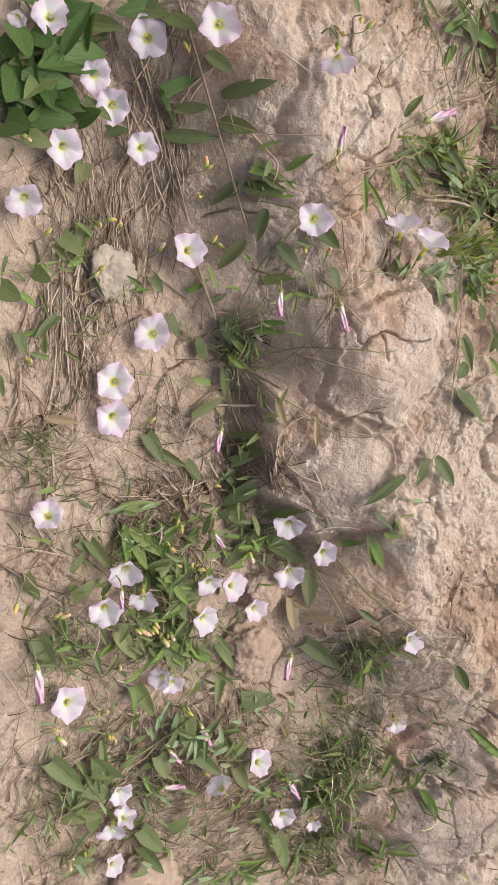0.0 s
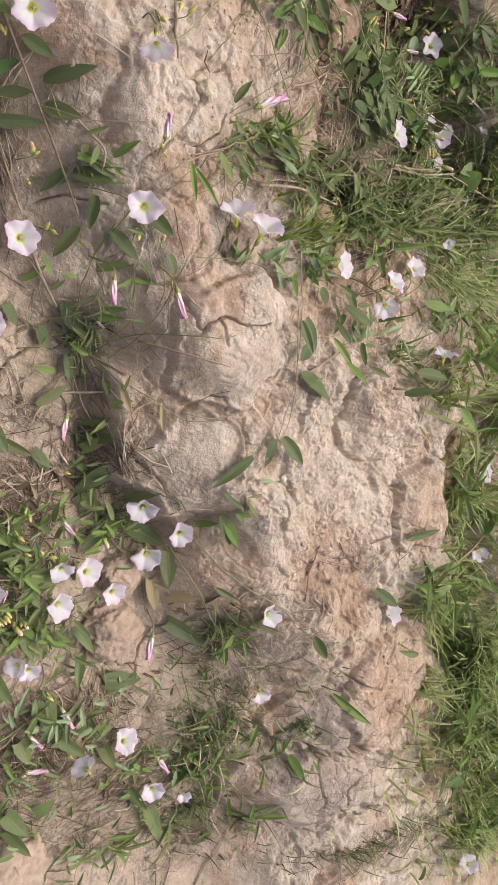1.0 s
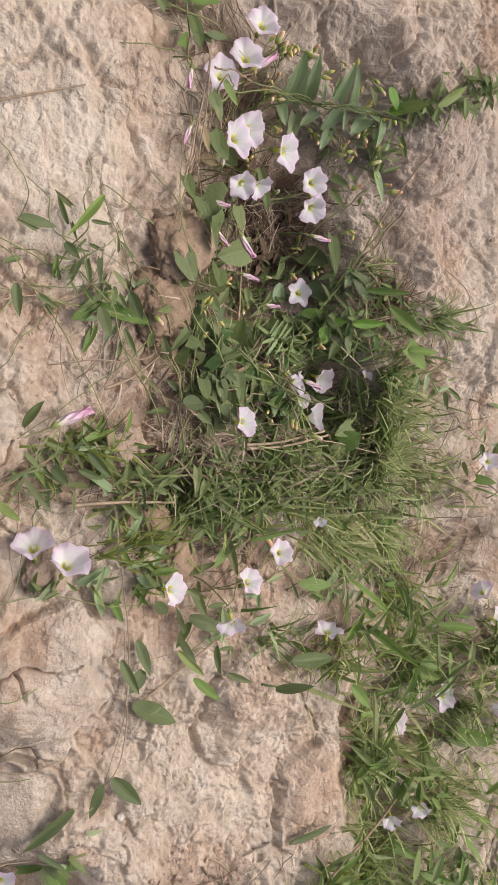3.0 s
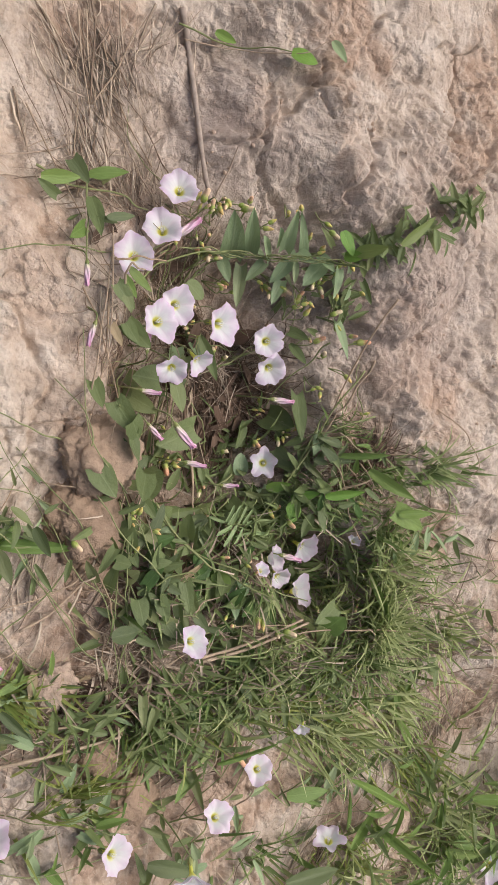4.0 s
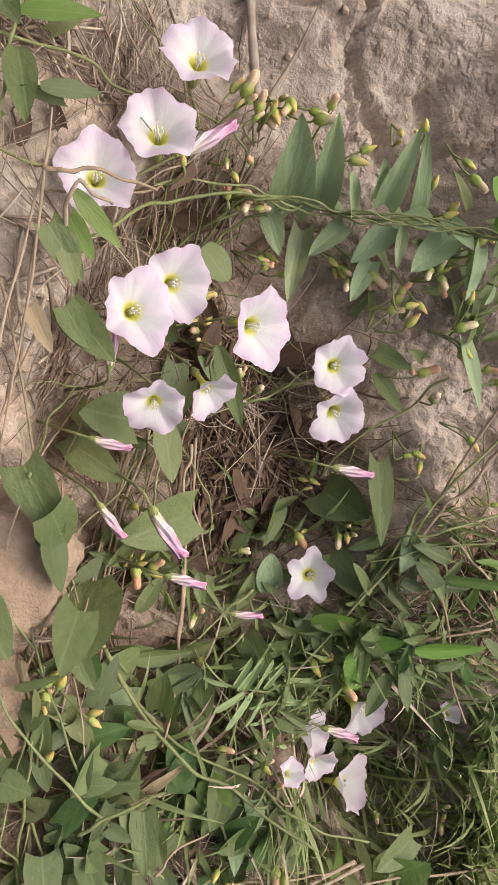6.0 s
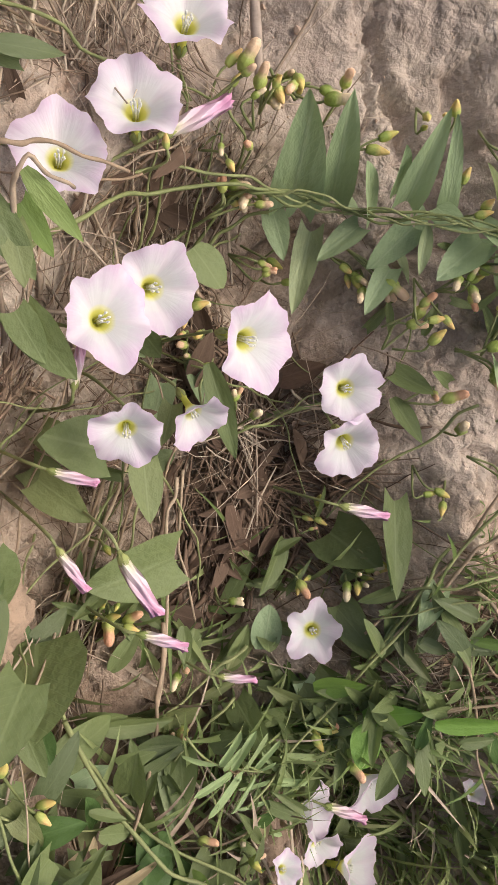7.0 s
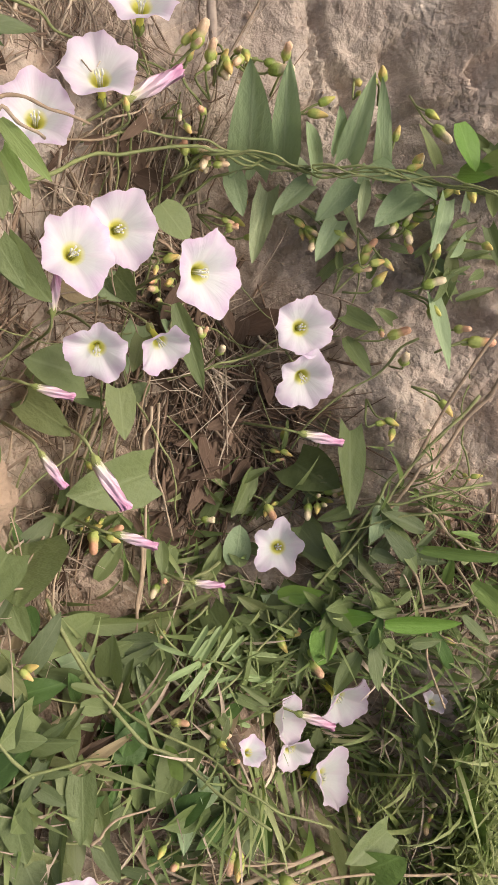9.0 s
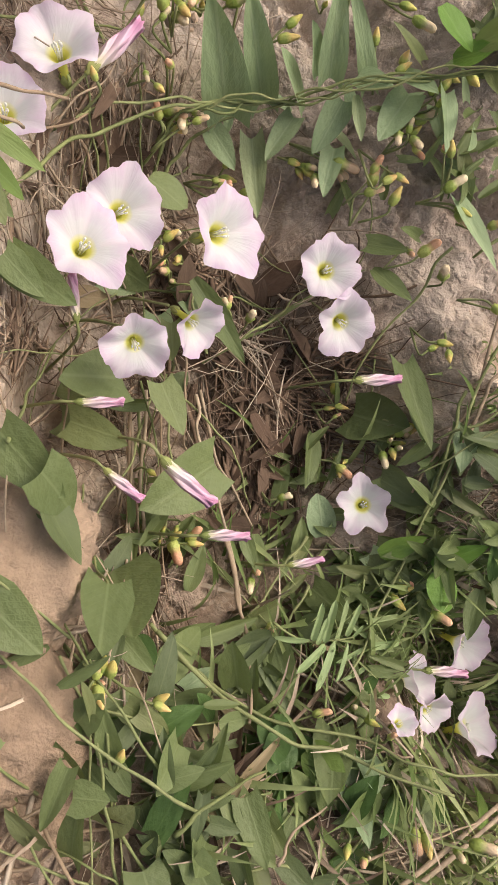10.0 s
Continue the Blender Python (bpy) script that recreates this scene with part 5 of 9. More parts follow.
leaf(bench, (-0.1457, -0.2276, 0.0058), (-0.1276, -0.2414, 0.0141), 0.18, "lance", "deep", -2)
leaf(bench, (0.0645, -0.3303, 0.0137), (0.0983, -0.3501, 0.0205), 0.30, "lance", "deep", -6)
leaf(bench, (0.0433, -0.1282, 0.0256), (0.0612, -0.1192, 0.0509), 0.26, "lance", "deep", -15)
leaf(bench, (0.0880, -0.2754, 0.0233), (0.1298, -0.2648, 0.0344), 0.18, "lance", "deep", -12)
leaf(bench, (-0.0181, -0.3678, 0.0159), (0.0044, -0.3930, 0.0170), 0.31, "lance", "deep", 17)
leaf(bench, (-0.1178, -0.3218, -0.0202), (-0.0962, -0.3338, -0.0108), 0.22, "lance", "deep", 19)
leaf(bench, (-0.0856, -0.0470, 0.0219), (-0.0684, -0.0589, 0.0189), 0.42, "lance", "deep", 0)
leaf(bench, (-0.1252, -0.2550, -0.0150), (-0.1071, -0.2827, -0.0101), 0.34, "lance", "fresh", -7)
leaf(bench, (0.0398, -0.4428, 0.0023), (0.0726, -0.4713, 0.0332), 0.15, "lance", "fresh", 19)
leaf(bench, (0.0139, -0.5163, -0.0213), (0.0175, -0.5325, 0.0029), 0.33, "lance", "fresh", -19)
leaf(bench, (-0.1578, 0.1538, 0.0142), (-0.1103, 0.1490, 0.0144), 0.18, "lance", "fresh", -12)
leaf(bench, (-0.0563, -0.0869, 0.0177), (-0.0312, -0.1088, 0.0239), 0.19, "lance", "fresh", 12)
stem(bench, [(-0.2679, -0.0291, -0.0141), (-0.2703, -0.0544, -0.0363), (-0.2667, -0.0890, -0.0591), (-0.2589, -0.1250, -0.0730), (-0.2550, -0.1526, -0.0752)], 0.00060, STEM)
stem(bench, [(-0.2342, 0.0250, 0.0210), (-0.2040, 0.0389, 0.0212), (-0.1727, 0.0545, 0.0130)], 0.00070, TAN)
stem(bench, [(-0.2561, 0.0034, 0.0150), (-0.2331, 0.0213, 0.0208), (-0.1919, 0.0441, 0.0106)], 0.00082, TAN)
stem(bench, [(-0.1098, -0.0640, 0.0238), (-0.1010, -0.1149, 0.0238), (-0.0963, -0.1690, 0.0167), (-0.1282, -0.2035, 0.0185), (-0.1588, -0.2248, 0.0006)], 0.00050, TAN)
stem(bench, [(-0.1360, -0.2815, -0.0414), (-0.1049, -0.3128, -0.0078), (-0.0572, -0.3397, 0.0069), (-0.0109, -0.3768, 0.0136)], 0.00071, STEM)
stem(bench, [(-0.2440, -0.1346, -0.0512), (-0.2109, -0.1567, -0.0210), (-0.1888, -0.1691, -0.0053), (-0.1637, -0.1643, 0.0142)], 0.00061, STEM)
stem(bench, [(-0.2188, -0.0484, 0.0106), (-0.2268, -0.0929, -0.0078), (-0.2309, -0.1181, -0.0390), (-0.2482, -0.1313, -0.0581)], 0.00046, STEM)
stem(bench, [(-0.2633, -0.0184, -0.0027), (-0.2686, -0.0456, -0.0301), (-0.2731, -0.0634, -0.0411)], 0.00057, STEM)
stem(bench, [(-0.3240, 0.0524, -0.0279), (-0.3131, 0.0320, -0.0241), (-0.2983, 0.0127, -0.0261), (-0.2804, -0.0153, -0.0221)], 0.00041, STEM)
stem(bench, [(-0.2125, -0.0430, 0.0148), (-0.1653, -0.0382, 0.0141), (-0.1260, -0.0440, 0.0269), (-0.0521, -0.0505, 0.0153)], 0.00046, STEM)
bud(bench, (-0.2598, 0.0238, 0.0232), 0.0076)
bud(bench, (-0.2542, -0.0347, -0.0031), 0.0076)
bud(bench, (-0.2540, 0.1142, 0.0253), 0.0076)
bud(bench, (-0.2725, 0.1046, 0.0225), 0.0076)
bud(bench, (-0.2377, -0.0355, 0.0034), 0.0076, True)

ridge = plant_at("bindweed_plant", -0.008, -0.040, "field bindweed with narrow leaves among grass on the bench", "bindweed", "bindweed plants")
flower(ridge, (-0.0924, -0.0283, 0.0534), (0.26, 0.14, 0.95), 0.0118, "open")
flower(ridge, (-0.0435, -0.0571, 0.0612), (-0.21, -0.68, 0.70), 0.0114, "open")
flower(ridge, (-0.0151, -0.0286, 0.0427), (0.04, 0.55, 0.84), 0.0110, "open")
flower(ridge, (0.0249, -0.0108, 0.0306), (-0.11, 0.46, 0.88), 0.0105, "open")
flower(ridge, (0.0976, -0.0830, 0.0246), (-0.24, 0.92, 0.32), 0.0125, "ragged")
flower(ridge, (0.0521, 0.0147, 0.0411), (-0.52, -0.58, 0.62), 0.0056, "cup")
leaf(ridge, (-0.2238, 0.1948, 0.0365), (-0.2037, 0.1927, 0.0439), 0.30, "lance", "deep", -3)
leaf(ridge, (-0.2204, 0.1573, 0.0333), (-0.2178, 0.1382, 0.0355), 0.33, "lance", "deep", 18)
leaf(ridge, (-0.1938, 0.1863, 0.0351), (-0.1861, 0.1784, 0.0414), 0.44, "lance", "deep", 15)
leaf(ridge, (-0.1603, 0.1532, 0.0264), (-0.1545, 0.1347, 0.0327), 0.39, "lance", "deep", -8)
leaf(ridge, (-0.1400, 0.1654, 0.0270), (-0.1322, 0.1495, 0.0335), 0.42, "lance", "deep", 20)
leaf(ridge, (-0.0564, -0.0588, 0.0252), (-0.0232, -0.0697, 0.0327), 0.30, "lance", "deep", -9)
leaf(ridge, (-0.0635, -0.0733, 0.0268), (-0.0555, -0.0902, 0.0386), 0.27, "lance", "deep", 19)
leaf(ridge, (-0.1219, -0.0773, 0.0420), (-0.1060, -0.1037, 0.0452), 0.22, "lance", "deep", 15)
leaf(ridge, (0.0582, -0.1067, 0.0252), (0.1078, -0.1074, 0.0299), 0.25, "lance", "deep", -18)
leaf(ridge, (-0.0117, -0.1077, 0.0261), (0.0071, -0.1146, 0.0355), 0.26, "lance", "deep", -3)
leaf(ridge, (-0.1779, 0.0484, 0.0210), (-0.1701, 0.0393, 0.0306), 0.47, "lance", "deep", -7)
leaf(ridge, (-0.1548, 0.0596, 0.0238), (-0.1405, 0.0443, 0.0340), 0.27, "lance", "deep", 15)
leaf(ridge, (-0.1934, 0.0390, 0.0184), (-0.1794, 0.0203, 0.0288), 0.18, "lance", "deep", 8)
leaf(ridge, (-0.1606, 0.0481, 0.0248), (-0.1463, 0.0430, 0.0317), 0.30, "lance", "deep", 7)
leaf(ridge, (0.1309, 0.1638, 0.0417), (0.1534, 0.1659, 0.0550), 0.26, "lance", "fresh", -6)
leaf(ridge, (0.0814, 0.2064, 0.0273), (0.1098, 0.2081, 0.0512), 0.17, "lance", "fresh", 15)
leaf(ridge, (0.1388, -0.0814, 0.0320), (0.1661, -0.1075, 0.0762), 0.14, "lance", "fresh", 7)
leaf(ridge, (0.1136, -0.0411, 0.0272), (0.1748, -0.0762, 0.0402), 0.10, "lance", "fresh", -20)
leaf(ridge, (-0.2196, 0.0295, 0.0352), (-0.1982, 0.0134, 0.0311), 0.22, "lance", "fresh", 6)
leaf(ridge, (-0.2415, 0.0177, 0.0330), (-0.2318, -0.0074, 0.0316), 0.17, "lance", "fresh", 10)
leaf(ridge, (-0.2363, 0.0148, 0.0321), (-0.2135, -0.0078, 0.0375), 0.12, "lance", "fresh", 9)
leaf(ridge, (-0.1703, 0.2204, 0.0321), (-0.1978, 0.1886, 0.0452), 0.10, "lance", "fresh", -17)
leaf(ridge, (-0.0093, 0.0000, 0.0286), (0.0295, 0.0122, 0.0434), 0.12, "lance", "fresh", 18)
leaf(ridge, (0.0885, -0.1052, 0.0226), (0.0738, -0.0991, 0.0043), 0.26, "lance", "fresh", -17)
leaf(ridge, (0.0552, -0.0407, 0.0241), (0.0871, -0.0413, 0.0353), 0.32, "lance", "fresh", -15)
leaf(ridge, (-0.0464, -0.1064, 0.0277), (-0.0256, -0.1230, 0.0385), 0.27, "lance", "fresh", -14)
stem(ridge, [(-0.0352, 0.4780, -0.0182), (0.0018, 0.4775, -0.0065), (0.0322, 0.4746, 0.0227), (0.0458, 0.4834, 0.0322)], 0.00047, TAN)
stem(ridge, [(-0.2794, 0.1303, 0.0205), (-0.2510, 0.1342, 0.0249), (-0.2014, 0.1531, 0.0156), (-0.1507, 0.1453, 0.0161)], 0.00039, TAN)
stem(ridge, [(-0.1200, -0.0183, 0.0262), (-0.1060, -0.0759, 0.0254), (-0.1014, -0.1272, 0.0238), (-0.1115, -0.1735, 0.0252)], 0.00050, TAN)
stem(ridge, [(-0.0833, 0.1830, 0.0257), (-0.1115, 0.2191, 0.0330), (-0.1158, 0.2796, 0.0262)], 0.00043, STEM)
bud(ridge, (-0.1145, 0.1541, 0.0194), 0.0076)
bud(ridge, (-0.2651, 0.1151, 0.0320), 0.0076)
bud(ridge, (-0.0049, 0.0983, 0.0240), 0.0076)
bud(ridge, (0.0239, 0.0922, 0.0262), 0.0076)
bud(ridge, (0.0412, 0.0831, 0.0269), 0.0076, True)
bud(ridge, (0.0066, 0.0016, 0.0264), 0.0076)

hollow = plant_at("bindweed_plant", 0.315, -0.240, "field bindweed with small white flowers in the green hollow", "bindweed", "bindweed plants")
flower(hollow, (0.3305, -0.1896, -0.0014), (-0.15, 0.20, 0.97), 0.0156, "ragged")
flower(hollow, (0.2750, -0.2151, -0.0147), (0.08, 0.26, 0.96), 0.0138, "cup")
flower(hollow, (0.2524, -0.3078, 0.0097), (-0.47, -0.41, 0.78), 0.0109, "cup")
flower(hollow, (0.2739, -0.2915, 0.0272), (-0.57, -0.40, 0.72), 0.0109, "ragged")
flower(hollow, (0.3254, -0.0641, 0.0227), (-0.80, 0.59, -0.08), 0.0118, "open")
flower(hollow, (0.3514, -0.0898, 0.0354), (0.06, 0.59, 0.80), 0.0113, "cup")
flower(hollow, (0.2877, 0.0731, 0.0337), (-0.58, 0.41, 0.70), 0.0106, "ragged")
flower(hollow, (0.3800, -0.1976, 0.0378), (-0.75, -0.59, 0.29), 0.0123, "cup")
flower(hollow, (0.4109, -0.1815, 0.0452), (-0.16, -0.10, 0.98), 0.0104, "cup")
flower(hollow, (0.4693, -0.2968, 0.0272), (-0.66, 0.35, 0.66), 0.0088, "ragged")
flower(hollow, (0.0998, -0.3579, 0.0156), (0.07, 0.44, 0.90), 0.0131, "cup")
flower(hollow, (0.3015, -0.6979, 0.0436), (-0.42, 0.71, 0.57), 0.0119, "open")
leaf(hollow, (0.3893, -0.2166, 0.0362), (0.4349, -0.2074, 0.0498), 0.38, "arrow", "fresh", 20)
leaf(hollow, (0.3224, -0.3744, 0.0324), (0.2930, -0.3655, 0.0253), 0.44, "arrow", "fresh", 9)
leaf(hollow, (0.2994, -0.3679, 0.0228), (0.3384, -0.3811, 0.0394), 0.36, "arrow", "fresh", 19)
leaf(hollow, (0.2682, -0.3397, -0.0028), (0.2992, -0.3554, 0.0195), 0.30, "arrow", "fresh", -6)
leaf(hollow, (0.2784, 0.0539, 0.0278), (0.2911, 0.0517, 0.0436), 0.49, "arrow", "fresh", -3)
leaf(hollow, (0.2278, -0.3644, 0.0035), (0.2067, -0.3915, -0.0049), 0.29, "lance", "fresh", -15)
leaf(hollow, (0.1349, -0.1377, 0.0283), (0.1567, -0.1586, 0.0385), 0.33, "lance", "fresh", -2)
leaf(hollow, (0.2511, -0.1452, 0.0077), (0.2919, -0.1606, 0.0139), 0.31, "lance", "fresh", 17)
leaf(hollow, (0.3422, -0.2289, 0.0132), (0.3767, -0.2322, 0.0400), 0.41, "arrow", "fresh", -15)
leaf(hollow, (0.2929, -0.2494, 0.0043), (0.3129, -0.2635, 0.0263), 0.50, "arrow", "fresh", -11)
leaf(hollow, (0.1468, -0.3352, 0.0338), (0.1626, -0.3253, 0.0408), 0.53, "arrow", "fresh", -5)

mat = plant_at("bindweed_plant", -0.035, 0.085, "broad mat of grey-green bindweed leaves below the gully", "bindweed", "bindweed plants")
stem(mat, [(-0.0109, 0.0713, 0.0243), (0.0262, 0.0689, 0.0269), (0.0514, 0.0751, 0.0286), (0.0635, 0.0758, 0.0254)], 0.00074, STEM)

gully = plant_at("bindweed_plant", 0.021, 0.225, "large field bindweed with open pink-white flowers in the gully", "bindweed", "bindweed plants")
flower(gully, (-0.0390, 0.0907, 0.0419), (0.22, 0.24, 0.95), 0.0107, "open")
flower(gully, (0.0665, 0.1230, -0.0180), (0.48, 0.17, 0.86), 0.0119, "cup")
flower(gully, (0.0945, 0.1280, -0.0180), (0.18, -0.29, 0.94), 0.0124, "cup")
flower(gully, (0.0705, 0.1070, -0.0180), (-0.05, -0.30, 0.95), 0.0091, "cup")
flower(gully, (0.0935, 0.0960, -0.0180), (0.44, 0.22, 0.87), 0.0132, "cup")
flower(gully, (0.0302, 0.1248, 0.0142), (0.10, 0.45, 0.89), 0.0058, "cup")
flower(gully, (0.1207, 0.1393, 0.0074), (-0.12, 0.60, 0.79), 0.0055, "cup")
furled(gully, (0.0690, 0.1260, -0.0170), (0.0840, 0.1225, -0.0130))
flower(gully, (-0.0610, 0.2899, 0.0180), (0.01, 0.16, 0.99), 0.0131, "open")
flower(gully, (-0.0458, 0.3010, 0.0125), (0.05, -0.03, 1.00), 0.0126, "open")
flower(gully, (-0.0189, 0.2904, 0.0250), (0.24, -0.13, 0.96), 0.0132, "open")
flower(gully, (0.0344, 0.2844, -0.0006), (-0.23, -0.05, 0.97), 0.0121, "open")
flower(gully, (0.0406, 0.2640, -0.0041), (-0.16, -0.43, 0.89), 0.0119, "open")
flower(gully, (-0.0493, 0.2592, 0.0137), (-0.20, -0.52, 0.83), 0.0105, "flat")
flower(gully, (-0.0211, 0.2648, 0.0020), (0.23, -0.59, 0.77), 0.0102, "cup")
flower(gully, (0.0422, 0.1975, -0.0092), (-0.43, 0.14, 0.89), 0.0111, "ragged")
flower(gully, (-0.0627, 0.3469, 0.0171), (-0.40, 0.34, 0.85), 0.0129, "open")
flower(gully, (-0.0789, 0.3288, 0.0140), (-0.24, 0.24, 0.94), 0.0123, "open")
flower(gully, (-0.0530, 0.3721, 0.0200), (-0.30, 0.30, 0.90), 0.0124, "open")
furled(gully, (-0.0599, 0.2239, 0.0050), (-0.0526, 0.2143, 0.0090))
furled(gully, (-0.0439, 0.2244, 0.0120), (-0.0340, 0.2094, 0.0160))
furled(gully, (-0.0285, 0.1990, 0.0000), (-0.0153, 0.1973, 0.0040))
furled(gully, (0.0437, 0.2437, -0.0050), (0.0590, 0.2421, -0.0010))
furled(gully, (0.0077, 0.1815, -0.0100), (0.0184, 0.1810, -0.0060))
furled(gully, (-0.0630, 0.2707, 0.0040), (-0.0648, 0.2830, 0.0080))
furled(gully, (-0.0490, 0.3440, 0.0080), (-0.0345, 0.3560, 0.0130))
furled(gully, (-0.0639, 0.2457, 0.0000), (-0.0521, 0.2433, 0.0040))
leaf(gully, (0.0073, 0.3429, -0.0143), (-0.0126, 0.3627, 0.0230), 0.38, "arrow", "sage", -17)
leaf(gully, (0.0185, 0.3457, -0.0071), (-0.0019, 0.3647, 0.0259), 0.28, "arrow", "sage", -21)
leaf(gully, (0.0317, 0.3406, -0.0022), (0.0138, 0.3529, 0.0176), 0.40, "lance", "sage", 18)
leaf(gully, (0.0326, 0.3492, 0.0072), (0.0201, 0.3581, 0.0252), 0.37, "lance", "sage", 1)
leaf(gully, (0.0348, 0.3472, 0.0119), (0.0252, 0.3663, 0.0366), 0.30, "arrow", "sage", -14)
leaf(gully, (0.0488, 0.3441, 0.0151), (0.0312, 0.3643, 0.0387), 0.20, "arrow", "sage", -13)
leaf(gully, (0.0284, 0.3390, -0.0030), (0.0180, 0.3261, -0.0102), 0.49, "arrow", "sage", 17)
leaf(gully, (0.0404, 0.3402, 0.0105), (0.0324, 0.3243, 0.0007), 0.53, "arrow", "sage", 8)
leaf(gully, (0.0595, 0.3388, 0.0231), (0.0456, 0.3236, 0.0198), 0.62, "arrow", "sage", 18)
leaf(gully, (0.0196, 0.3367, -0.0189), (0.0173, 0.3070, -0.0176), 0.34, "arrow", "sage", 14)
leaf(gully, (0.0040, 0.3391, -0.0194), (0.0094, 0.3245, -0.0154), 0.58, "arrow", "sage", 22)
leaf(gully, (0.0425, 0.3462, 0.0178), (0.0469, 0.3388, 0.0283), 0.66, "arrow", "sage", 16)
leaf(gully, (0.0424, 0.3277, -0.0004), (0.0353, 0.3108, -0.0019), 0.49, "arrow", "sage", 20)
leaf(gully, (0.0660, 0.3353, 0.0336), (0.0625, 0.3147, 0.0364), 0.42, "arrow", "sage", -19)
leaf(gully, (0.0717, 0.3007, 0.0275), (0.0777, 0.2743, 0.0360), 0.25, "arrow", "sage", -22)
leaf(gully, (0.0428, 0.3407, 0.0145), (0.0422, 0.3239, 0.0154), 0.28, "lance", "sage", -1)
leaf(gully, (0.0556, 0.3438, 0.0256), (0.0580, 0.3340, 0.0395), 0.55, "arrow", "sage", -1)
leaf(gully, (-0.0240, 0.3204, -0.0184), (-0.0125, 0.3098, -0.0141), 0.83, "round", "grey", -13)
leaf(gully, (-0.0453, 0.2527, -0.0119), (-0.0673, 0.2553, -0.0056), 0.86, "arrow", "grey", 16)
leaf(gully, (-0.0629, 0.2409, -0.0164), (-0.0486, 0.2319, -0.0058), 0.68, "arrow", "grey", 16)
leaf(gully, (-0.0318, 0.2500, -0.0124), (-0.0288, 0.2320, -0.0070), 0.62, "arrow", "grey", -20)
leaf(gully, (-0.0262, 0.2695, -0.0104), (-0.0288, 0.2563, -0.0071), 0.56, "arrow", "grey", 8)
leaf(gully, (-0.0154, 0.2205, -0.0135), (-0.0441, 0.2075, -0.0088), 0.73, "arrow", "grey", -14)
leaf(gully, (-0.0887, 0.2274, 0.0403), (-0.0788, 0.2148, 0.0330), 0.87, "arrow", "grey", -20)
leaf(gully, (-0.0712, 0.1949, 0.0260), (-0.0809, 0.1813, 0.0415), 0.67, "arrow", "grey", 1)
leaf(gully, (-0.0145, 0.2847, -0.0133), (0.0036, 0.2542, -0.0147), 0.24, "lance", "grey", 10)
leaf(gully, (-0.0826, 0.2860, 0.0142), (-0.0665, 0.2715, 0.0153), 0.60, "arrow", "grey", 18)
leaf(gully, (-0.0328, 0.2937, -0.0335), (-0.0244, 0.2848, -0.0279), 0.89, "arrow", "grey", 20)
leaf(gully, (-0.0353, 0.1607, -0.0246), (-0.0211, 0.1660, -0.0177), 0.57, "arrow", "grey", 11)
leaf(gully, (-0.0066, 0.1532, -0.0191), (-0.0081, 0.1344, 0.0004), 0.33, "lance", "grey", 10)
leaf(gully, (-0.0643, 0.1758, 0.0125), (-0.0592, 0.1655, 0.0180), 0.61, "arrow", "grey", 6)
leaf(gully, (0.0385, 0.2263, -0.0326), (0.0284, 0.2060, -0.0230), 0.36, "lance", "grey", -19)
leaf(gully, (0.0328, 0.1974, -0.0271), (0.0305, 0.1871, -0.0180), 0.78, "round", "grey", -7)
leaf(gully, (0.0530, 0.2066, -0.0113), (0.0598, 0.1918, 0.0049), 0.59, "arrow", "grey", 12)
leaf(gully, (0.0450, 0.1796, -0.0107), (0.0486, 0.1692, 0.0045), 0.75, "arrow", "grey", 9)
leaf(gully, (0.0206, 0.1659, -0.0210), (0.0233, 0.1580, 0.0002), 0.64, "arrow", "grey", -5)
leaf(gully, (0.0524, 0.2312, -0.0229), (0.0591, 0.2236, 0.0002), 0.89, "arrow", "grey", -5)
leaf(gully, (0.0734, 0.2213, 0.0135), (0.0672, 0.2048, 0.0185), 0.51, "arrow", "grey", 3)
leaf(gully, (0.0556, 0.2844, -0.0040), (0.0639, 0.2701, 0.0065), 0.37, "lance", "grey", -13)
leaf(gully, (0.0532, 0.2931, -0.0017), (0.0624, 0.2879, 0.0100), 0.55, "arrow", "grey", -10)
leaf(gully, (0.0648, 0.2178, 0.0066), (0.0542, 0.2094, -0.0019), 0.40, "arrow", "grey", 1)
leaf(gully, (0.0071, 0.1190, 0.0075), (0.0031, 0.0963, 0.0236), 0.34, "arrow", "grey", 8)
leaf(gully, (-0.0393, 0.1222, 0.0187), (-0.0331, 0.1017, 0.0261), 0.50, "arrow", "grey", 0)
leaf(gully, (-0.0415, 0.1382, 0.0092), (-0.0396, 0.1288, 0.0224), 0.57, "arrow", "grey", -19)
leaf(gully, (-0.0656, 0.1136, 0.0206), (-0.0618, 0.1013, 0.0305), 0.57, "arrow", "grey", 1)
leaf(gully, (-0.0742, 0.1437, 0.0181), (-0.0718, 0.1360, 0.0231), 0.69, "arrow", "grey", -16)
leaf(gully, (-0.0684, 0.1593, 0.0185), (-0.0584, 0.1495, 0.0192), 0.61, "arrow", "grey", 17)
leaf(gully, (-0.0514, 0.0985, 0.0195), (-0.0441, 0.0871, 0.0294), 0.68, "arrow", "grey", 20)
leaf(gully, (0.0107, 0.1647, -0.0260), (-0.0193, 0.1608, -0.0184), 0.32, "arrow", "grey", -15)
leaf(gully, (-0.0821, 0.1581, 0.0178), (-0.0778, 0.1667, 0.0260), 0.86, "arrow", "grey", -13)
leaf(gully, (-0.0782, 0.1280, 0.0174), (-0.0721, 0.1340, 0.0264), 0.87, "arrow", "grey", -4)
leaf(gully, (-0.0519, 0.1163, 0.0230), (-0.0604, 0.1130, 0.0335), 0.80, "arrow", "grey", -1)
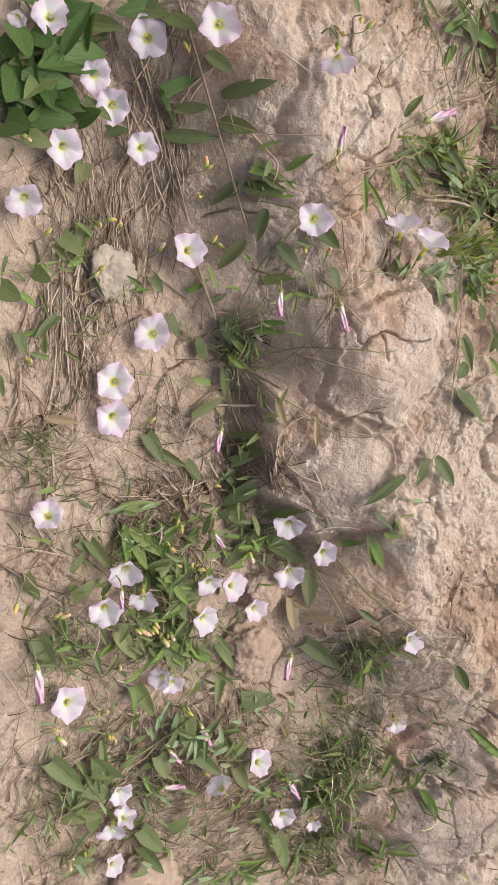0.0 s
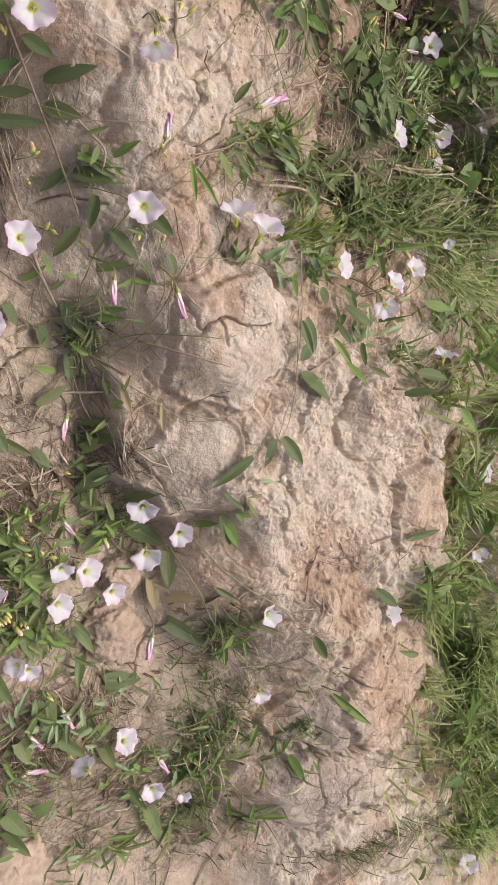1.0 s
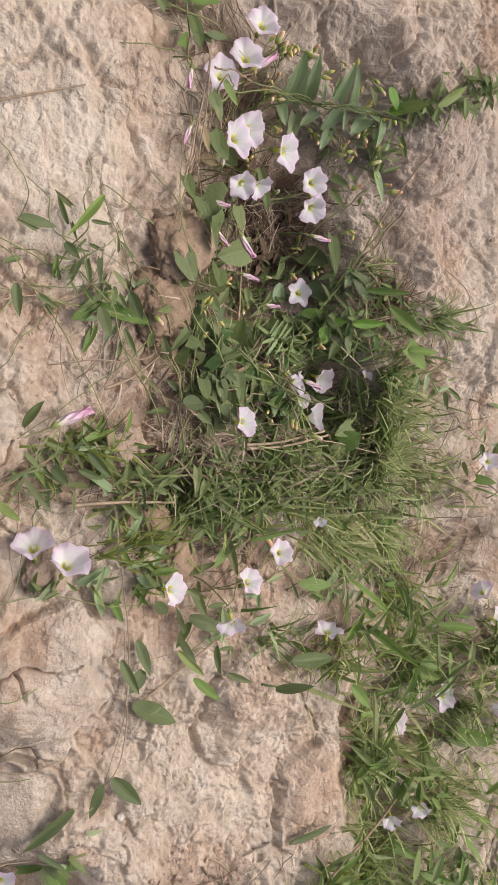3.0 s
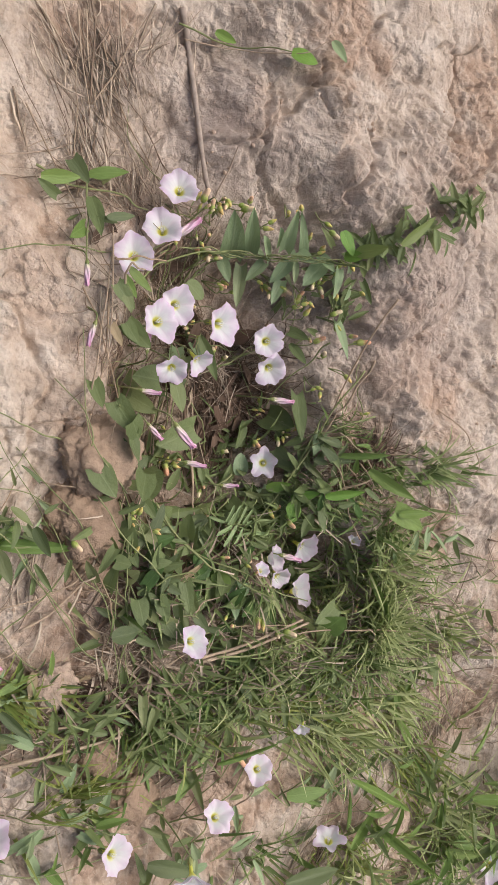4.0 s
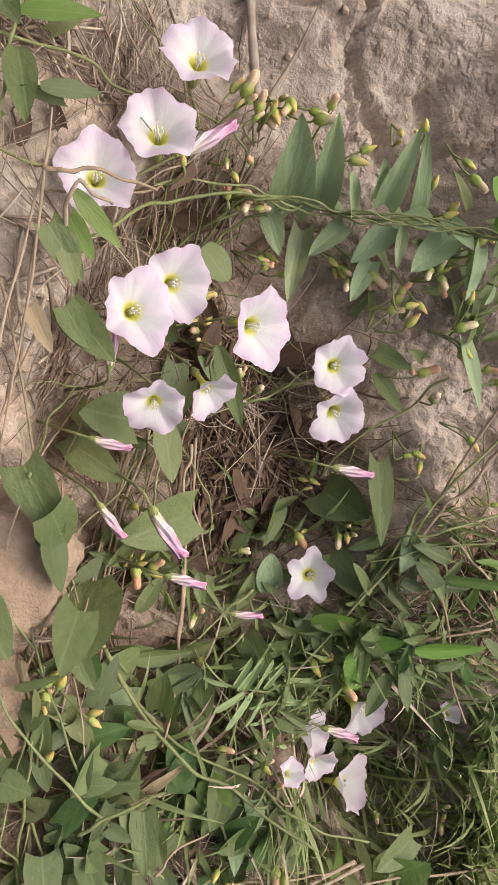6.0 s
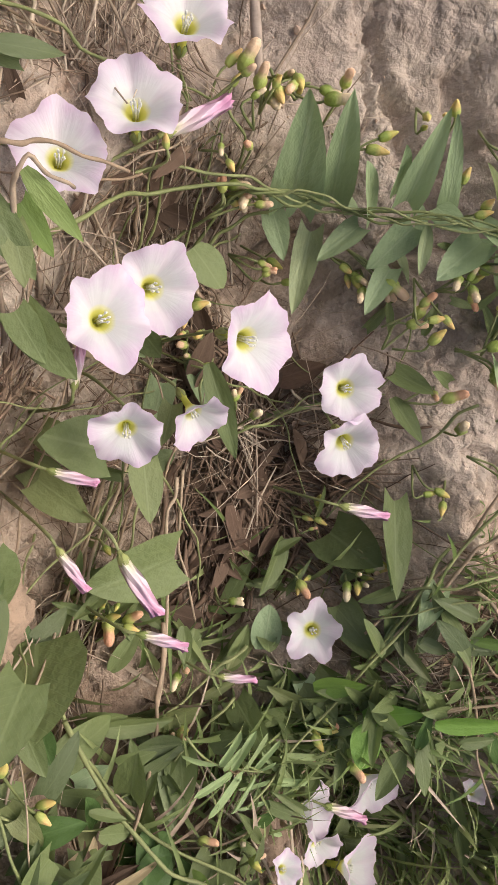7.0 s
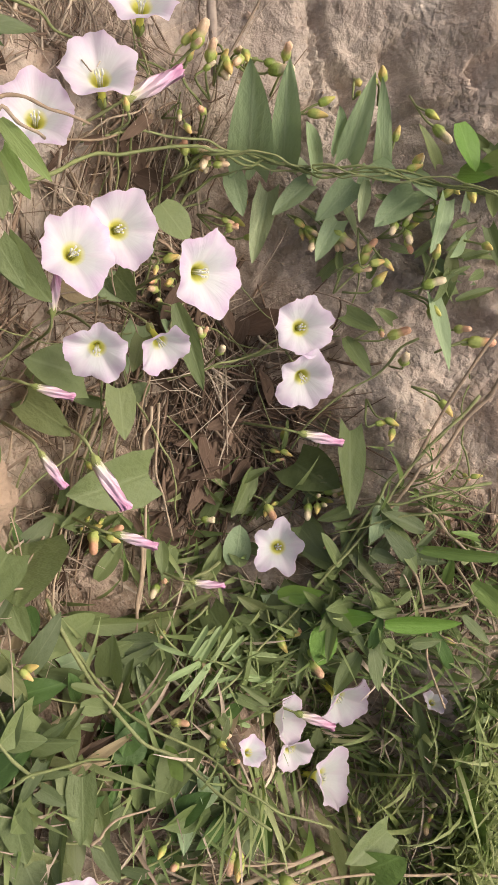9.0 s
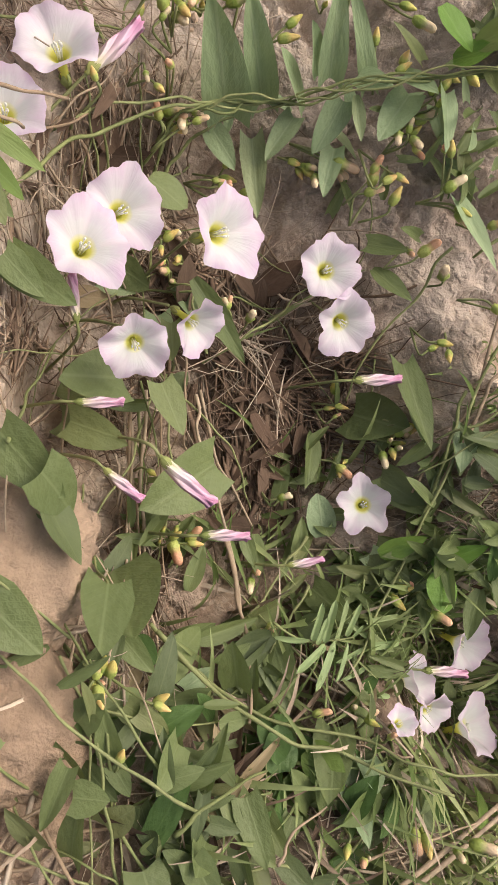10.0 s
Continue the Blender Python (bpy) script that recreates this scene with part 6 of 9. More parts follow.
leaf(gully, (-0.0173, 0.1078, 0.0131), (-0.0236, 0.0993, 0.0142), 0.73, "arrow", "grey", 8)
leaf(gully, (0.0361, 0.1671, -0.0102), (0.0170, 0.1615, -0.0127), 0.38, "arrow", "grey", -7)
leaf(gully, (0.0055, 0.1918, -0.0302), (0.0012, 0.1767, -0.0239), 0.42, "lance", "grey", 5)
leaf(gully, (0.0277, 0.1922, -0.0295), (0.0184, 0.1790, -0.0228), 0.49, "lance", "grey", 21)
leaf(gully, (0.0645, 0.2478, -0.0039), (0.0602, 0.2152, 0.0113), 0.34, "arrow", "grey", -14)
leaf(gully, (0.0715, 0.1773, 0.0271), (0.0970, 0.1819, 0.0403), 0.29, "lance", "lime", 15)
leaf(gully, (0.0556, 0.1732, 0.0088), (0.0681, 0.1796, 0.0248), 0.36, "lance", "lime", -14)
leaf(gully, (0.0554, 0.1711, 0.0131), (0.0505, 0.1586, 0.0175), 0.78, "round", "lime", 17)
leaf(gully, (-0.0124, 0.1360, -0.0004), (-0.0196, 0.1245, 0.0102), 0.70, "round", "lush", 10)
leaf(gully, (-0.0049, 0.1244, 0.0075), (-0.0012, 0.1141, 0.0205), 0.76, "round", "lime", 8)
leaf(gully, (0.0595, 0.3594, 0.0428), (0.0675, 0.3438, 0.0460), 0.56, "round", "lime", -18)
leaf(gully, (0.0664, 0.3443, 0.0383), (0.0723, 0.3430, 0.0525), 0.60, "lance", "lime", -11)
leaf(gully, (0.0415, 0.1797, -0.0033), (0.0540, 0.1839, 0.0097), 0.45, "lance", "lime", 14)
leaf(gully, (-0.0913, 0.3171, 0.0317), (-0.0749, 0.3037, 0.0315), 0.27, "lance", "fresh", 9)
leaf(gully, (-0.0950, 0.2386, 0.0293), (-0.0839, 0.2195, 0.0364), 0.63, "arrow", "grey", 18)
leaf(gully, (-0.0907, 0.3051, 0.0248), (-0.0853, 0.2917, 0.0276), 0.55, "arrow", "grey", -5)
leaf(gully, (-0.1052, 0.1997, 0.0285), (-0.0921, 0.1811, 0.0294), 0.71, "arrow", "grey", -8)
leaf(gully, (-0.1072, 0.2495, 0.0233), (-0.1041, 0.2346, 0.0326), 0.57, "arrow", "grey", -13)
leaf(gully, (-0.0721, 0.1163, 0.0254), (-0.0719, 0.1029, 0.0354), 0.81, "arrow", "grey", -18)
leaf(gully, (-0.0545, 0.1023, 0.0260), (-0.0479, 0.0911, 0.0336), 0.80, "arrow", "grey", -19)
leaf(gully, (-0.0559, 0.1455, 0.0223), (-0.0673, 0.1376, 0.0308), 0.73, "arrow", "grey", -18)
leaf(gully, (-0.0020, 0.1553, -0.0131), (-0.0047, 0.1394, 0.0019), 0.53, "arrow", "grey", 17)
leaf(gully, (-0.0876, 0.1412, 0.0237), (-0.0797, 0.1393, 0.0294), 1.03, "arrow", "grey", -16)
leaf(gully, (0.0064, 0.1275, 0.0066), (-0.0082, 0.1110, 0.0216), 0.56, "arrow", "grey", 18)
leaf(gully, (0.0914, 0.0933, 0.0227), (0.0710, 0.0841, 0.0286), 0.60, "arrow", "grey", 10)
leaf(gully, (-0.1041, 0.3743, -0.0054), (-0.0805, 0.3805, 0.0043), 0.34, "lance", "fresh", -19)
leaf(gully, (0.0699, 0.3464, 0.0462), (0.0771, 0.3474, 0.0693), 0.39, "lance", "fresh", 21)
leaf(gully, (0.1288, 0.1665, 0.0397), (0.1624, 0.1515, 0.0400), 0.46, "arrow", "fresh", 0)
leaf(gully, (0.1032, 0.1963, 0.0369), (0.1357, 0.1753, 0.0530), 0.23, "lance", "fresh", 22)
leaf(gully, (0.0934, 0.3529, 0.0643), (0.1155, 0.3742, 0.0724), 0.29, "lance", "fresh", 20)
leaf(gully, (0.0849, 0.0784, 0.0221), (0.0885, 0.0894, 0.0355), 1.19, "arrow", "fresh", -5)
stem(gully, [(-0.0141, 0.2457, -0.0237), (-0.0145, 0.2256, -0.0236), (-0.0079, 0.1901, -0.0247), (-0.0105, 0.1581, -0.0176), (-0.0234, 0.1381, 0.0040)], 0.00067, TAN)
stem(gully, [(-0.0375, 0.2457, -0.0267), (-0.0388, 0.2107, -0.0317), (-0.0435, 0.1791, -0.0240), (-0.0467, 0.1683, -0.0146)], 0.00064, TAN)
stem(gully, [(-0.0390, 0.2457, -0.0289), (-0.0415, 0.2106, -0.0317), (-0.0484, 0.1794, -0.0223)], 0.00054, TAN)
stem(gully, [(-0.0345, 0.2439, -0.0283), (-0.0349, 0.2084, -0.0361), (-0.0392, 0.1760, -0.0298)], 0.00056, STEM)
stem(gully, [(-0.0827, 0.3022, 0.0057), (-0.0677, 0.3168, 0.0019), (-0.0449, 0.3317, -0.0087), (-0.0261, 0.3386, -0.0071), (-0.0112, 0.3420, -0.0048), (0.0051, 0.3420, -0.0033), (0.0230, 0.3417, 0.0048), (0.0355, 0.3422, 0.0205), (0.0565, 0.3402, 0.0312), (0.0719, 0.3364, 0.0535)], 0.00076, STEM)
stem(gully, [(-0.0323, 0.3089, -0.0444), (-0.0205, 0.3274, -0.0346), (-0.0161, 0.3364, -0.0186), (-0.0104, 0.3404, -0.0060), (0.0037, 0.3425, -0.0010), (0.0242, 0.3407, 0.0031), (0.0359, 0.3407, 0.0201), (0.0551, 0.3412, 0.0328), (0.0718, 0.3349, 0.0537)], 0.00064, STEM)
stem(gully, [(-0.0143, 0.3177, -0.0477), (-0.0138, 0.3357, -0.0261), (-0.0120, 0.3413, -0.0102), (-0.0015, 0.3386, -0.0043), (0.0130, 0.3424, 0.0002), (0.0274, 0.3386, 0.0103), (0.0397, 0.3418, 0.0254), (0.0592, 0.3382, 0.0347)], 0.00065, STEM)
stem(gully, [(-0.0598, 0.3302, -0.0078), (-0.0376, 0.3398, -0.0066), (-0.0134, 0.3433, -0.0053), (-0.0001, 0.3406, -0.0028), (0.0168, 0.3403, -0.0015), (0.0273, 0.3422, 0.0138), (0.0430, 0.3380, 0.0250), (0.0589, 0.3401, 0.0410), (0.0723, 0.3336, 0.0560)], 0.00055, STEM)
stem(gully, [(-0.0109, 0.3332, -0.0405), (-0.0102, 0.3397, -0.0212), (-0.0051, 0.3407, -0.0071), (0.0043, 0.3427, 0.0023), (0.0216, 0.3416, 0.0070), (0.0311, 0.3377, 0.0164), (0.0421, 0.3395, 0.0293)], 0.00053, STEM)
stem(gully, [(-0.0141, 0.3224, -0.0372), (-0.0060, 0.3337, -0.0290), (0.0015, 0.3396, -0.0195), (0.0139, 0.3434, -0.0145)], 0.00079, STEM)
stem(gully, [(0.0956, 0.2678, 0.0340), (0.0828, 0.2411, 0.0210), (0.0644, 0.2046, 0.0122), (0.0407, 0.1655, -0.0001), (0.0162, 0.1428, 0.0051)], 0.00068, STEM)
stem(gully, [(0.0902, 0.2747, 0.0495), (0.0898, 0.2613, 0.0397), (0.0834, 0.2411, 0.0269), (0.0777, 0.2270, 0.0181), (0.0676, 0.2068, 0.0115), (0.0626, 0.1855, -0.0022)], 0.00091, TAN)
stem(gully, [(0.0728, 0.2862, 0.0212), (0.0639, 0.2707, 0.0056), (0.0522, 0.2516, -0.0114), (0.0491, 0.2370, -0.0221)], 0.00059, STEM)
stem(gully, [(0.0721, 0.2142, 0.0158), (0.0854, 0.1952, 0.0258), (0.0953, 0.1639, 0.0278), (0.1063, 0.1441, 0.0284)], 0.00068, TAN)
stem(gully, [(0.1019, 0.1880, 0.0374), (0.0784, 0.1786, 0.0222), (0.0559, 0.1698, 0.0088)], 0.00056, TAN)
stem(gully, [(-0.0483, 0.1737, -0.0076), (-0.0344, 0.1532, -0.0067), (-0.0150, 0.1361, 0.0030), (0.0096, 0.1254, 0.0151), (0.0228, 0.1163, 0.0334), (0.0538, 0.1054, 0.0364)], 0.00072, STEM)
stem(gully, [(0.0005, 0.0884, 0.0203), (0.0321, 0.0874, 0.0229), (0.0549, 0.0836, 0.0201)], 0.00052, TAN)
stem(gully, [(-0.0940, 0.2358, 0.0328), (-0.0757, 0.2510, -0.0081), (-0.0638, 0.2657, -0.0184)], 0.00058, STEM)
stem(gully, [(0.0621, 0.2620, -0.0101), (0.0629, 0.2528, -0.0185), (0.0516, 0.2032, -0.0217)], 0.00049, STEM)
stem(gully, [(0.0946, 0.2234, 0.0384), (0.0808, 0.2199, 0.0285), (0.0645, 0.2116, 0.0149), (0.0569, 0.2058, 0.0033)], 0.00045, STEM)
stem(gully, [(0.0535, 0.3201, 0.0026), (0.0566, 0.2985, -0.0029), (0.0531, 0.2850, -0.0125)], 0.00035, STEM)
stem(gully, [(-0.0087, 0.2595, -0.0218), (-0.0111, 0.2771, -0.0221), (-0.0067, 0.2872, -0.0253)], 0.00056, STEM)
stem(gully, [(-0.0368, 0.2518, -0.0175), (-0.0337, 0.2309, -0.0184), (-0.0344, 0.2224, -0.0178)], 0.00042, STEM)
stem(gully, [(0.0983, 0.3171, 0.0603), (0.0876, 0.2810, 0.0386), (0.0801, 0.2354, 0.0173), (0.0569, 0.1998, 0.0011)], 0.00075, TAN)
stem(gully, [(-0.1092, 0.2445, 0.0262), (-0.1009, 0.2985, 0.0248), (-0.0970, 0.3410, 0.0196)], 0.00060, TAN)
stem(gully, [(-0.0974, 0.3295, 0.0223), (-0.0987, 0.3016, 0.0265), (-0.0993, 0.2725, 0.0262), (-0.1031, 0.2437, 0.0332)], 0.00055, TAN)
stem(gully, [(-0.0584, 0.2664, -0.0232), (-0.0655, 0.2472, -0.0283), (-0.0919, 0.2339, 0.0261), (-0.0965, 0.2135, 0.0283)], 0.00047, TAN)
stem(gully, [(-0.0312, 0.2493, -0.0274), (-0.0366, 0.2145, -0.0310), (-0.0393, 0.1834, -0.0278), (-0.0465, 0.1603, -0.0099)], 0.00072, TAN)
stem(gully, [(-0.0372, 0.2391, -0.0293), (-0.0453, 0.2005, -0.0284), (-0.0665, 0.1803, 0.0130), (-0.0783, 0.1499, 0.0184)], 0.00052, TAN)
stem(gully, [(-0.0265, 0.2423, -0.0274), (-0.0305, 0.2071, -0.0313), (-0.0331, 0.1758, -0.0274)], 0.00049, TAN)
stem(gully, [(-0.0851, 0.1776, 0.0195), (-0.0795, 0.1588, 0.0197), (-0.0817, 0.1304, 0.0153), (-0.0868, 0.1057, 0.0256)], 0.00051, STEM)
stem(gully, [(-0.0078, 0.2477, -0.0328), (-0.0053, 0.2202, -0.0292), (0.0065, 0.1935, -0.0321)], 0.00063, TAN)
stem(gully, [(-0.0481, 0.1720, -0.0027), (-0.0327, 0.1507, 0.0004), (-0.0190, 0.1347, 0.0121), (0.0055, 0.1194, 0.0188), (0.0255, 0.1093, 0.0410)], 0.00091, STEM)
stem(gully, [(0.1777, 0.0651, 0.0243), (0.1340, 0.0712, 0.0244), (0.0885, 0.0763, 0.0239), (0.0520, 0.0794, 0.0272)], 0.00079, TAN)
leaf(gully, (0.0262, 0.4751, 0.0193), (0.0419, 0.4704, 0.0285), 0.70, "round", "lime", -20)
leaf(gully, (-0.0132, 0.4879, -0.0148), (-0.0007, 0.4814, -0.0081), 0.45, "lance", "lime", 17)
leaf(gully, (0.0517, 0.4857, 0.0303), (0.0578, 0.4719, 0.0391), 0.40, "lance", "sage", 14)
leaf(gully, (-0.1347, 0.3671, -0.0002), (-0.1108, 0.3699, 0.0019), 0.36, "lance", "fresh", 11)
leaf(gully, (-0.1125, 0.3827, -0.0086), (-0.1035, 0.3691, -0.0021), 0.60, "arrow", "deep", 8)
leaf(gully, (-0.1056, 0.3591, 0.0058), (-0.1041, 0.3363, 0.0217), 0.36, "lance", "grey", 5)
leaf(gully, (-0.1012, 0.3458, 0.0201), (-0.0827, 0.3493, 0.0220), 0.30, "lance", "deep", 2)
leaf(gully, (-0.0958, 0.3073, 0.0256), (-0.0835, 0.2933, 0.0255), 0.50, "arrow", "grey", -1)
leaf(gully, (-0.0880, 0.3120, 0.0190), (-0.0760, 0.3020, 0.0150), 0.42, "arrow", "fresh", -4)
leaf(gully, (-0.0853, 0.2860, 0.0180), (-0.0745, 0.2745, 0.0140), 0.55, "arrow", "grey", -7)
leaf(gully, (-0.0973, 0.2833, 0.0234), (-0.0878, 0.2717, 0.0206), 0.40, "arrow", "sere", -10)
leaf(gully, (-0.1269, 0.3562, 0.0063), (-0.1395, 0.3626, 0.0080), 0.50, "arrow", "grey", -13)
leaf(gully, (-0.0919, 0.3740, -0.0118), (-0.0806, 0.3853, -0.0111), 0.40, "arrow", "grey", -16)
leaf(gully, (-0.1111, 0.3402, 0.0110), (-0.1241, 0.3314, 0.0221), 0.50, "arrow", "fresh", -19)
furled(gully, (-0.1163, 0.3167, 0.0293), (-0.1146, 0.3044, 0.0265))
furled(gully, (-0.1082, 0.2832, 0.0254), (-0.1111, 0.2706, 0.0219))
stem(gully, [(-0.1022, 0.3815, -0.0117), (-0.1098, 0.3464, 0.0104), (-0.1122, 0.3186, 0.0181)], 0.00070, STEM)
stem(gully, [(-0.0959, 0.3054, 0.0167), (-0.0962, 0.2780, 0.0150), (-0.0978, 0.2517, 0.0145)], 0.00080, TAN)
stem(gully, [(-0.1329, 0.3766, -0.0146), (-0.1151, 0.3684, -0.0108), (-0.0876, 0.3673, -0.0051), (-0.0672, 0.3581, 0.0041)], 0.00080, STEM)
stem(gully, [(-0.1136, 0.3037, 0.0182), (-0.1036, 0.2866, 0.0166), (-0.0891, 0.2383, 0.0210)], 0.00060, TAN)
stem(gully, [(-0.0389, 0.4872, -0.0191), (-0.0039, 0.4800, -0.0107), (0.0262, 0.4751, 0.0193)], 0.00070, STEM)
stem(gully, [(-0.0918, 0.2874, 0.0193), (-0.0990, 0.2502, 0.0162), (-0.1103, 0.2172, 0.0231)], 0.00060, TAN)
bud(gully, (-0.0272, 0.3701, 0.0025), 0.0076)
bud(gully, (-0.0225, 0.3655, 0.0060), 0.0076, True)
bud(gully, (-0.0159, 0.3689, 0.0050), 0.0076)
bud(gully, (-0.0090, 0.3744, 0.0043), 0.0076)
bud(gully, (-0.0007, 0.3685, 0.0094), 0.0076, True)
bud(gully, (0.0037, 0.3735, 0.0115), 0.0076, True)
bud(gully, (0.0193, 0.3624, 0.0125), 0.0076)
bud(gully, (0.0172, 0.3591, 0.0095), 0.0076)
bud(gully, (0.0293, 0.3711, 0.0207), 0.0076)
bud(gully, (0.0364, 0.3722, 0.0263), 0.0076)
bud(gully, (0.0574, 0.3607, 0.0314), 0.0076, True)
bud(gully, (0.0552, 0.3665, 0.0285), 0.0076)
bud(gully, (0.0568, 0.3490, 0.0236), 0.0076)
bud(gully, (0.0539, 0.3456, 0.0240), 0.0076)
bud(gully, (0.0471, 0.3543, 0.0231), 0.0076)
bud(gully, (-0.0157, 0.3426, -0.0169), 0.0076)
bud(gully, (-0.0097, 0.3425, -0.0152), 0.0076, True)
bud(gully, (0.0111, 0.3261, -0.0309), 0.0076)
bud(gully, (0.0136, 0.3302, -0.0311), 0.0076)
bud(gully, (-0.0135, 0.3036, -0.0351), 0.0076)
bud(gully, (0.0344, 0.3250, -0.0106), 0.0076)
bud(gully, (0.0419, 0.3237, -0.0012), 0.0076, True)
bud(gully, (0.0504, 0.3159, 0.0091), 0.0076, True)
bud(gully, (0.0513, 0.3121, 0.0064), 0.0076)
bud(gully, (0.0551, 0.3132, 0.0158), 0.0076)
bud(gully, (0.0559, 0.3042, 0.0104), 0.0076)
bud(gully, (0.0646, 0.3365, 0.0319), 0.0076)
bud(gully, (0.0604, 0.3292, 0.0229), 0.0076)
bud(gully, (0.0575, 0.3234, 0.0236), 0.0076, True)
bud(gully, (0.0670, 0.3145, 0.0314), 0.0076)
bud(gully, (0.0822, 0.2910, 0.0297), 0.0076)
bud(gully, (0.0857, 0.2865, 0.0341), 0.0076)
bud(gully, (0.0666, 0.2860, 0.0097), 0.0076, True)
bud(gully, (0.0851, 0.2638, 0.0244), 0.0076)
bud(gully, (0.0718, 0.2761, 0.0150), 0.0076, True)
bud(gully, (0.0743, 0.2544, 0.0054), 0.0076)
bud(gully, (0.0768, 0.2503, 0.0081), 0.0076)
bud(gully, (0.0578, 0.2214, -0.0056), 0.0076)
bud(gully, (0.0561, 0.2165, -0.0067), 0.0076)
bud(gully, (0.0600, 0.2250, -0.0051), 0.0076)
bud(gully, (0.0412, 0.2125, -0.0222), 0.0076, True)
bud(gully, (0.0475, 0.2405, -0.0267), 0.0076)
bud(gully, (0.0441, 0.2796, -0.0176), 0.0076)
bud(gully, (0.0461, 0.1643, -0.0001), 0.0076)
bud(gully, (0.0424, 0.1632, -0.0004), 0.0076)
bud(gully, (0.0160, 0.1289, 0.0117), 0.0076)
bud(gully, (0.0525, 0.1570, 0.0093), 0.0076, True)
bud(gully, (-0.0724, 0.1688, 0.0210), 0.0076)
bud(gully, (-0.0749, 0.1705, 0.0200), 0.0076)
bud(gully, (-0.0764, 0.1671, 0.0204), 0.0076)
bud(gully, (-0.0585, 0.1557, 0.0138), 0.0076)
bud(gully, (-0.0734, 0.1454, 0.0212), 0.0076)
bud(gully, (0.0027, 0.1590, -0.0215), 0.0076, True)
bud(gully, (-0.0216, 0.1936, -0.0309), 0.0076)
bud(gully, (-0.0276, 0.1957, -0.0309), 0.0076)
bud(gully, (0.0716, 0.3393, 0.0393), 0.0076)
bud(gully, (0.0671, 0.3046, 0.0259), 0.0076)
bud(gully, (0.0724, 0.2990, 0.0254), 0.0076)
bud(gully, (0.0012, 0.1758, -0.0292), 0.0076, True)
bud(gully, (0.0788, 0.3208, 0.0424), 0.0076)


leaf(mat, (-0.0364, 0.1229, 0.0208), (-0.0355, 0.1036, 0.0283), 0.50, "arrow", "grey", 8)
leaf(mat, (0.0074, 0.1191, 0.0092), (0.0020, 0.0950, 0.0251), 0.36, "lance", "sage", -10)
leaf(mat, (-0.0167, 0.1199, 0.0074), (-0.0140, 0.1343, 0.0043), 0.85, "round", "lush", 5)
leaf(mat, (-0.0056, 0.1548, -0.0166), (-0.0072, 0.1367, 0.0016), 0.30, "lance", "sage", 12)
leaf(mat, (-0.0458, 0.1584, -0.0062), (-0.0242, 0.1661, -0.0162), 0.50, "arrow", "grey", -6)
leaf(mat, (-0.0283, 0.1611, -0.0206), (-0.0044, 0.1634, -0.0167), 0.28, "lance", "grey", 10)
leaf(mat, (-0.0401, 0.1502, -0.0072), (-0.0276, 0.1543, -0.0079), 0.60, "arrow", "sage", 0)
leaf(mat, (-0.0561, 0.1913, -0.0156), (-0.0665, 0.1794, 0.0238), 0.72, "arrow", "grey", 6)
leaf(mat, (-0.0590, 0.1742, 0.0074), (-0.0556, 0.1663, 0.0121), 0.70, "round", "lush", -8)
leaf(mat, (-0.0659, 0.1569, 0.0210), (-0.0575, 0.1490, 0.0224), 0.60, "arrow", "grey", 3)
leaf(mat, (-0.0631, 0.1382, 0.0260), (-0.0535, 0.1397, 0.0325), 0.62, "arrow", "grey", -12)
leaf(mat, (-0.0590, 0.1167, 0.0297), (-0.0537, 0.1011, 0.0304), 0.60, "arrow", "grey", 0)
leaf(mat, (-0.0403, 0.0900, 0.0229), (-0.0539, 0.1029, 0.0302), 0.66, "arrow", "grey", 10)
leaf(mat, (0.0204, 0.1691, -0.0185), (0.0236, 0.1580, 0.0011), 0.52, "arrow", "grey", 4)
leaf(mat, (0.0088, 0.1566, -0.0135), (0.0200, 0.1616, -0.0075), 0.72, "round", "deep", 6)
leaf(mat, (0.0128, 0.1166, 0.0142), (0.0094, 0.1110, 0.0251), 0.80, "arrow", "sage", -9)
leaf(mat, (-0.0060, 0.1241, 0.0035), (0.0001, 0.1166, 0.0155), 0.60, "arrow", "lush", 2)
leaf(mat, (0.0202, 0.1777, -0.0269), (0.0238, 0.1953, -0.0229), 0.36, "lance", "grey", 0)
leaf(mat, (-0.0009, 0.1937, -0.0268), (0.0002, 0.1810, -0.0224), 0.42, "lance", "grey", 10)
leaf(mat, (0.0304, 0.1868, -0.0216), (0.0304, 0.2034, -0.0214), 0.70, "round", "sage", -10)
leaf(mat, (-0.0270, 0.1000, 0.0219), (-0.0202, 0.0898, 0.0268), 0.60, "arrow", "deep", 0)
leaf(mat, (-0.0509, 0.1222, 0.0256), (-0.0430, 0.1182, 0.0292), 0.60, "arrow", "deep", 5)
leaf(mat, (0.0199, 0.1035, 0.0189), (0.0074, 0.0977, 0.0274), 0.50, "lance", "lush", -6)
leaf(gully, (0.0701, 0.2341, -0.0068), (0.0607, 0.2176, 0.0070), 0.36, "lance", "sage", 8)
leaf(gully, (0.0430, 0.1782, -0.0110), (0.0474, 0.1698, -0.0015), 0.75, "arrow", "sage", -4)
leaf(gully, (0.0526, 0.2052, -0.0106), (0.0586, 0.1948, 0.0055), 0.55, "arrow", "deep", 5)
leaf(gully, (0.0745, 0.2216, 0.0149), (0.0669, 0.2056, 0.0178), 0.55, "arrow", "sage", 9)
leaf(gully, (0.0743, 0.2135, 0.0196), (0.0817, 0.1979, 0.0310), 0.34, "lance", "grey", -5)
leaf(gully, (0.0913, 0.0668, 0.0033), (0.1171, 0.0701, 0.0082), 0.75, "round", "lush", 6)
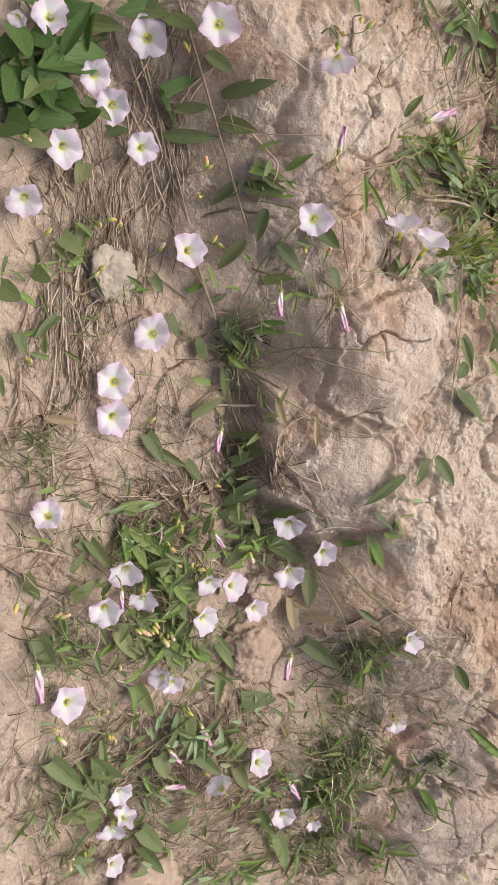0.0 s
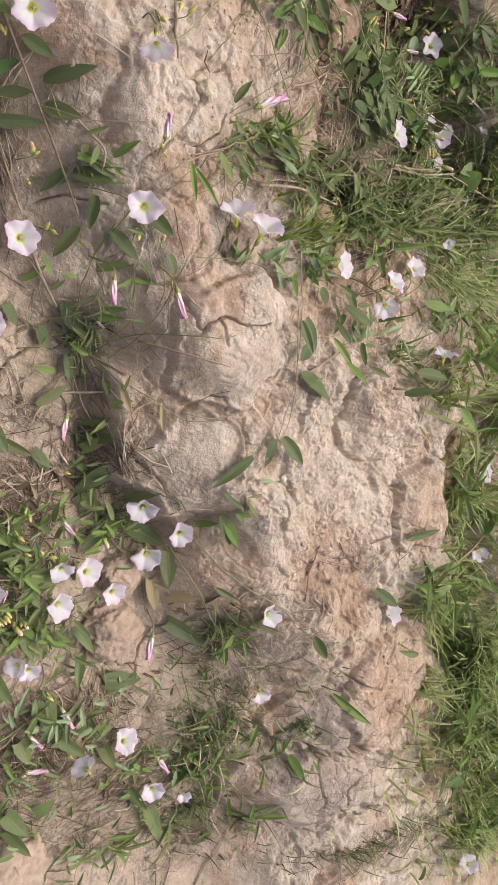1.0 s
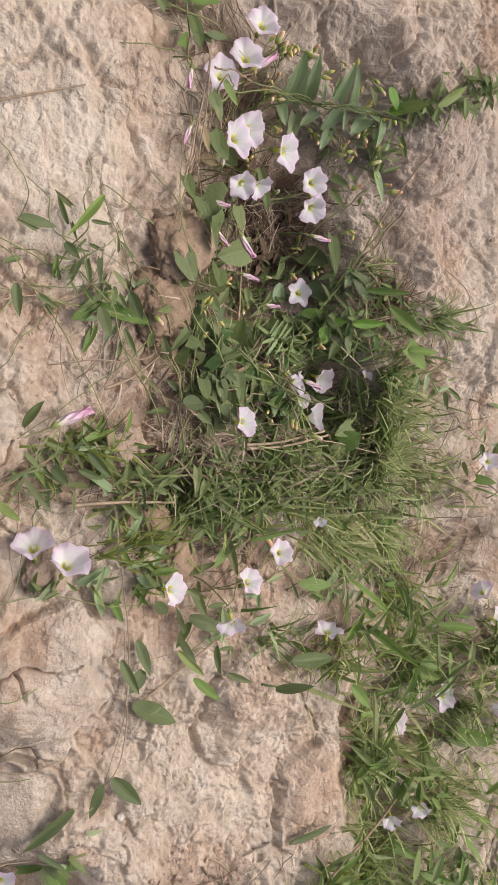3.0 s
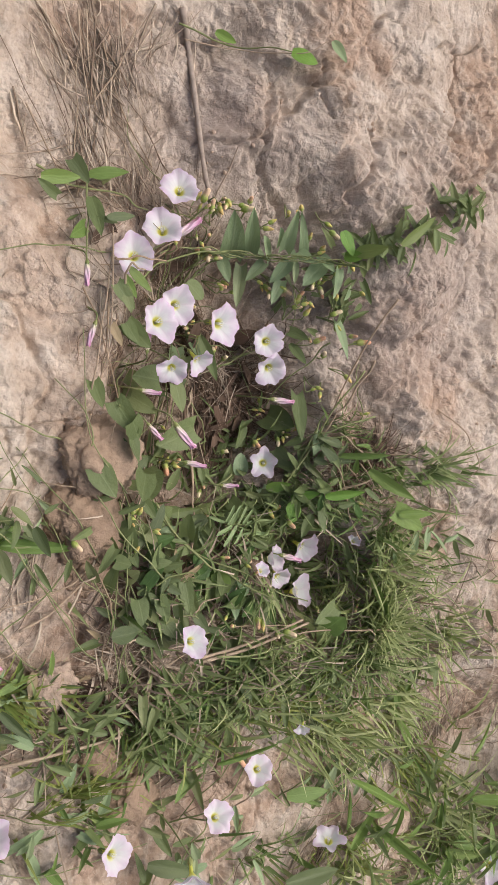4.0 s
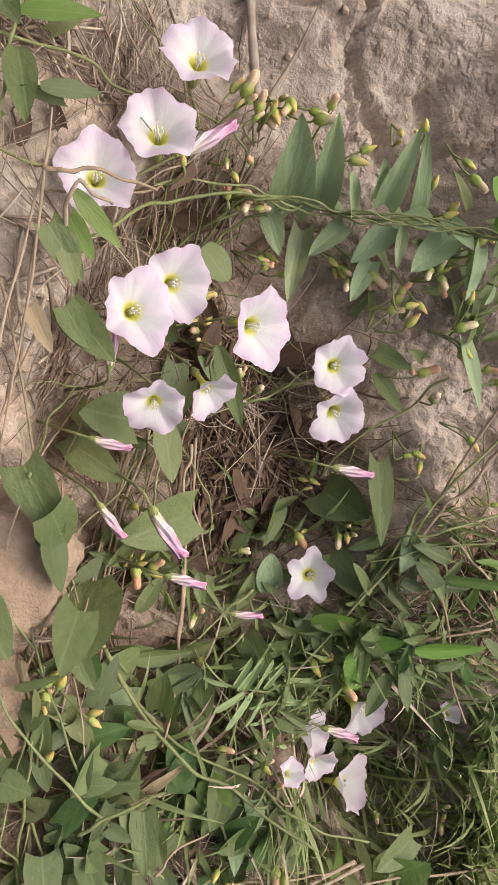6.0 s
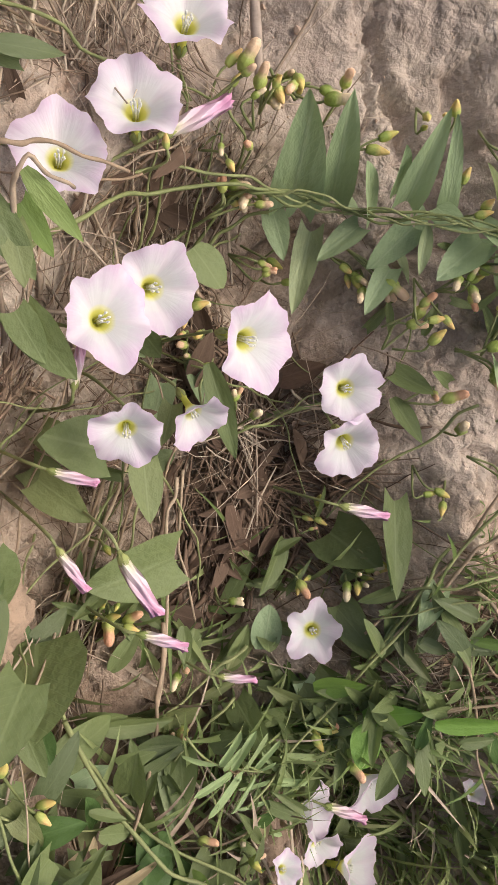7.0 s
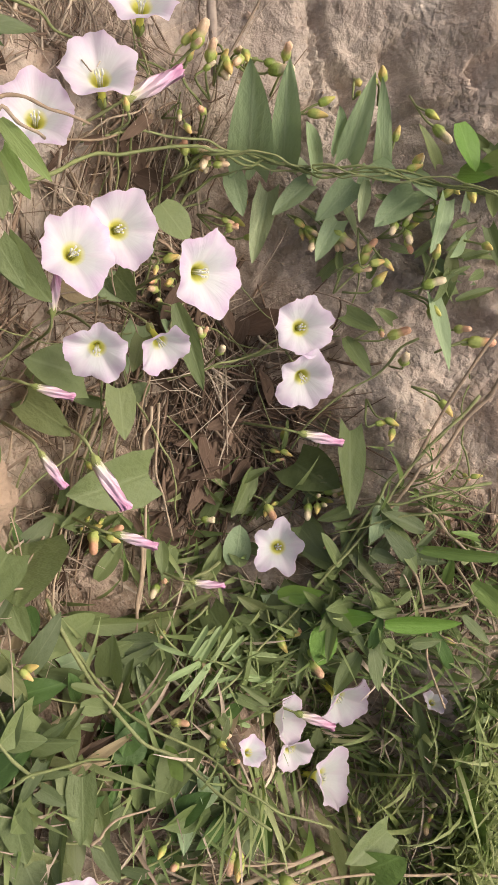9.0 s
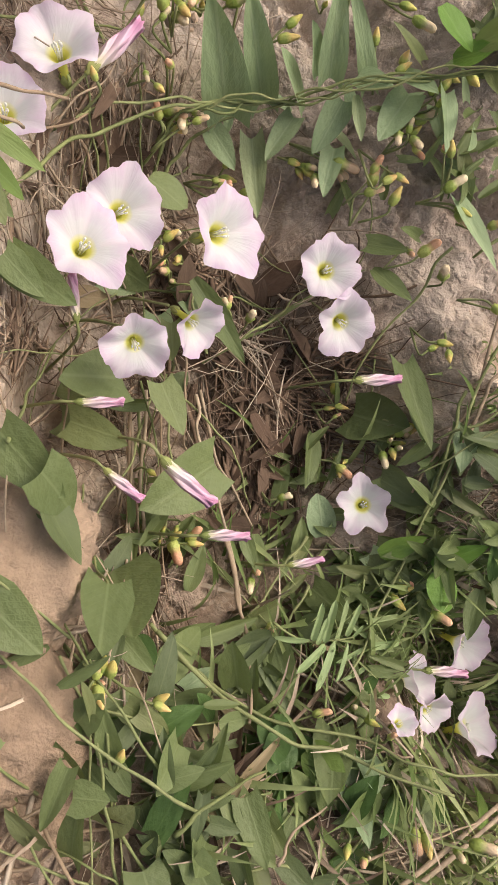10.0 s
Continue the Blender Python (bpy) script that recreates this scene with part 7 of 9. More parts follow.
leaf(gully, (0.0884, 0.0784, -0.0105), (0.0784, 0.0705, 0.0159), 0.36, "lance", "grey", -7)
leaf(gully, (0.0734, 0.0825, -0.0042), (0.0551, 0.0777, 0.0207), 0.34, "lance", "fresh", 4)
leaf(gully, (0.1153, 0.1368, 0.0002), (0.1298, 0.0972, 0.0030), 0.13, "lance", "grey", 0)
leaf(gully, (0.1356, 0.1114, 0.0098), (0.1496, 0.0731, 0.0242), 0.13, "lance", "fresh", 9)
leaf(gully, (0.0705, 0.1660, 0.0219), (0.0704, 0.1811, 0.0261), 0.30, "lance", "lush", 2)
leaf(gully, (0.1105, 0.1586, 0.0241), (0.0937, 0.1756, 0.0324), 0.20, "lance", "lush", 2)
leaf(gully, (-0.0367, 0.2911, -0.0376), (-0.0259, 0.2841, -0.0303), 0.85, "arrow", "sage", -6)
leaf(gully, (-0.0590, 0.2550, -0.0330), (-0.0439, 0.2482, -0.0247), 0.62, "arrow", "grey", 10)
leaf(gully, (-0.0193, 0.2763, -0.0359), (-0.0251, 0.2569, -0.0269), 0.50, "arrow", "sage", 12)
leaf(gully, (-0.0101, 0.2873, -0.0397), (-0.0008, 0.2640, -0.0232), 0.26, "lance", "sage", -10)
leaf(gully, (-0.0590, 0.2422, -0.0383), (-0.0440, 0.2335, -0.0256), 0.60, "arrow", "deep", 0)
leaf(gully, (-0.0240, 0.2461, -0.0312), (-0.0155, 0.2530, -0.0246), 0.62, "round", "deep", 0)
leaf(gully, (-0.0511, 0.2855, -0.0397), (-0.0367, 0.2831, -0.0363), 0.55, "round", "sere", 5)
bud(gully, (-0.0330, 0.3630, 0.0162), 0.0055)
bud(gully, (-0.0184, 0.3667, 0.0085), 0.0055)
bud(gully, (-0.0101, 0.3712, 0.0056), 0.0055, True)
bud(gully, (-0.0201, 0.3498, 0.0021), 0.0055, True)
bud(gully, (-0.0248, 0.3451, -0.0016), 0.0055)
bud(gully, (-0.0190, 0.3389, -0.0135), 0.0055, True)
bud(gully, (-0.0122, 0.3406, -0.0157), 0.0055, True)
bud(gully, (0.0068, 0.3211, -0.0256), 0.0055, True)
bud(gully, (-0.0200, 0.2987, -0.0240), 0.0055)
bud(gully, (-0.0186, 0.2897, -0.0243), 0.0055, True)
bud(gully, (-0.0004, 0.2742, -0.0168), 0.0055, True)
bud(gully, (-0.0373, 0.2216, -0.0199), 0.0055)
bud(gully, (-0.0304, 0.1967, -0.0244), 0.0055)
bud(gully, (-0.0236, 0.1939, -0.0260), 0.0055)
bud(gully, (0.0130, 0.2044, -0.0222), 0.0055, True)
bud(gully, (-0.0018, 0.1596, -0.0163), 0.0055, True)
bud(gully, (-0.0615, 0.1585, 0.0224), 0.0055)
bud(gully, (0.0004, 0.1328, 0.0038), 0.0055, True)
bud(gully, (0.0168, 0.1286, 0.0119), 0.0055)
bud(gully, (0.0193, 0.1232, 0.0187), 0.0055, True)
bud(gully, (0.0012, 0.0902, 0.0224), 0.0055, True)
bud(gully, (0.0420, 0.2109, -0.0223), 0.0055)
bud(gully, (0.0589, 0.2254, -0.0074), 0.0055)
bud(gully, (0.0570, 0.2164, -0.0051), 0.0055)
bud(gully, (0.0446, 0.1636, -0.0045), 0.0055)
bud(gully, (0.0598, 0.1563, 0.0006), 0.0055)
bud(gully, (0.1006, 0.1722, 0.0287), 0.0055)
bud(gully, (0.0474, 0.2357, -0.0270), 0.0055)
bud(gully, (0.1109, 0.2362, 0.0192), 0.0055)
bud(gully, (0.1310, 0.0892, 0.0014), 0.0055, True)
bud(gully, (0.1279, 0.0840, 0.0050), 0.0055, True)
bud(gully, (0.1061, 0.0823, -0.0155), 0.0055, True)
stem(mat, [(-0.0109, 0.1961, -0.0226), (-0.0087, 0.1699, -0.0210), (-0.0143, 0.1512, -0.0109), (-0.0253, 0.1386, 0.0072)], 0.00085, TAN)
stem(mat, [(0.0238, 0.1879, -0.0225), (0.0086, 0.1759, -0.0221), (-0.0060, 0.1656, -0.0197)], 0.00070, STEM)
stem(mat, [(0.0186, 0.1710, -0.0171), (0.0069, 0.1605, -0.0164), (-0.0051, 0.1528, -0.0104)], 0.00060, STEM)
stem(mat, [(-0.0645, 0.1260, 0.0329), (-0.0533, 0.1325, 0.0348), (-0.0275, 0.1276, 0.0192)], 0.00070, STEM)
stem(mat, [(-0.0336, 0.1050, 0.0301), (-0.0241, 0.1090, 0.0259), (-0.0091, 0.1107, 0.0209)], 0.00055, TAN)
stem(gully, [(0.0789, 0.2346, 0.0127), (0.0668, 0.2176, 0.0144), (0.0614, 0.1965, 0.0052), (0.0535, 0.1814, 0.0007)], 0.00070, STEM)
stem(gully, [(0.0536, 0.1738, -0.0004), (0.0483, 0.1608, -0.0004), (0.0416, 0.1497, -0.0050)], 0.00060, STEM)
stem(gully, [(0.1157, 0.2350, 0.0260), (0.0819, 0.2253, 0.0259), (0.0634, 0.2184, 0.0108)], 0.00070, STEM)
stem(gully, [(0.0837, 0.2221, 0.0245), (0.1022, 0.2097, 0.0271), (0.1149, 0.1959, 0.0279), (0.1253, 0.1754, 0.0304)], 0.00070, TAN)
stem(gully, [(0.0745, 0.1770, 0.0189), (0.0968, 0.1825, 0.0225), (0.1227, 0.1917, 0.0297)], 0.00090, TAN)
bud(gully, (0.0149, 0.3181, -0.0248), 0.0060, True)
bud(gully, (0.0077, 0.2699, -0.0178), 0.0060, True)
bud(gully, (0.0373, 0.3199, -0.0068), 0.0060)
bud(gully, (-0.0087, 0.3372, -0.0100), 0.0060)
bud(gully, (-0.0100, 0.2846, -0.0247), 0.0060, True)
bud(gully, (-0.0499, 0.3385, 0.0112), 0.0060)
bud(gully, (-0.0116, 0.2954, -0.0279), 0.0060)
stem(gully, [(-0.1010, 0.3210, 0.0340), (-0.0970, 0.3210, 0.0360), (-0.0860, 0.3230, 0.0360), (-0.0660, 0.3240, 0.0300)], 0.00080, TAN)
stem(gully, [(-0.0880, 0.3020, 0.0200), (-0.0940, 0.3150, 0.0340), (-0.0890, 0.3170, 0.0360), (-0.0770, 0.3180, 0.0240)], 0.00080, TAN)


# ---------------------------------------------------------------- more leaves over the plants' mats
rng = random.Random(21)
bush(gully, [
    (0.058, 0.177, 0.027, 0.028, 36),
    (0.072, 0.117, 0.035, 0.027, 30),
    (0.067, 0.181, 0.039, 0.052, 24),
    (0.038, 0.211, 0.020, 0.020, 8),
    (-0.033, 0.204, 0.020, 0.027, 18),
], rng, size=(0.010, 0.019), lift=(0.003, 0.016))
bush(gully, [
    (0.107, 0.203, 0.021, 0.020, 12),
    (0.142, 0.187, 0.017, 0.018, 14),
    (0.148, 0.139, 0.042, 0.029, 14),
], rng, shapes=("lance", "arrow"), looks=("grey", "fresh", "deep"), wide=(0.16, 0.34), size=(0.007, 0.016), lift=(0.003, 0.016))
bush(gully, [
    (0.046, 0.337, 0.037, 0.007, 9),
    (0.081, 0.319, 0.005, 0.020, 6),
], rng, looks=("sage", "sage", "grey"), size=(0.009, 0.017), wide=(0.28, 0.42), lift=(0.006, 0.022))
bush(gully, [
    (0.090, 0.352, 0.019, 0.009, 34),
    (0.124, 0.367, 0.029, 0.010, 30),
    (0.168, 0.393, 0.036, 0.010, 34),
    (0.081, 0.313, 0.009, 0.022, 14),
    (0.050, 0.315, 0.020, 0.025, 5),
    (0.037, 0.144, 0.036, 0.031, 26),
], rng, size=(0.010, 0.018), lift=(0.004, 0.02))
bush(gully, [
    (-0.070, 0.342, 0.029, 0.020, 24),
    (-0.032, 0.333, 0.030, 0.018, 16),
    (0.019, 0.242, 0.036, 0.041, 40),
    (0.013, 0.213, 0.022, 0.029, 24),
    (-0.010, 0.279, 0.026, 0.028, 20),
    (-0.032, 0.188, 0.018, 0.027, 14),
], rng, shapes=("lance", "arrow"), looks=("mould",), wide=(0.2, 0.55), size=(0.008, 0.018), lift=(0.001, 0.008))
bush(foot, [
    (-0.202, -0.454, 0.097, 0.035, 26),
    (-0.162, -0.528, 0.088, 0.047, 26),
    (-0.274, -0.249, 0.077, 0.037, 20),
    (-0.071, 0.057, 0.051, 0.040, 16),
    (-0.124, -0.348, 0.032, 0.031, 8),
    (-0.118, 0.055, 0.020, 0.018, 26),
], rng, shapes=("lance",), looks=("mould", "sere"), wide=(0.16, 0.4), size=(0.007, 0.016), lift=(0.001, 0.008))
bush(mat, [
    (-0.057, 0.140, 0.042, 0.037, 30),
    (0.003, 0.107, 0.052, 0.027, 36),
    (-0.060, 0.110, 0.053, 0.049, 28),
    (0.018, 0.055, 0.065, 0.033, 30),
    (-0.064, 0.126, 0.055, 0.060, 18),
    (0.030, 0.101, 0.065, 0.020, 18),
    (0.040, 0.116, 0.010, 0.008, 9),
], rng, looks=("deep", "deep", "lush", "grey"), size=(0.009, 0.020), wide=(0.34, 0.58), lift=(0.002, 0.014))
bush(mat, [
    (-0.054, 0.044, 0.059, 0.041, 40),
    (-0.102, 0.161, 0.028, 0.044, 16),
    (-0.081, 0.342, 0.034, 0.019, 12),
], rng, size=(0.010, 0.019), lift=(0.004, 0.018))
bush(ridge, [
    (-0.014, -0.070, 0.065, 0.045, 26),
    (0.102, -0.046, 0.104, 0.033, 45),
    (-0.117, 0.042, 0.052, 0.018, 22),
    (0.202, 0.137, 0.086, 0.023, 16),
    (0.323, 0.083, 0.060, 0.039, 14),
    (-0.148, 0.167, 0.060, 0.050, 8),
    (-0.241, 0.154, 0.038, 0.044, 6),
], rng, shapes=("lance",), looks=("grey", "sage", "grey"), wide=(0.18, 0.34), size=(0.010, 0.022))
bush(hollow, [
    (0.272, -0.180, 0.084, 0.079, 55),
    (0.385, -0.210, 0.102, 0.084, 45),
    (0.350, -0.361, 0.111, 0.042, 36),
    (0.256, -0.276, 0.064, 0.052, 30),
    (0.370, -0.123, 0.082, 0.041, 22),
], rng, shapes=("lance",), looks=("fresh", "fresh", "grey"), wide=(0.13, 0.30), size=(0.018, 0.038), lift=(0.006, 0.030))
bush(hollow, [
    (0.285, -0.456, 0.051, 0.094, 60),
    (0.441, -0.499, 0.193, 0.097, 60),
    (0.341, -0.551, 0.052, 0.145, 30),
], rng, shapes=("lance",), looks=("fresh",), wide=(0.08, 0.16), size=(0.02, 0.045), lift=(0.008, 0.035))
bush(ridge, [
    (0.077, 0.017, 0.084, 0.023, 34),
    (0.206, 0.023, 0.042, 0.040, 24),
    (0.234, -0.074, 0.054, 0.041, 16),
    (-0.023, -0.005, 0.054, 0.028, 22),
], rng, shapes=("lance", "arrow"), looks=("fresh", "grey", "grey"), wide=(0.16, 0.36), size=(0.010, 0.024), lift=(0.003, 0.02))
bush(foot, [
    (-0.143, -0.521, 0.078, 0.071, 46),
    (-0.300, -0.513, 0.044, 0.067, 36),
    (-0.194, -0.591, 0.125, 0.026, 24),
], rng, shapes=("lance", "arrow"), looks=("sage", "grey", "fresh"), wide=(0.16, 0.36), size=(0.008, 0.018), lift=(0.003, 0.016))
bush(hollow, [
    (0.210, -0.231, 0.045, 0.079, 26),
    (0.110, -0.098, 0.037, 0.030, 20),
    (0.644, -0.649, 0.105, 0.105, 40),
    (0.258, -0.097, 0.138, 0.058, 40),
    (0.251, -0.184, 0.078, 0.046, 26),
    (0.418, -0.657, 0.138, 0.092, 70),
    (0.401, -0.490, 0.089, 0.089, 40),
    (0.157, -0.335, 0.049, 0.055, 26),
    (0.244, -0.516, 0.043, 0.081, 30),
], rng, shapes=("lance",), looks=("fresh", "grey"), wide=(0.08, 0.2), size=(0.02, 0.045), lift=(0.008, 0.035))
bush(clod, [
    (-0.292, -0.305, 0.073, 0.046, 110),
    (-0.278, -0.366, 0.063, 0.038, 80),
    (-0.361, -0.354, 0.028, 0.035, 20),
    (-0.210, -0.278, 0.051, 0.029, 40),
], rng, looks=("grey", "grey", "fresh"), wide=(0.18, 0.34), size=(0.010, 0.021), lift=(0.004, 0.024))
bush(foot, [
    (-0.297, -0.495, 0.081, 0.052, 80),
    (-0.238, -0.449, 0.074, 0.029, 50),
    (-0.302, -0.552, 0.068, 0.019, 24),
    (-0.126, -0.546, 0.051, 0.043, 20),
], rng, looks=("grey", "grey", "sage"), wide=(0.18, 0.34), size=(0.010, 0.021), lift=(0.004, 0.02))
bush(foot, [
    (-0.078, -0.539, 0.036, 0.072, 50),
    (-0.148, -0.604, 0.134, 0.033, 30),
    (-0.021, -0.587, 0.023, 0.035, 16),
    (-0.061, -0.524, 0.047, 0.061, 45),
    (-0.075, -0.384, 0.021, 0.037, 30),
    (-0.008, -0.510, 0.030, 0.034, 10),
], rng, shapes=("lance",), looks=("grey", "fresh"), wide=(0.10, 0.2), size=(0.014, 0.03), lift=(0.003, 0.014))
bush(foot, [
    (-0.356, -0.378, 0.052, 0.070, 30),
    (-0.341, -0.485, 0.058, 0.059, 46),
    (-0.177, -0.476, 0.075, 0.067, 40),
    (0.015, -0.477, 0.041, 0.093, 26),
    (-0.052, -0.478, 0.048, 0.066, 24),
], rng, shapes=("lance",), looks=("grey", "sage", "fresh"), wide=(0.12, 0.26), size=(0.007, 0.016), lift=(0.002, 0.012))
bush(clod, [
    (-0.313, -0.278, 0.072, 0.050, 50),
    (-0.397, -0.235, 0.041, 0.049, 20),
    (-0.244, -0.390, 0.074, 0.054, 44),
], rng, shapes=("lance", "arrow"), looks=("grey", "sage", "fresh"), wide=(0.14, 0.3), size=(0.007, 0.016), lift=(0.003, 0.018))
bush(trench, [
    (-0.233, -0.188, 0.007, 0.042, 10),
    (-0.250, -0.086, 0.016, 0.044, 10),
    (-0.254, -0.115, 0.027, 0.055, 18),
    (-0.291, 0.003, 0.016, 0.033, 14),
    (-0.410, -0.074, 0.043, 0.028, 24),
    (-0.230, -0.229, 0.014, 0.029, 16),
    (-0.314, -0.102, 0.058, 0.039, 8),
    (-0.417, -0.138, 0.027, 0.040, 8),
], rng, size=(0.009, 0.020), shapes=("lance", "arrow"), looks=("grey", "grey", "fresh"), wide=(0.16, 0.34))
bush(bank, [
    (-0.430, 0.055, 0.046, 0.046, 76),
    (-0.460, 0.074, 0.023, 0.018, 30),
    (-0.439, 0.022, 0.028, 0.019, 26),
], rng, looks=("lush", "lush", "deep"), size=(0.018, 0.036), lift=(0.006, 0.03))
bush(bench, [
    (-0.149, 0.061, 0.049, 0.018, 26),
    (-0.090, -0.029, 0.047, 0.028, 36),
    (-0.171, -0.035, 0.054, 0.007, 10),
    (-0.122, -0.244, 0.017, 0.038, 8),
    (-0.151, 0.158, 0.040, 0.026, 20),
], rng, shapes=("lance", "lance", "arrow"), looks=("fresh", "grey", "sage"), wide=(0.18, 0.34), size=(0.010, 0.022), lift=(0.003, 0.012))
# mostly the dark leaf colour, standing in for shade on this side of the mat
bush(mat, [
    (-0.050, 0.130, 0.042, 0.036, 16),
    (-0.015, 0.150, 0.032, 0.024, 12),
    (-0.078, 0.215, 0.016, 0.030, 3),
    (-0.065, 0.180, 0.020, 0.020, 3),
], rng, looks=("deep", "deep", "grey"), size=(0.010, 0.021), wide=(0.26, 0.60), lift=(0.006, 0.026))
bush(gully, [
    (0.070, 0.200, 0.022, 0.022, 18),
    (0.050, 0.165, 0.020, 0.018, 10),
    (0.095, 0.150, 0.025, 0.020, 12),
    (0.090, 0.100, 0.036, 0.026, 26),
    (0.040, 0.112, 0.022, 0.022, 26),
], rng, looks=("grey", "deep", "deep"), size=(0.009, 0.018), wide=(0.24, 0.50), lift=(0.006, 0.020))
bush(mat, [
    (-0.040, 0.125, 0.045, 0.040, 60),
    (0.040, 0.120, 0.050, 0.030, 40),
], rng, shapes=("lance", "arrow"), looks=("mould", "mould", "sere"), wide=(0.2, 0.45), size=(0.008, 0.018), lift=(0.001, 0.006))
vines(ridge, [
    (-0.184, 0.172, 0.055, 0.039, 16),
    (-0.190, 0.033, 0.083, 0.024, 12),
    (-0.020, -0.049, 0.092, 0.035, 14),
    (0.133, -0.002, 0.168, 0.034, 12),
    (0.167, -0.081, 0.124, 0.035, 8),
], rng, (STEM, STEM, TAN), thick=(0.0003, 0.0006), long=(0.04, 0.12))
vines(mat, [
    (-0.059, 0.092, 0.077, 0.066, 26),
    (0.025, 0.040, 0.091, 0.048, 16),
    (-0.101, 0.144, 0.031, 0.048, 14),
], rng, (STEM, STEM, TAN), thick=(0.0003, 0.0007))
vines(gully, [
    (-0.020, 0.275, 0.051, 0.074, 18),
    (0.097, 0.186, 0.078, 0.076, 22),
    (-0.040, 0.338, 0.065, 0.038, 14),
], rng, (STEM, STEM, TAN), thick=(0.0003, 0.0006), long=(0.04, 0.10))
vines(foot, [
    (-0.286, -0.498, 0.092, 0.062, 22),
    (-0.129, -0.523, 0.081, 0.065, 14),
    (-0.058, -0.433, 0.046, 0.066, 10),
], rng, (STEM, TAN), thick=(0.0003, 0.0006), long=(0.04, 0.10))
vines(clod, [
    (-0.294, -0.320, 0.093, 0.055, 20),
    (-0.379, -0.329, 0.042, 0.055, 8),
], rng, (STEM, TAN), thick=(0.0003, 0.0006), long=(0.04, 0.10))
vines(trench, [
    (-0.360, -0.105, 0.084, 0.092, 16),
    (-0.249, -0.123, 0.028, 0.087, 14),
], rng, (STEM, TAN), thick=(0.0003, 0.0006), long=(0.04, 0.12))
vines(hollow, [
    (0.324, -0.215, 0.089, 0.102, 14),
    (0.331, -0.517, 0.117, 0.143, 10),
], rng, (STEM,), thick=(0.0004, 0.0007), long=(0.04, 0.10), lift=(0.008, 0.035))
bush(ridge, [
    (-0.184, 0.172, 0.059, 0.046, 26),
    (-0.182, 0.048, 0.031, 0.022, 16),
    (-0.117, 0.021, 0.043, 0.043, 26),
    (0.144, -0.042, 0.120, 0.041, 40),
    (0.069, 0.022, 0.153, 0.028, 40),
], rng, shapes=("lance", "arrow"), looks=("grey", "deep"), wide=(0.14, 0.30), size=(0.008, 0.018), lift=(0.003, 0.018))
bush(hollow, [
    (0.353, -0.391, 0.040, 0.030, 14),
    (0.330, -0.530, 0.040, 0.030, 12),
    (0.420, -0.600, 0.040, 0.030, 14),
    (0.249, -0.265, 0.040, 0.030, 10),
    (0.251, -0.566, 0.040, 0.030, 8),
], rng, shapes=("lance", "arrow"), looks=("lush", "deep", "grey"), wide=(0.30, 0.50), size=(0.016, 0.032), lift=(0.012, 0.030))


# ---------------------------------------------------------------- grass, straw and crumbs
rng = random.Random(11)
grass("fine mixed green grass between the bindweed leaves", [
    (0.020, 0.048, 0.149, 0.025, 340, None),
    (0.129, 0.043, 0.155, 0.025, 288, None),
    (0.025, 0.110, 0.098, 0.025, 147, None),
    (0.100, 0.108, 0.042, 0.034, 170, None),
    (0.058, 0.158, 0.057, 0.036, 115, None),
    (0.139, 0.140, 0.090, 0.028, 115, None),
    (-0.043, 0.027, 0.050, 0.024, 115, None),
    (0.050, -0.093, 0.051, 0.021, 46, None),
    (0.033, 0.159, 0.065, 0.069, 262, None),
    (0.168, 0.197, 0.047, 0.016, 63, 10),
    (-0.053, 0.019, 0.051, 0.037, 84, None),
], BLADE, rng, long=(0.014, 0.042), wide=0.0023)
grass("bright green grass tuft in the overgrown hollow", [
    (0.387, -0.549, 0.231, 0.065, 648, 150),
    (0.274, -0.437, 0.050, 0.086, 374, None),
    (0.274, -0.429, 0.033, 0.082, 144, None),
    (0.483, -0.520, 0.230, 0.100, 756, 200),
    (0.312, -0.479, 0.087, 0.075, 252, None),
    (0.255, -0.241, 0.061, 0.078, 211, None),
    (0.267, -0.130, 0.102, 0.052, 131, None),
    (0.372, -0.136, 0.082, 0.041, 100, None),
    (0.478, -0.295, 0.044, 0.060, 80, None),
    (0.352, -0.596, 0.048, 0.132, 187, None),
    (0.418, -0.657, 0.138, 0.092, 648, 170),
    (0.659, -0.682, 0.124, 0.107, 504, 190),
    (0.415, -0.659, 0.168, 0.046, 252, None),
    (0.533, -0.470, 0.097, 0.073, 172, None),
    (0.247, -0.358, 0.041, 0.040, 72, None),
    (0.193, -0.464, 0.036, 0.058, 43, None),
    (0.210, -0.231, 0.045, 0.073, 93, None),
    (0.137, -0.127, 0.036, 0.031, 36, None),
    (0.439, -0.536, 0.076, 0.114, 288, None),
    (0.324, -0.682, 0.084, 0.036, 144, None),
    (0.155, -0.349, 0.049, 0.043, 64, None),
    (0.331, -0.302, 0.103, 0.061, 187, None),
    (0.351, -0.205, 0.075, 0.055, 144, None),
], TUFT, rng, long=(0.028, 0.070), wide=0.0029)
grass("yellowing grass tuft at the edge of the bench", [
    (0.176, -0.357, 0.061, 0.030, 112, None),
    (0.209, -0.068, 0.060, 0.042, 91, 300),
    (0.122, -0.108, 0.046, 0.023, 62, None),
    (0.055, 0.022, 0.106, 0.016, 112, None),
    (-0.106, -0.004, 0.046, 0.027, 98, 40),
    (-0.149, 0.061, 0.037, 0.013, 62, 330),
], YELLOW_BLADE, rng, long=(0.015, 0.04), wide=0.0018)
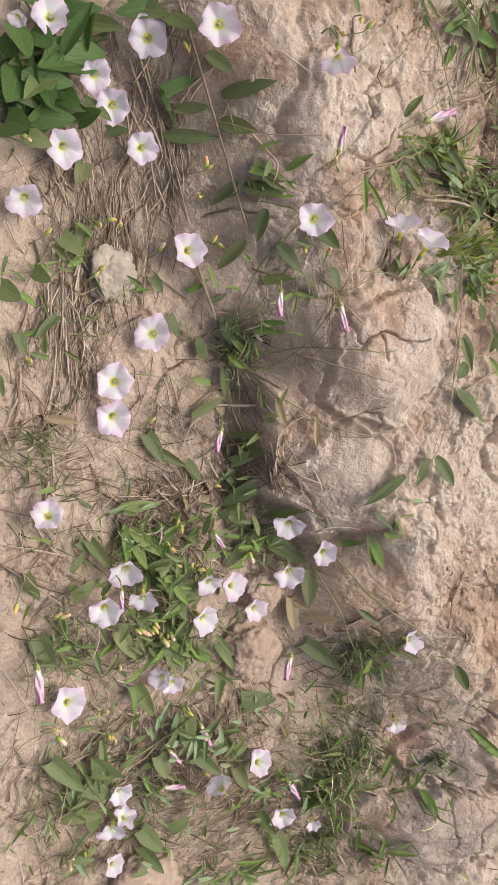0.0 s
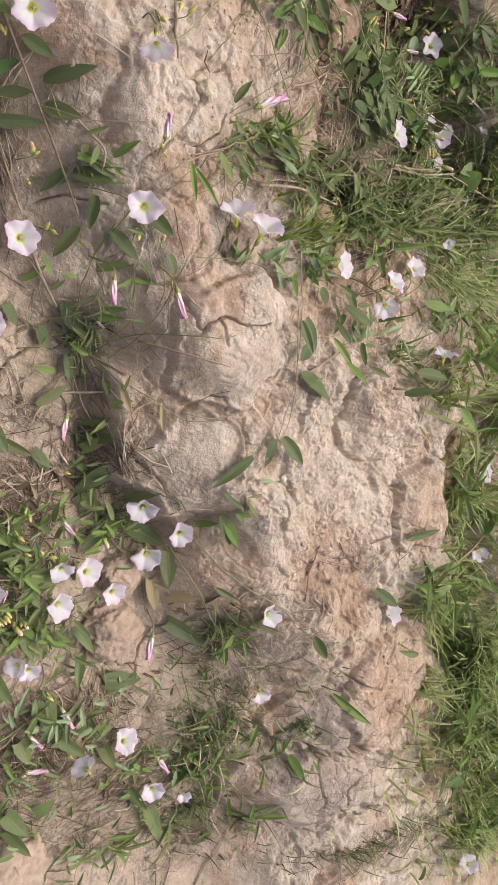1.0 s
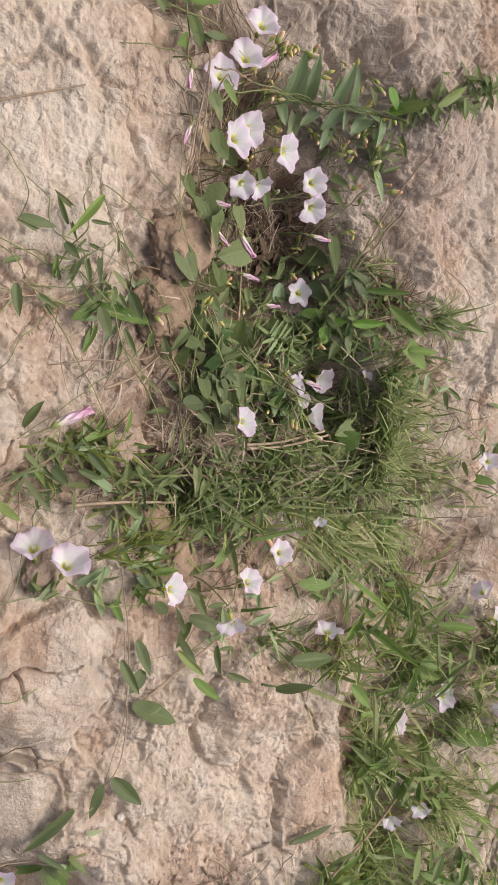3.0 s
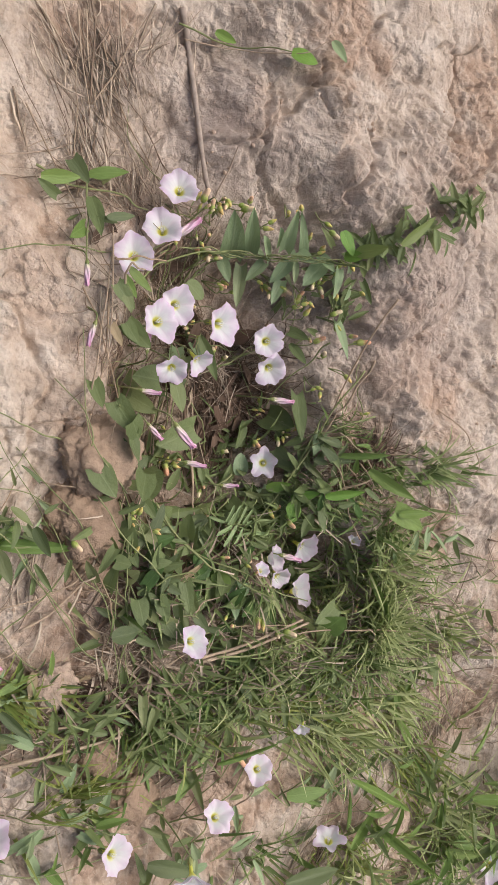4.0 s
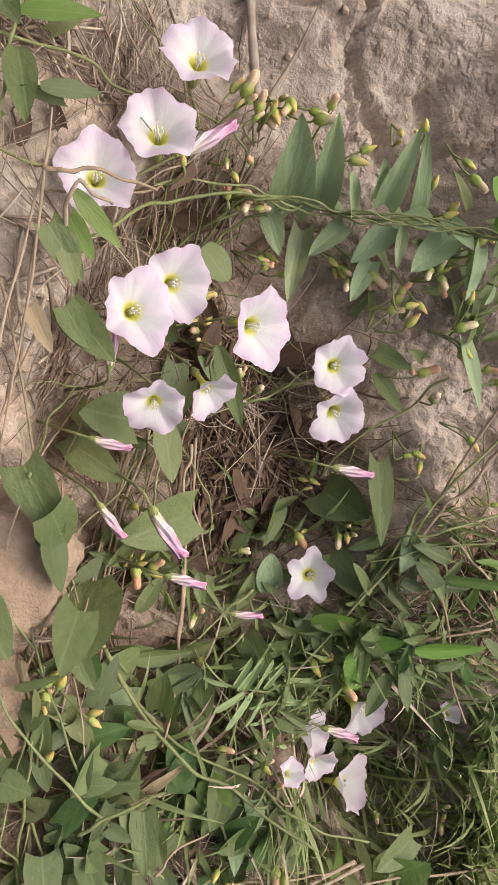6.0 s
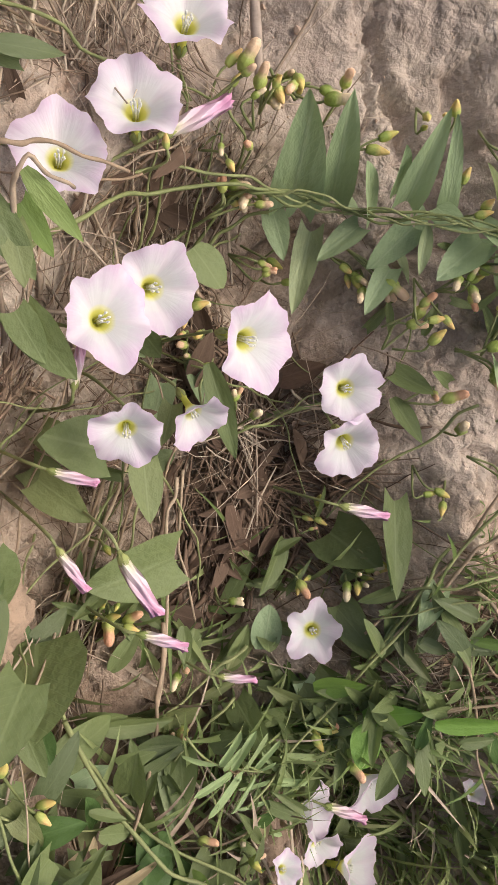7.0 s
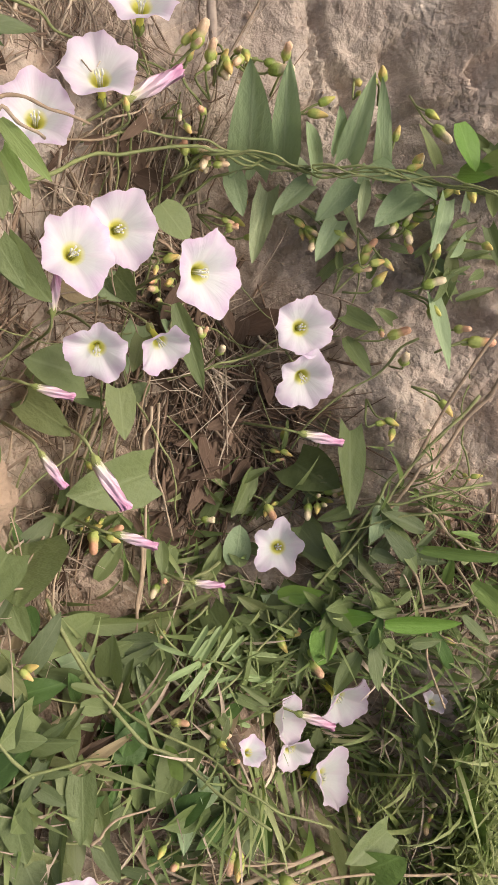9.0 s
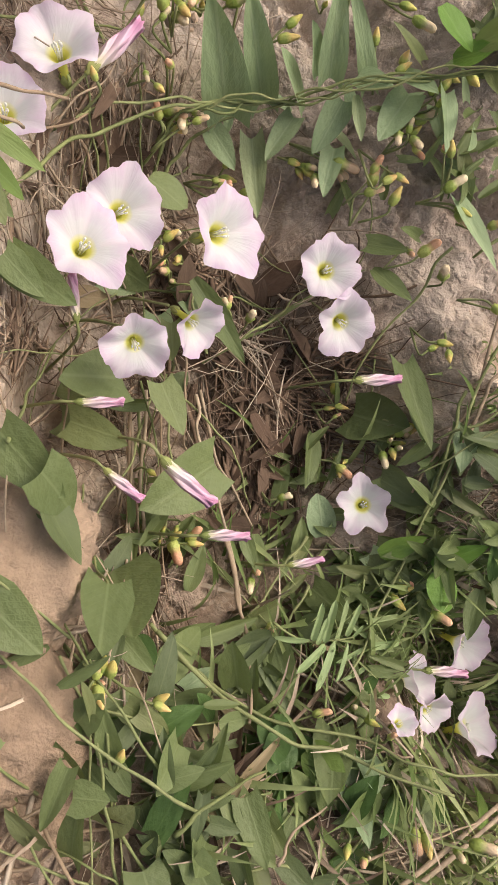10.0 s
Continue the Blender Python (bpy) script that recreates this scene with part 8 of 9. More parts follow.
grass("thin green grass in the silt trench", [
    (-0.319, -0.274, 0.035, 0.018, 84, 290),
    (-0.201, -0.267, 0.032, 0.030, 112, None),
    (-0.085, -0.369, 0.023, 0.037, 154, None),
    (-0.076, -0.492, 0.036, 0.066, 294, 300),
    (-0.069, -0.577, 0.053, 0.034, 168, None),
    (-0.254, -0.115, 0.015, 0.037, 98, None),
    (-0.268, -0.353, 0.042, 0.029, 125, None),
    (-0.455, 0.028, 0.016, 0.045, 84, None),
    (-0.408, -0.203, 0.026, 0.024, 42, None),
    (0.117, -0.638, 0.209, 0.025, 224, None),
    (-0.270, -0.500, 0.061, 0.049, 112, None),
], OLIVE_BLADE, rng, long=(0.012, 0.034), wide=0.0012)
grass("wispy weeds in the straw at the foot of the bench", [
    (-0.352, -0.378, 0.058, 0.075, 130, None),
    (-0.338, -0.496, 0.063, 0.064, 170, None),
    (-0.177, -0.476, 0.082, 0.062, 150, None),
    (0.015, -0.477, 0.046, 0.093, 150, None),
    (-0.303, -0.296, 0.077, 0.054, 150, None),
    (-0.391, -0.243, 0.047, 0.054, 60, None),
    (-0.192, -0.287, 0.055, 0.045, 70, None),
    (-0.048, -0.462, 0.048, 0.077, 130, None),
], OLIVE_BLADE, rng, long=(0.010, 0.028), wide=0.0009)
grass("longer green blades trailing over the bare clay", [
    (0.102, -0.007, 0.087, 0.032, 120, 330),
    (0.191, -0.008, 0.056, 0.052, 90, 300),
    (0.241, 0.049, 0.034, 0.041, 60, None),
    (0.120, 0.100, 0.036, 0.034, 150, None),
    (0.155, 0.113, 0.022, 0.030, 110, None),
    (0.042, 0.114, 0.010, 0.010, 50, None),
    (0.146, 0.071, 0.020, 0.020, 90, None),
    (0.145, 0.066, 0.036, 0.022, 150, None),
    (0.060, 0.078, 0.050, 0.018, 80, None),
    (0.012, 0.025, 0.061, 0.022, 60, None),
], TUFT, rng, long=(0.020, 0.055), wide=0.0022)
grass("thin grass on the broken clay beside the gully", [
    (0.109, 0.202, 0.022, 0.022, 60, None),
    (0.140, 0.189, 0.019, 0.020, 36, None),
    (0.090, 0.226, 0.012, 0.017, 40, None),
], BLADE, rng, long=(0.010, 0.030), wide=0.0011)
grass("dead straw-coloured grass blades among the green", [
    (0.020, 0.048, 0.176, 0.030, 120, None),
    (0.129, 0.043, 0.175, 0.033, 110, None),
    (0.018, 0.127, 0.086, 0.067, 110, None),
    (0.110, 0.105, 0.045, 0.040, 160, None),
    (0.151, 0.077, 0.106, 0.075, 70, None),
    (0.438, -0.483, 0.222, 0.111, 90, None),
    (0.282, -0.146, 0.096, 0.079, 70, None),
    (-0.066, -0.510, 0.061, 0.072, 80, None),
    (-0.054, 0.055, 0.060, 0.058, 40, None),
    (-0.278, -0.320, 0.088, 0.047, 60, None),
    (-0.018, 0.120, 0.078, 0.041, 30, None),
], STRAW, rng, long=(0.014, 0.045), wide=0.0016)
grass("fine tangled grass beside the gully", [
    (0.151, 0.077, 0.087, 0.071, 420, None),
    (0.093, 0.162, 0.046, 0.031, 150, None),
    (0.075, 0.112, 0.048, 0.029, 170, None),
    (0.095, 0.110, 0.040, 0.034, 320, None),
    (0.162, 0.094, 0.114, 0.034, 200, None),
], BLADE, rng, long=(0.010, 0.030), wide=0.0013)
litter("straw and dead grass over the flat ground beside the hollow", [
    (-0.086, 0.320, 0.030, 0.030, 110, None),
    (-0.080, 0.292, 0.025, 0.030, 90, None),
    (0.246, -0.040, 0.146, 0.056, 260, 60),
    (0.345, -0.007, 0.068, 0.053, 110, None),
    (0.258, 0.111, 0.093, 0.037, 70, None),
    (0.452, -0.148, 0.048, 0.066, 60, None),
], STRAW, rng, thick=0.0004)
litter("dry grey-brown straw strewn over the silt trench", [
    (-0.361, 0.047, 0.021, 0.064, 120, 280),
    (-0.339, 0.006, 0.018, 0.045, 54, 285),
    (-0.399, -0.112, 0.044, 0.081, 198, 265),
    (-0.373, -0.141, 0.035, 0.050, 72, 280),
    (-0.274, -0.240, 0.051, 0.028, 156, None),
    (-0.222, -0.210, 0.014, 0.038, 84, 300),
    (-0.217, -0.211, 0.014, 0.032, 60, 305),
    (-0.204, -0.448, 0.086, 0.025, 156, None),
    (-0.162, -0.528, 0.074, 0.042, 144, 20),
    (-0.438, -0.019, 0.025, 0.027, 84, None),
    (-0.370, -0.041, 0.070, 0.021, 50, 280),
    (-0.381, -0.217, 0.059, 0.029, 66, 20),
    (-0.352, -0.472, 0.047, 0.054, 54, None),
    (-0.302, -0.167, 0.060, 0.040, 42, None),
    (-0.072, -0.390, 0.023, 0.038, 66, None),
    (-0.384, -0.286, 0.043, 0.025, 24, None),
    (-0.263, -0.565, 0.090, 0.020, 72, None),
], STRAW, rng)
litter("matted brown straw under the lower plants", [
    (-0.158, -0.557, 0.120, 0.049, 160, 15),
    (-0.220, -0.475, 0.080, 0.030, 70, None),
    (-0.306, -0.461, 0.047, 0.052, 60, None),
    (-0.186, -0.587, 0.164, 0.037, 200, None),
    (-0.245, -0.490, 0.061, 0.060, 110, None),
    (-0.067, -0.611, 0.066, 0.047, 110, None),
    (-0.204, -0.448, 0.093, 0.030, 180, None),
    (-0.170, -0.526, 0.090, 0.047, 180, 20),
    (-0.281, -0.539, 0.078, 0.034, 120, None),
    (-0.329, -0.454, 0.066, 0.041, 90, None),
    (-0.285, -0.268, 0.074, 0.037, 120, None),
    (-0.292, -0.383, 0.092, 0.037, 110, None),
    (-0.284, -0.184, 0.053, 0.036, 60, None),
], STRAW, rng, thick=0.00045)
litter("scattered thin straws over the silt", [
    (-0.397, -0.008, 0.081, 0.064, 110, 285),
    (-0.177, -0.298, 0.061, 0.061, 70, None),
    (-0.370, -0.041, 0.121, 0.172, 150, 280),
    (-0.308, -0.250, 0.138, 0.135, 150, None),
    (-0.276, -0.472, 0.145, 0.115, 260, None),
    (-0.238, -0.147, 0.042, 0.180, 120, 290),
    (-0.393, -0.230, 0.056, 0.206, 90, 285),
], STRAW, rng)
litter("pale straw and dead grass on the clay bench", [
    (0.032, -0.300, 0.097, 0.022, 54, None),
    (-0.021, -0.341, 0.077, 0.032, 54, None),
    (-0.027, -0.414, 0.050, 0.050, 54, None),
    (0.184, -0.656, 0.184, 0.033, 132, 25),
    (-0.101, 0.041, 0.077, 0.022, 90, 0),
    (-0.137, 0.137, 0.041, 0.047, 42, 70),
    (0.221, -0.053, 0.133, 0.060, 144, None),
    (0.015, 0.082, 0.064, 0.013, 54, 355),
    (0.569, -0.432, 0.049, 0.096, 54, None),
    (0.107, -0.109, 0.053, 0.034, 54, 60),
    (-0.031, -0.010, 0.079, 0.015, 54, 10),
    (-0.175, 0.009, 0.039, 0.022, 36, 30),
    (0.287, 0.027, 0.101, 0.038, 36, None),
], STRAW, rng)
litter("short broken reddish straw heaped on the floor of the gully", [
    (-0.069, 0.348, 0.032, 0.020, 240, None),
    (-0.029, 0.337, 0.037, 0.020, 170, None),
    (-0.007, 0.299, 0.032, 0.026, 190, None),
    (-0.078, 0.266, 0.033, 0.026, 110, None),
    (-0.042, 0.243, 0.025, 0.026, 120, None),
    (0.050, 0.227, 0.013, 0.027, 90, None),
], RED_STRAW, rng, thick=0.00042, long=(0.006, 0.028))
litter("fine dead grass round the flowering stems", [
    (-0.049, 0.355, 0.052, 0.025, 170, None),
    (-0.041, 0.306, 0.048, 0.036, 120, None),
    (0.016, 0.263, 0.051, 0.048, 150, None),
    (-0.045, 0.178, 0.032, 0.054, 130, None),
    (0.011, 0.111, 0.047, 0.031, 150, None),
    (0.071, 0.184, 0.031, 0.046, 90, None),
], STRAW, rng, thick=0.0003, long=(0.012, 0.05), lift=0.012)
litter("crossed grey stalks of dead weeds lying in the dip", [
    (-0.085, 0.441, 0.049, 0.049, 46, 295),
    (-0.118, 0.455, 0.025, 0.025, 20, 300),
    (-0.059, 0.469, 0.035, 0.023, 24, 60),
    (-0.108, 0.376, 0.029, 0.019, 40, 20),
], STRAW, rng, thick=0.0005, long=(0.02, 0.07), lift=0.004)
litter("dry stalks and dead leaves heaped in the gully", [
    (-0.082, 0.445, 0.043, 0.049, 100, 300),
    (-0.102, 0.399, 0.038, 0.026, 54, 280),
    (-0.060, 0.381, 0.043, 0.017, 90, 80),
    (-0.075, 0.077, 0.047, 0.046, 144, None),
    (-0.108, 0.034, 0.040, 0.022, 54, 15),
    (0.151, 0.072, 0.090, 0.054, 96, None),
    (0.187, 0.169, 0.043, 0.025, 36, None),
    (-0.037, 0.188, 0.014, 0.031, 42, 95),
    (-0.075, 0.353, 0.032, 0.017, 66, 100),
    (-0.020, 0.333, 0.028, 0.014, 36, 100),
    (0.053, 0.141, 0.039, 0.035, 66, None),
    (0.060, 0.110, 0.040, 0.030, 130, None),
    (0.070, 0.110, 0.067, 0.045, 54, None),
], STRAW, rng, thick=0.0004)
litter("thick brown rotted stalks in the heart of the gully", [
    (0.023, 0.245, 0.031, 0.039, 330, 80),
    (0.015, 0.215, 0.020, 0.029, 190, 85),
    (-0.008, 0.279, 0.025, 0.028, 80, None),
], ROT, rng, thick=0.0009, long=(0.008, 0.030))
litter("thin dark rootlets and rotted stalks", [
    (-0.370, -0.080, 0.060, 0.110, 150, 280),
    (-0.300, -0.250, 0.090, 0.080, 120, None),
    (-0.230, -0.480, 0.110, 0.070, 170, None),
    (0.107, 0.195, 0.029, 0.013, 130, None),
    (0.124, 0.210, 0.015, 0.013, 60, None),
    (0.023, 0.245, 0.031, 0.034, 120, None),
    (0.043, 0.251, 0.020, 0.035, 72, None),
    (-0.080, -0.392, 0.027, 0.038, 48, None),
    (-0.091, 0.047, 0.050, 0.026, 54, None),
    (-0.217, -0.215, 0.021, 0.028, 36, None),
], ROT, rng)

# single dry stalks
tagged(new("dry_stalk", stalk_mesh("dry_stalk", [(-0.3710, 0.1076, -0.0322), (-0.3526, 0.0773, -0.0298), (-0.3268, 0.0411, -0.0351), (-0.3021, 0.0006, -0.0354), (-0.2905, -0.0275, -0.0281)], 0.00100, BROWN_STALK, 0.00075, 6)), "long brown dry stalk lying across the trench edge", "dry stalk", "dry stalks")
tagged(new("dry_stalk", stalk_mesh("dry_stalk", [(-0.3810, 0.0706, -0.0709), (-0.3620, 0.0395, -0.0686), (-0.3391, 0.0060, -0.0679), (-0.3176, -0.0266, -0.0686)], 0.00082, TAN, 0.00058, 6)), "thin grey-brown dry stalk on the silt", "dry stalk", "dry stalks")
tagged(new("dry_stalk", stalk_mesh("dry_stalk", [(-0.3779, 0.0762, -0.0657), (-0.3587, 0.0438, -0.0649), (-0.3298, -0.0039, -0.0662)], 0.00080, TAN, 0.00056, 6)), "thin grey-brown dry stalk on the silt", "dry stalk", "dry stalks")
tagged(new("dry_stalk", stalk_mesh("dry_stalk", [(-0.3656, 0.0577, -0.0674), (-0.3437, 0.0205, -0.0640), (-0.3155, -0.0316, -0.0673)], 0.00081, TAN, 0.00057, 6)), "thin grey-brown dry stalk on the silt", "dry stalk", "dry stalks")
tagged(new("dry_stalk", stalk_mesh("dry_stalk", [(-0.3805, 0.0508, -0.0771), (-0.3565, 0.0138, -0.0710), (-0.3363, -0.0252, -0.0809)], 0.00081, TAN, 0.00057, 6)), "thin grey-brown dry stalk on the silt", "dry stalk", "dry stalks")
tagged(new("dry_stalk", stalk_mesh("dry_stalk", [(-0.3726, 0.0741, -0.0651), (-0.3517, 0.0303, -0.0653), (-0.3282, -0.0155, -0.0723)], 0.00081, TAN, 0.00056, 6)), "thin grey-brown dry stalk on the silt", "dry stalk", "dry stalks")
tagged(new("dry_stalk", stalk_mesh("dry_stalk", [(-0.3049, -0.0569, -0.0657), (-0.2946, -0.0764, -0.0634), (-0.2739, -0.0977, -0.0736)], 0.00130, GREY_STALK, 0.00100, 6)), "thick pale dry stalk standing out of the silt", "dry stalk", "dry stalks")
tagged(new("dry_stalk", stalk_mesh("dry_stalk", [(-0.3081, 0.0376, -0.0203), (-0.2932, 0.0268, -0.0161), (-0.2868, 0.0171, -0.0077), (-0.2841, 0.0041, -0.0132)], 0.00099, TAN, 0.00070, 6)), "bent pale straw on the clay", "dry stalk", "dry stalks")
tagged(new("dry_stalk", stalk_mesh("dry_stalk", [(-0.2278, -0.1112, -0.0265), (-0.2084, -0.1157, 0.0100), (-0.1797, -0.1206, 0.0322)], 0.00086, TAN, 0.00060, 6)), "fine pale straw lying over the clay", "dry stalk", "dry stalks")
tagged(new("dry_stalk", stalk_mesh("dry_stalk", [(-0.0866, -0.1196, 0.0225), (-0.0561, -0.1025, 0.0199), (-0.0105, -0.0824, 0.0117)], 0.00099, TAN, 0.00069, 6)), "fine pale straw lying over the clay", "dry stalk", "dry stalks")
tagged(new("dry_stalk", stalk_mesh("dry_stalk", [(-0.1880, -0.1637, -0.0131), (-0.1655, -0.1655, 0.0035), (-0.1431, -0.1541, 0.0176)], 0.00069, TAN, 0.00048, 6)), "fine pale straw lying over the clay", "dry stalk", "dry stalks")
tagged(new("dry_stalk", stalk_mesh("dry_stalk", [(-0.0373, 0.4973, -0.0187), (-0.0267, 0.4802, -0.0283), (-0.0234, 0.4451, -0.0212), (-0.0172, 0.4009, -0.0158), (-0.0153, 0.3668, -0.0038)], 0.00226, GREY_STALK, 0.00158, 6)), "thick grey flattened stalk lying in the dip", "dry stalk", "dry stalks")
tagged(new("dry_stalk", stalk_mesh("dry_stalk", [(-0.2367, 0.2594, 0.0132), (-0.2126, 0.2705, 0.0185), (-0.1865, 0.2830, 0.0239)], 0.00083, TAN, 0.00058, 6)), "brown dry twig on the pale clay", "dry stalk", "dry stalks")
tagged(new("dry_stalk", stalk_mesh("dry_stalk", [(-0.1088, 0.4751, -0.0191), (-0.1046, 0.4512, -0.0215), (-0.0977, 0.4221, -0.0225)], 0.00057, TAN, 0.00040, 6)), "grey-brown dry stalk in a loose heap", "dry stalk", "dry stalks")
tagged(new("dry_stalk", stalk_mesh("dry_stalk", [(-0.1010, 0.4793, -0.0246), (-0.0994, 0.4498, -0.0228), (-0.0913, 0.4212, -0.0257)], 0.00058, TAN, 0.00040, 6)), "grey-brown dry stalk in a loose heap", "dry stalk", "dry stalks")
tagged(new("dry_stalk", stalk_mesh("dry_stalk", [(-0.1299, 0.4700, -0.0219), (-0.1162, 0.4550, -0.0239), (-0.1029, 0.4302, -0.0225)], 0.00056, TAN, 0.00040, 6)), "grey-brown dry stalk in a loose heap", "dry stalk", "dry stalks")
tagged(new("dry_stalk", stalk_mesh("dry_stalk", [(-0.0959, 0.4225, -0.0226), (-0.0798, 0.4483, -0.0222), (-0.0705, 0.4745, -0.0174)], 0.00059, TAN, 0.00041, 6)), "grey-brown dry stalk in a loose heap", "dry stalk", "dry stalks")
tagged(new("dry_stalk", stalk_mesh("dry_stalk", [(-0.1373, 0.4135, -0.0233), (-0.1194, 0.3795, -0.0179), (-0.1106, 0.3470, 0.0049)], 0.00056, TAN, 0.00040, 6)), "grey-brown dry stalk in a loose heap", "dry stalk", "dry stalks")
tagged(new("dry_stalk", stalk_mesh("dry_stalk", [(-0.0903, 0.4615, -0.0228), (-0.0727, 0.4259, -0.0284), (-0.0519, 0.3926, -0.0230)], 0.00060, TAN, 0.00042, 6)), "grey-brown dry stalk in a loose heap", "dry stalk", "dry stalks")
tagged(new("dry_stalk", stalk_mesh("dry_stalk", [(-0.1194, 0.3795, -0.0179), (-0.0923, 0.3673, -0.0101), (-0.0732, 0.3678, -0.0144)], 0.00058, TAN, 0.00040, 6)), "grey-brown dry stalk in a loose heap", "dry stalk", "dry stalks")
tagged(new("dry_stalk", stalk_mesh("dry_stalk", [(-0.1411, 0.0411, 0.0143), (-0.1118, 0.0393, 0.0157), (-0.0728, 0.0367, 0.0120)], 0.00110, TAN, 0.00077, 6)), "pale dead grass stem lying under the leaves", "dry stalk", "dry stalks")
tagged(new("dry_stalk", stalk_mesh("dry_stalk", [(-0.1420, 0.1014, 0.0125), (-0.1225, 0.1110, 0.0133), (-0.0985, 0.1285, 0.0081)], 0.00092, TAN, 0.00065, 6)), "pale dead grass stem lying under the leaves", "dry stalk", "dry stalks")
tagged(new("dry_stalk", stalk_mesh("dry_stalk", [(-0.0279, 0.0702, 0.0205), (0.0135, 0.0747, 0.0201), (0.0631, 0.0868, 0.0206)], 0.00124, TAN, 0.00087, 6)), "pale dead grass stem lying under the leaves", "dry stalk", "dry stalks")
tagged(new("dry_stalk", stalk_mesh("dry_stalk", [(-0.0212, 0.0681, 0.0211), (0.0222, 0.0722, 0.0195), (0.0692, 0.0837, 0.0197)], 0.00125, TAN, 0.00088, 6)), "pale dead grass stem lying under the leaves", "dry stalk", "dry stalks")
tagged(new("dry_stalk", stalk_mesh("dry_stalk", [(-0.1616, 0.0216, 0.0127), (-0.1270, 0.0262, 0.0216), (-0.0740, 0.0249, 0.0135)], 0.00129, TAN, 0.00091, 6)), "pale dead grass stem lying under the leaves", "dry stalk", "dry stalks")
tagged(new("dry_stalk", stalk_mesh("dry_stalk", [(0.1390, -0.3148, 0.0352), (0.2451, -0.2988, 0.0048), (0.2692, -0.2504, 0.0141)], 0.00128, TAN, 0.00090, 6)), "pale dead grass stem lying under the leaves", "dry stalk", "dry stalks")

# stones and clods
lump("stone", (-0.3652, -0.0758, height(-0.3652, -0.0758) + 0.0028), 0.0183, 3, STONE, "pale rounded stone half sunk in silt", "stone", "stones and clods", 0.50)
lump("pebble", (-0.2259, 0.0722, height(-0.2259, 0.0722) + 0.0040), 0.0068, 5, PEBBLE, "small round pebble in a dent in the clay", "pebble", "stones and clods", 0.90)
lump("clod", (-0.1856, -0.3746, height(-0.1856, -0.3746) + 0.0054), 0.0256, 7, RUDDY_CLOD, "crumbly ruddy clay clod among the flowers", "clod", "stones and clods", 0.70)
lump("clod", (-0.2603, -0.5946, height(-0.2603, -0.5946) + 0.0020), 0.0330, 31, RUDDY_CLOD, "smooth rounded lump of buff clay below the flowers", "clod", "stones and clods", 0.45)
lump("clod", (-0.1781, -0.3213, height(-0.1781, -0.3213) + 0.0033), 0.0184, 8, RUDDY_CLOD, "crumbly ruddy clay clod among the flowers", "clod", "stones and clods", 0.60)
lump("stone", (0.4870, -0.4080, height(0.4870, -0.4080) + 0.0051), 0.0337, 9, STONE, "pale flat stone beside the grass", "stone", "stones and clods", 0.50)
lump("pebble", (-0.0842, -0.2144, height(-0.0842, -0.2144) + 0.0004), 0.0025, 11, WHITE_STONE, "tiny white pebble on the clay", "pebble", "stones and clods", 0.80)
lump("clod", (-0.0960, 0.2040, height(-0.0960, 0.2040) + 0.0030), 0.0235, 12, CLAY_CLOD, "smooth rounded lump of buff clay", "clod", "stones and clods", 0.55)
lump("clod", (-0.0990, 0.1640, height(-0.0990, 0.1640) + 0.0030), 0.0245, 13, CLAY_CLOD, "smooth rounded lump of buff clay", "clod", "stones and clods", 0.50)
lump("clod", (-0.0930, 0.1290, height(-0.0930, 0.1290) + 0.0023), 0.0150, 14, CLAY_CLOD, "small rounded lump of buff clay", "clod", "stones and clods", 0.60)
lump("clod", (-0.1187, 0.0628, height(-0.1187, 0.0628) + 0.0021), 0.0139, 15, RUDDY_CLOD, "broken ruddy lump of clay under dead grass", "clod", "stones and clods", 0.50)
lump("clod", (-0.0603, -0.0206, height(-0.0603, -0.0206) + 0.0024), 0.0158, 16, CLAY_CLOD, "small rounded lump of buff clay", "clod", "stones and clods", 0.50)
lump("clod", (0.0167, -0.0145, height(0.0167, -0.0145) + 0.0018), 0.0148, 17, CLAY_CLOD, "small rounded lump of buff clay", "clod", "stones and clods", 0.40)
lump("clod", (-0.0200, 0.1764, height(-0.0200, 0.1764) + 0.0014), 0.0092, 18, RUDDY_CLOD, "broken ruddy lump of clay under dead grass", "clod", "stones and clods", 0.50)
lump("clod", (-0.0875, 0.0106, height(-0.0875, 0.0106) + 0.0020), 0.0110, 19, CLAY_CLOD, "small rounded lump of buff clay", "clod", "stones and clods", 0.60)
lump("clod", (-0.1655, -0.0233, height(-0.1655, -0.0233) + 0.0022), 0.0145, 20, RUDDY_CLOD, "broken ruddy lump of clay under dead grass", "clod", "stones and clods", 0.50)
lump("clod", (0.1839, -0.1029, height(0.1839, -0.1029) + 0.0026), 0.0216, 22, RUDDY_CLOD, "broken ruddy lump of clay under dead grass", "clod", "stones and clods", 0.40)
lump("clod", (0.1908, -0.1799, height(0.1908, -0.1799) + 0.0028), 0.0186, 23, CLAY_CLOD, "small rounded lump of buff clay", "clod", "stones and clods", 0.50)

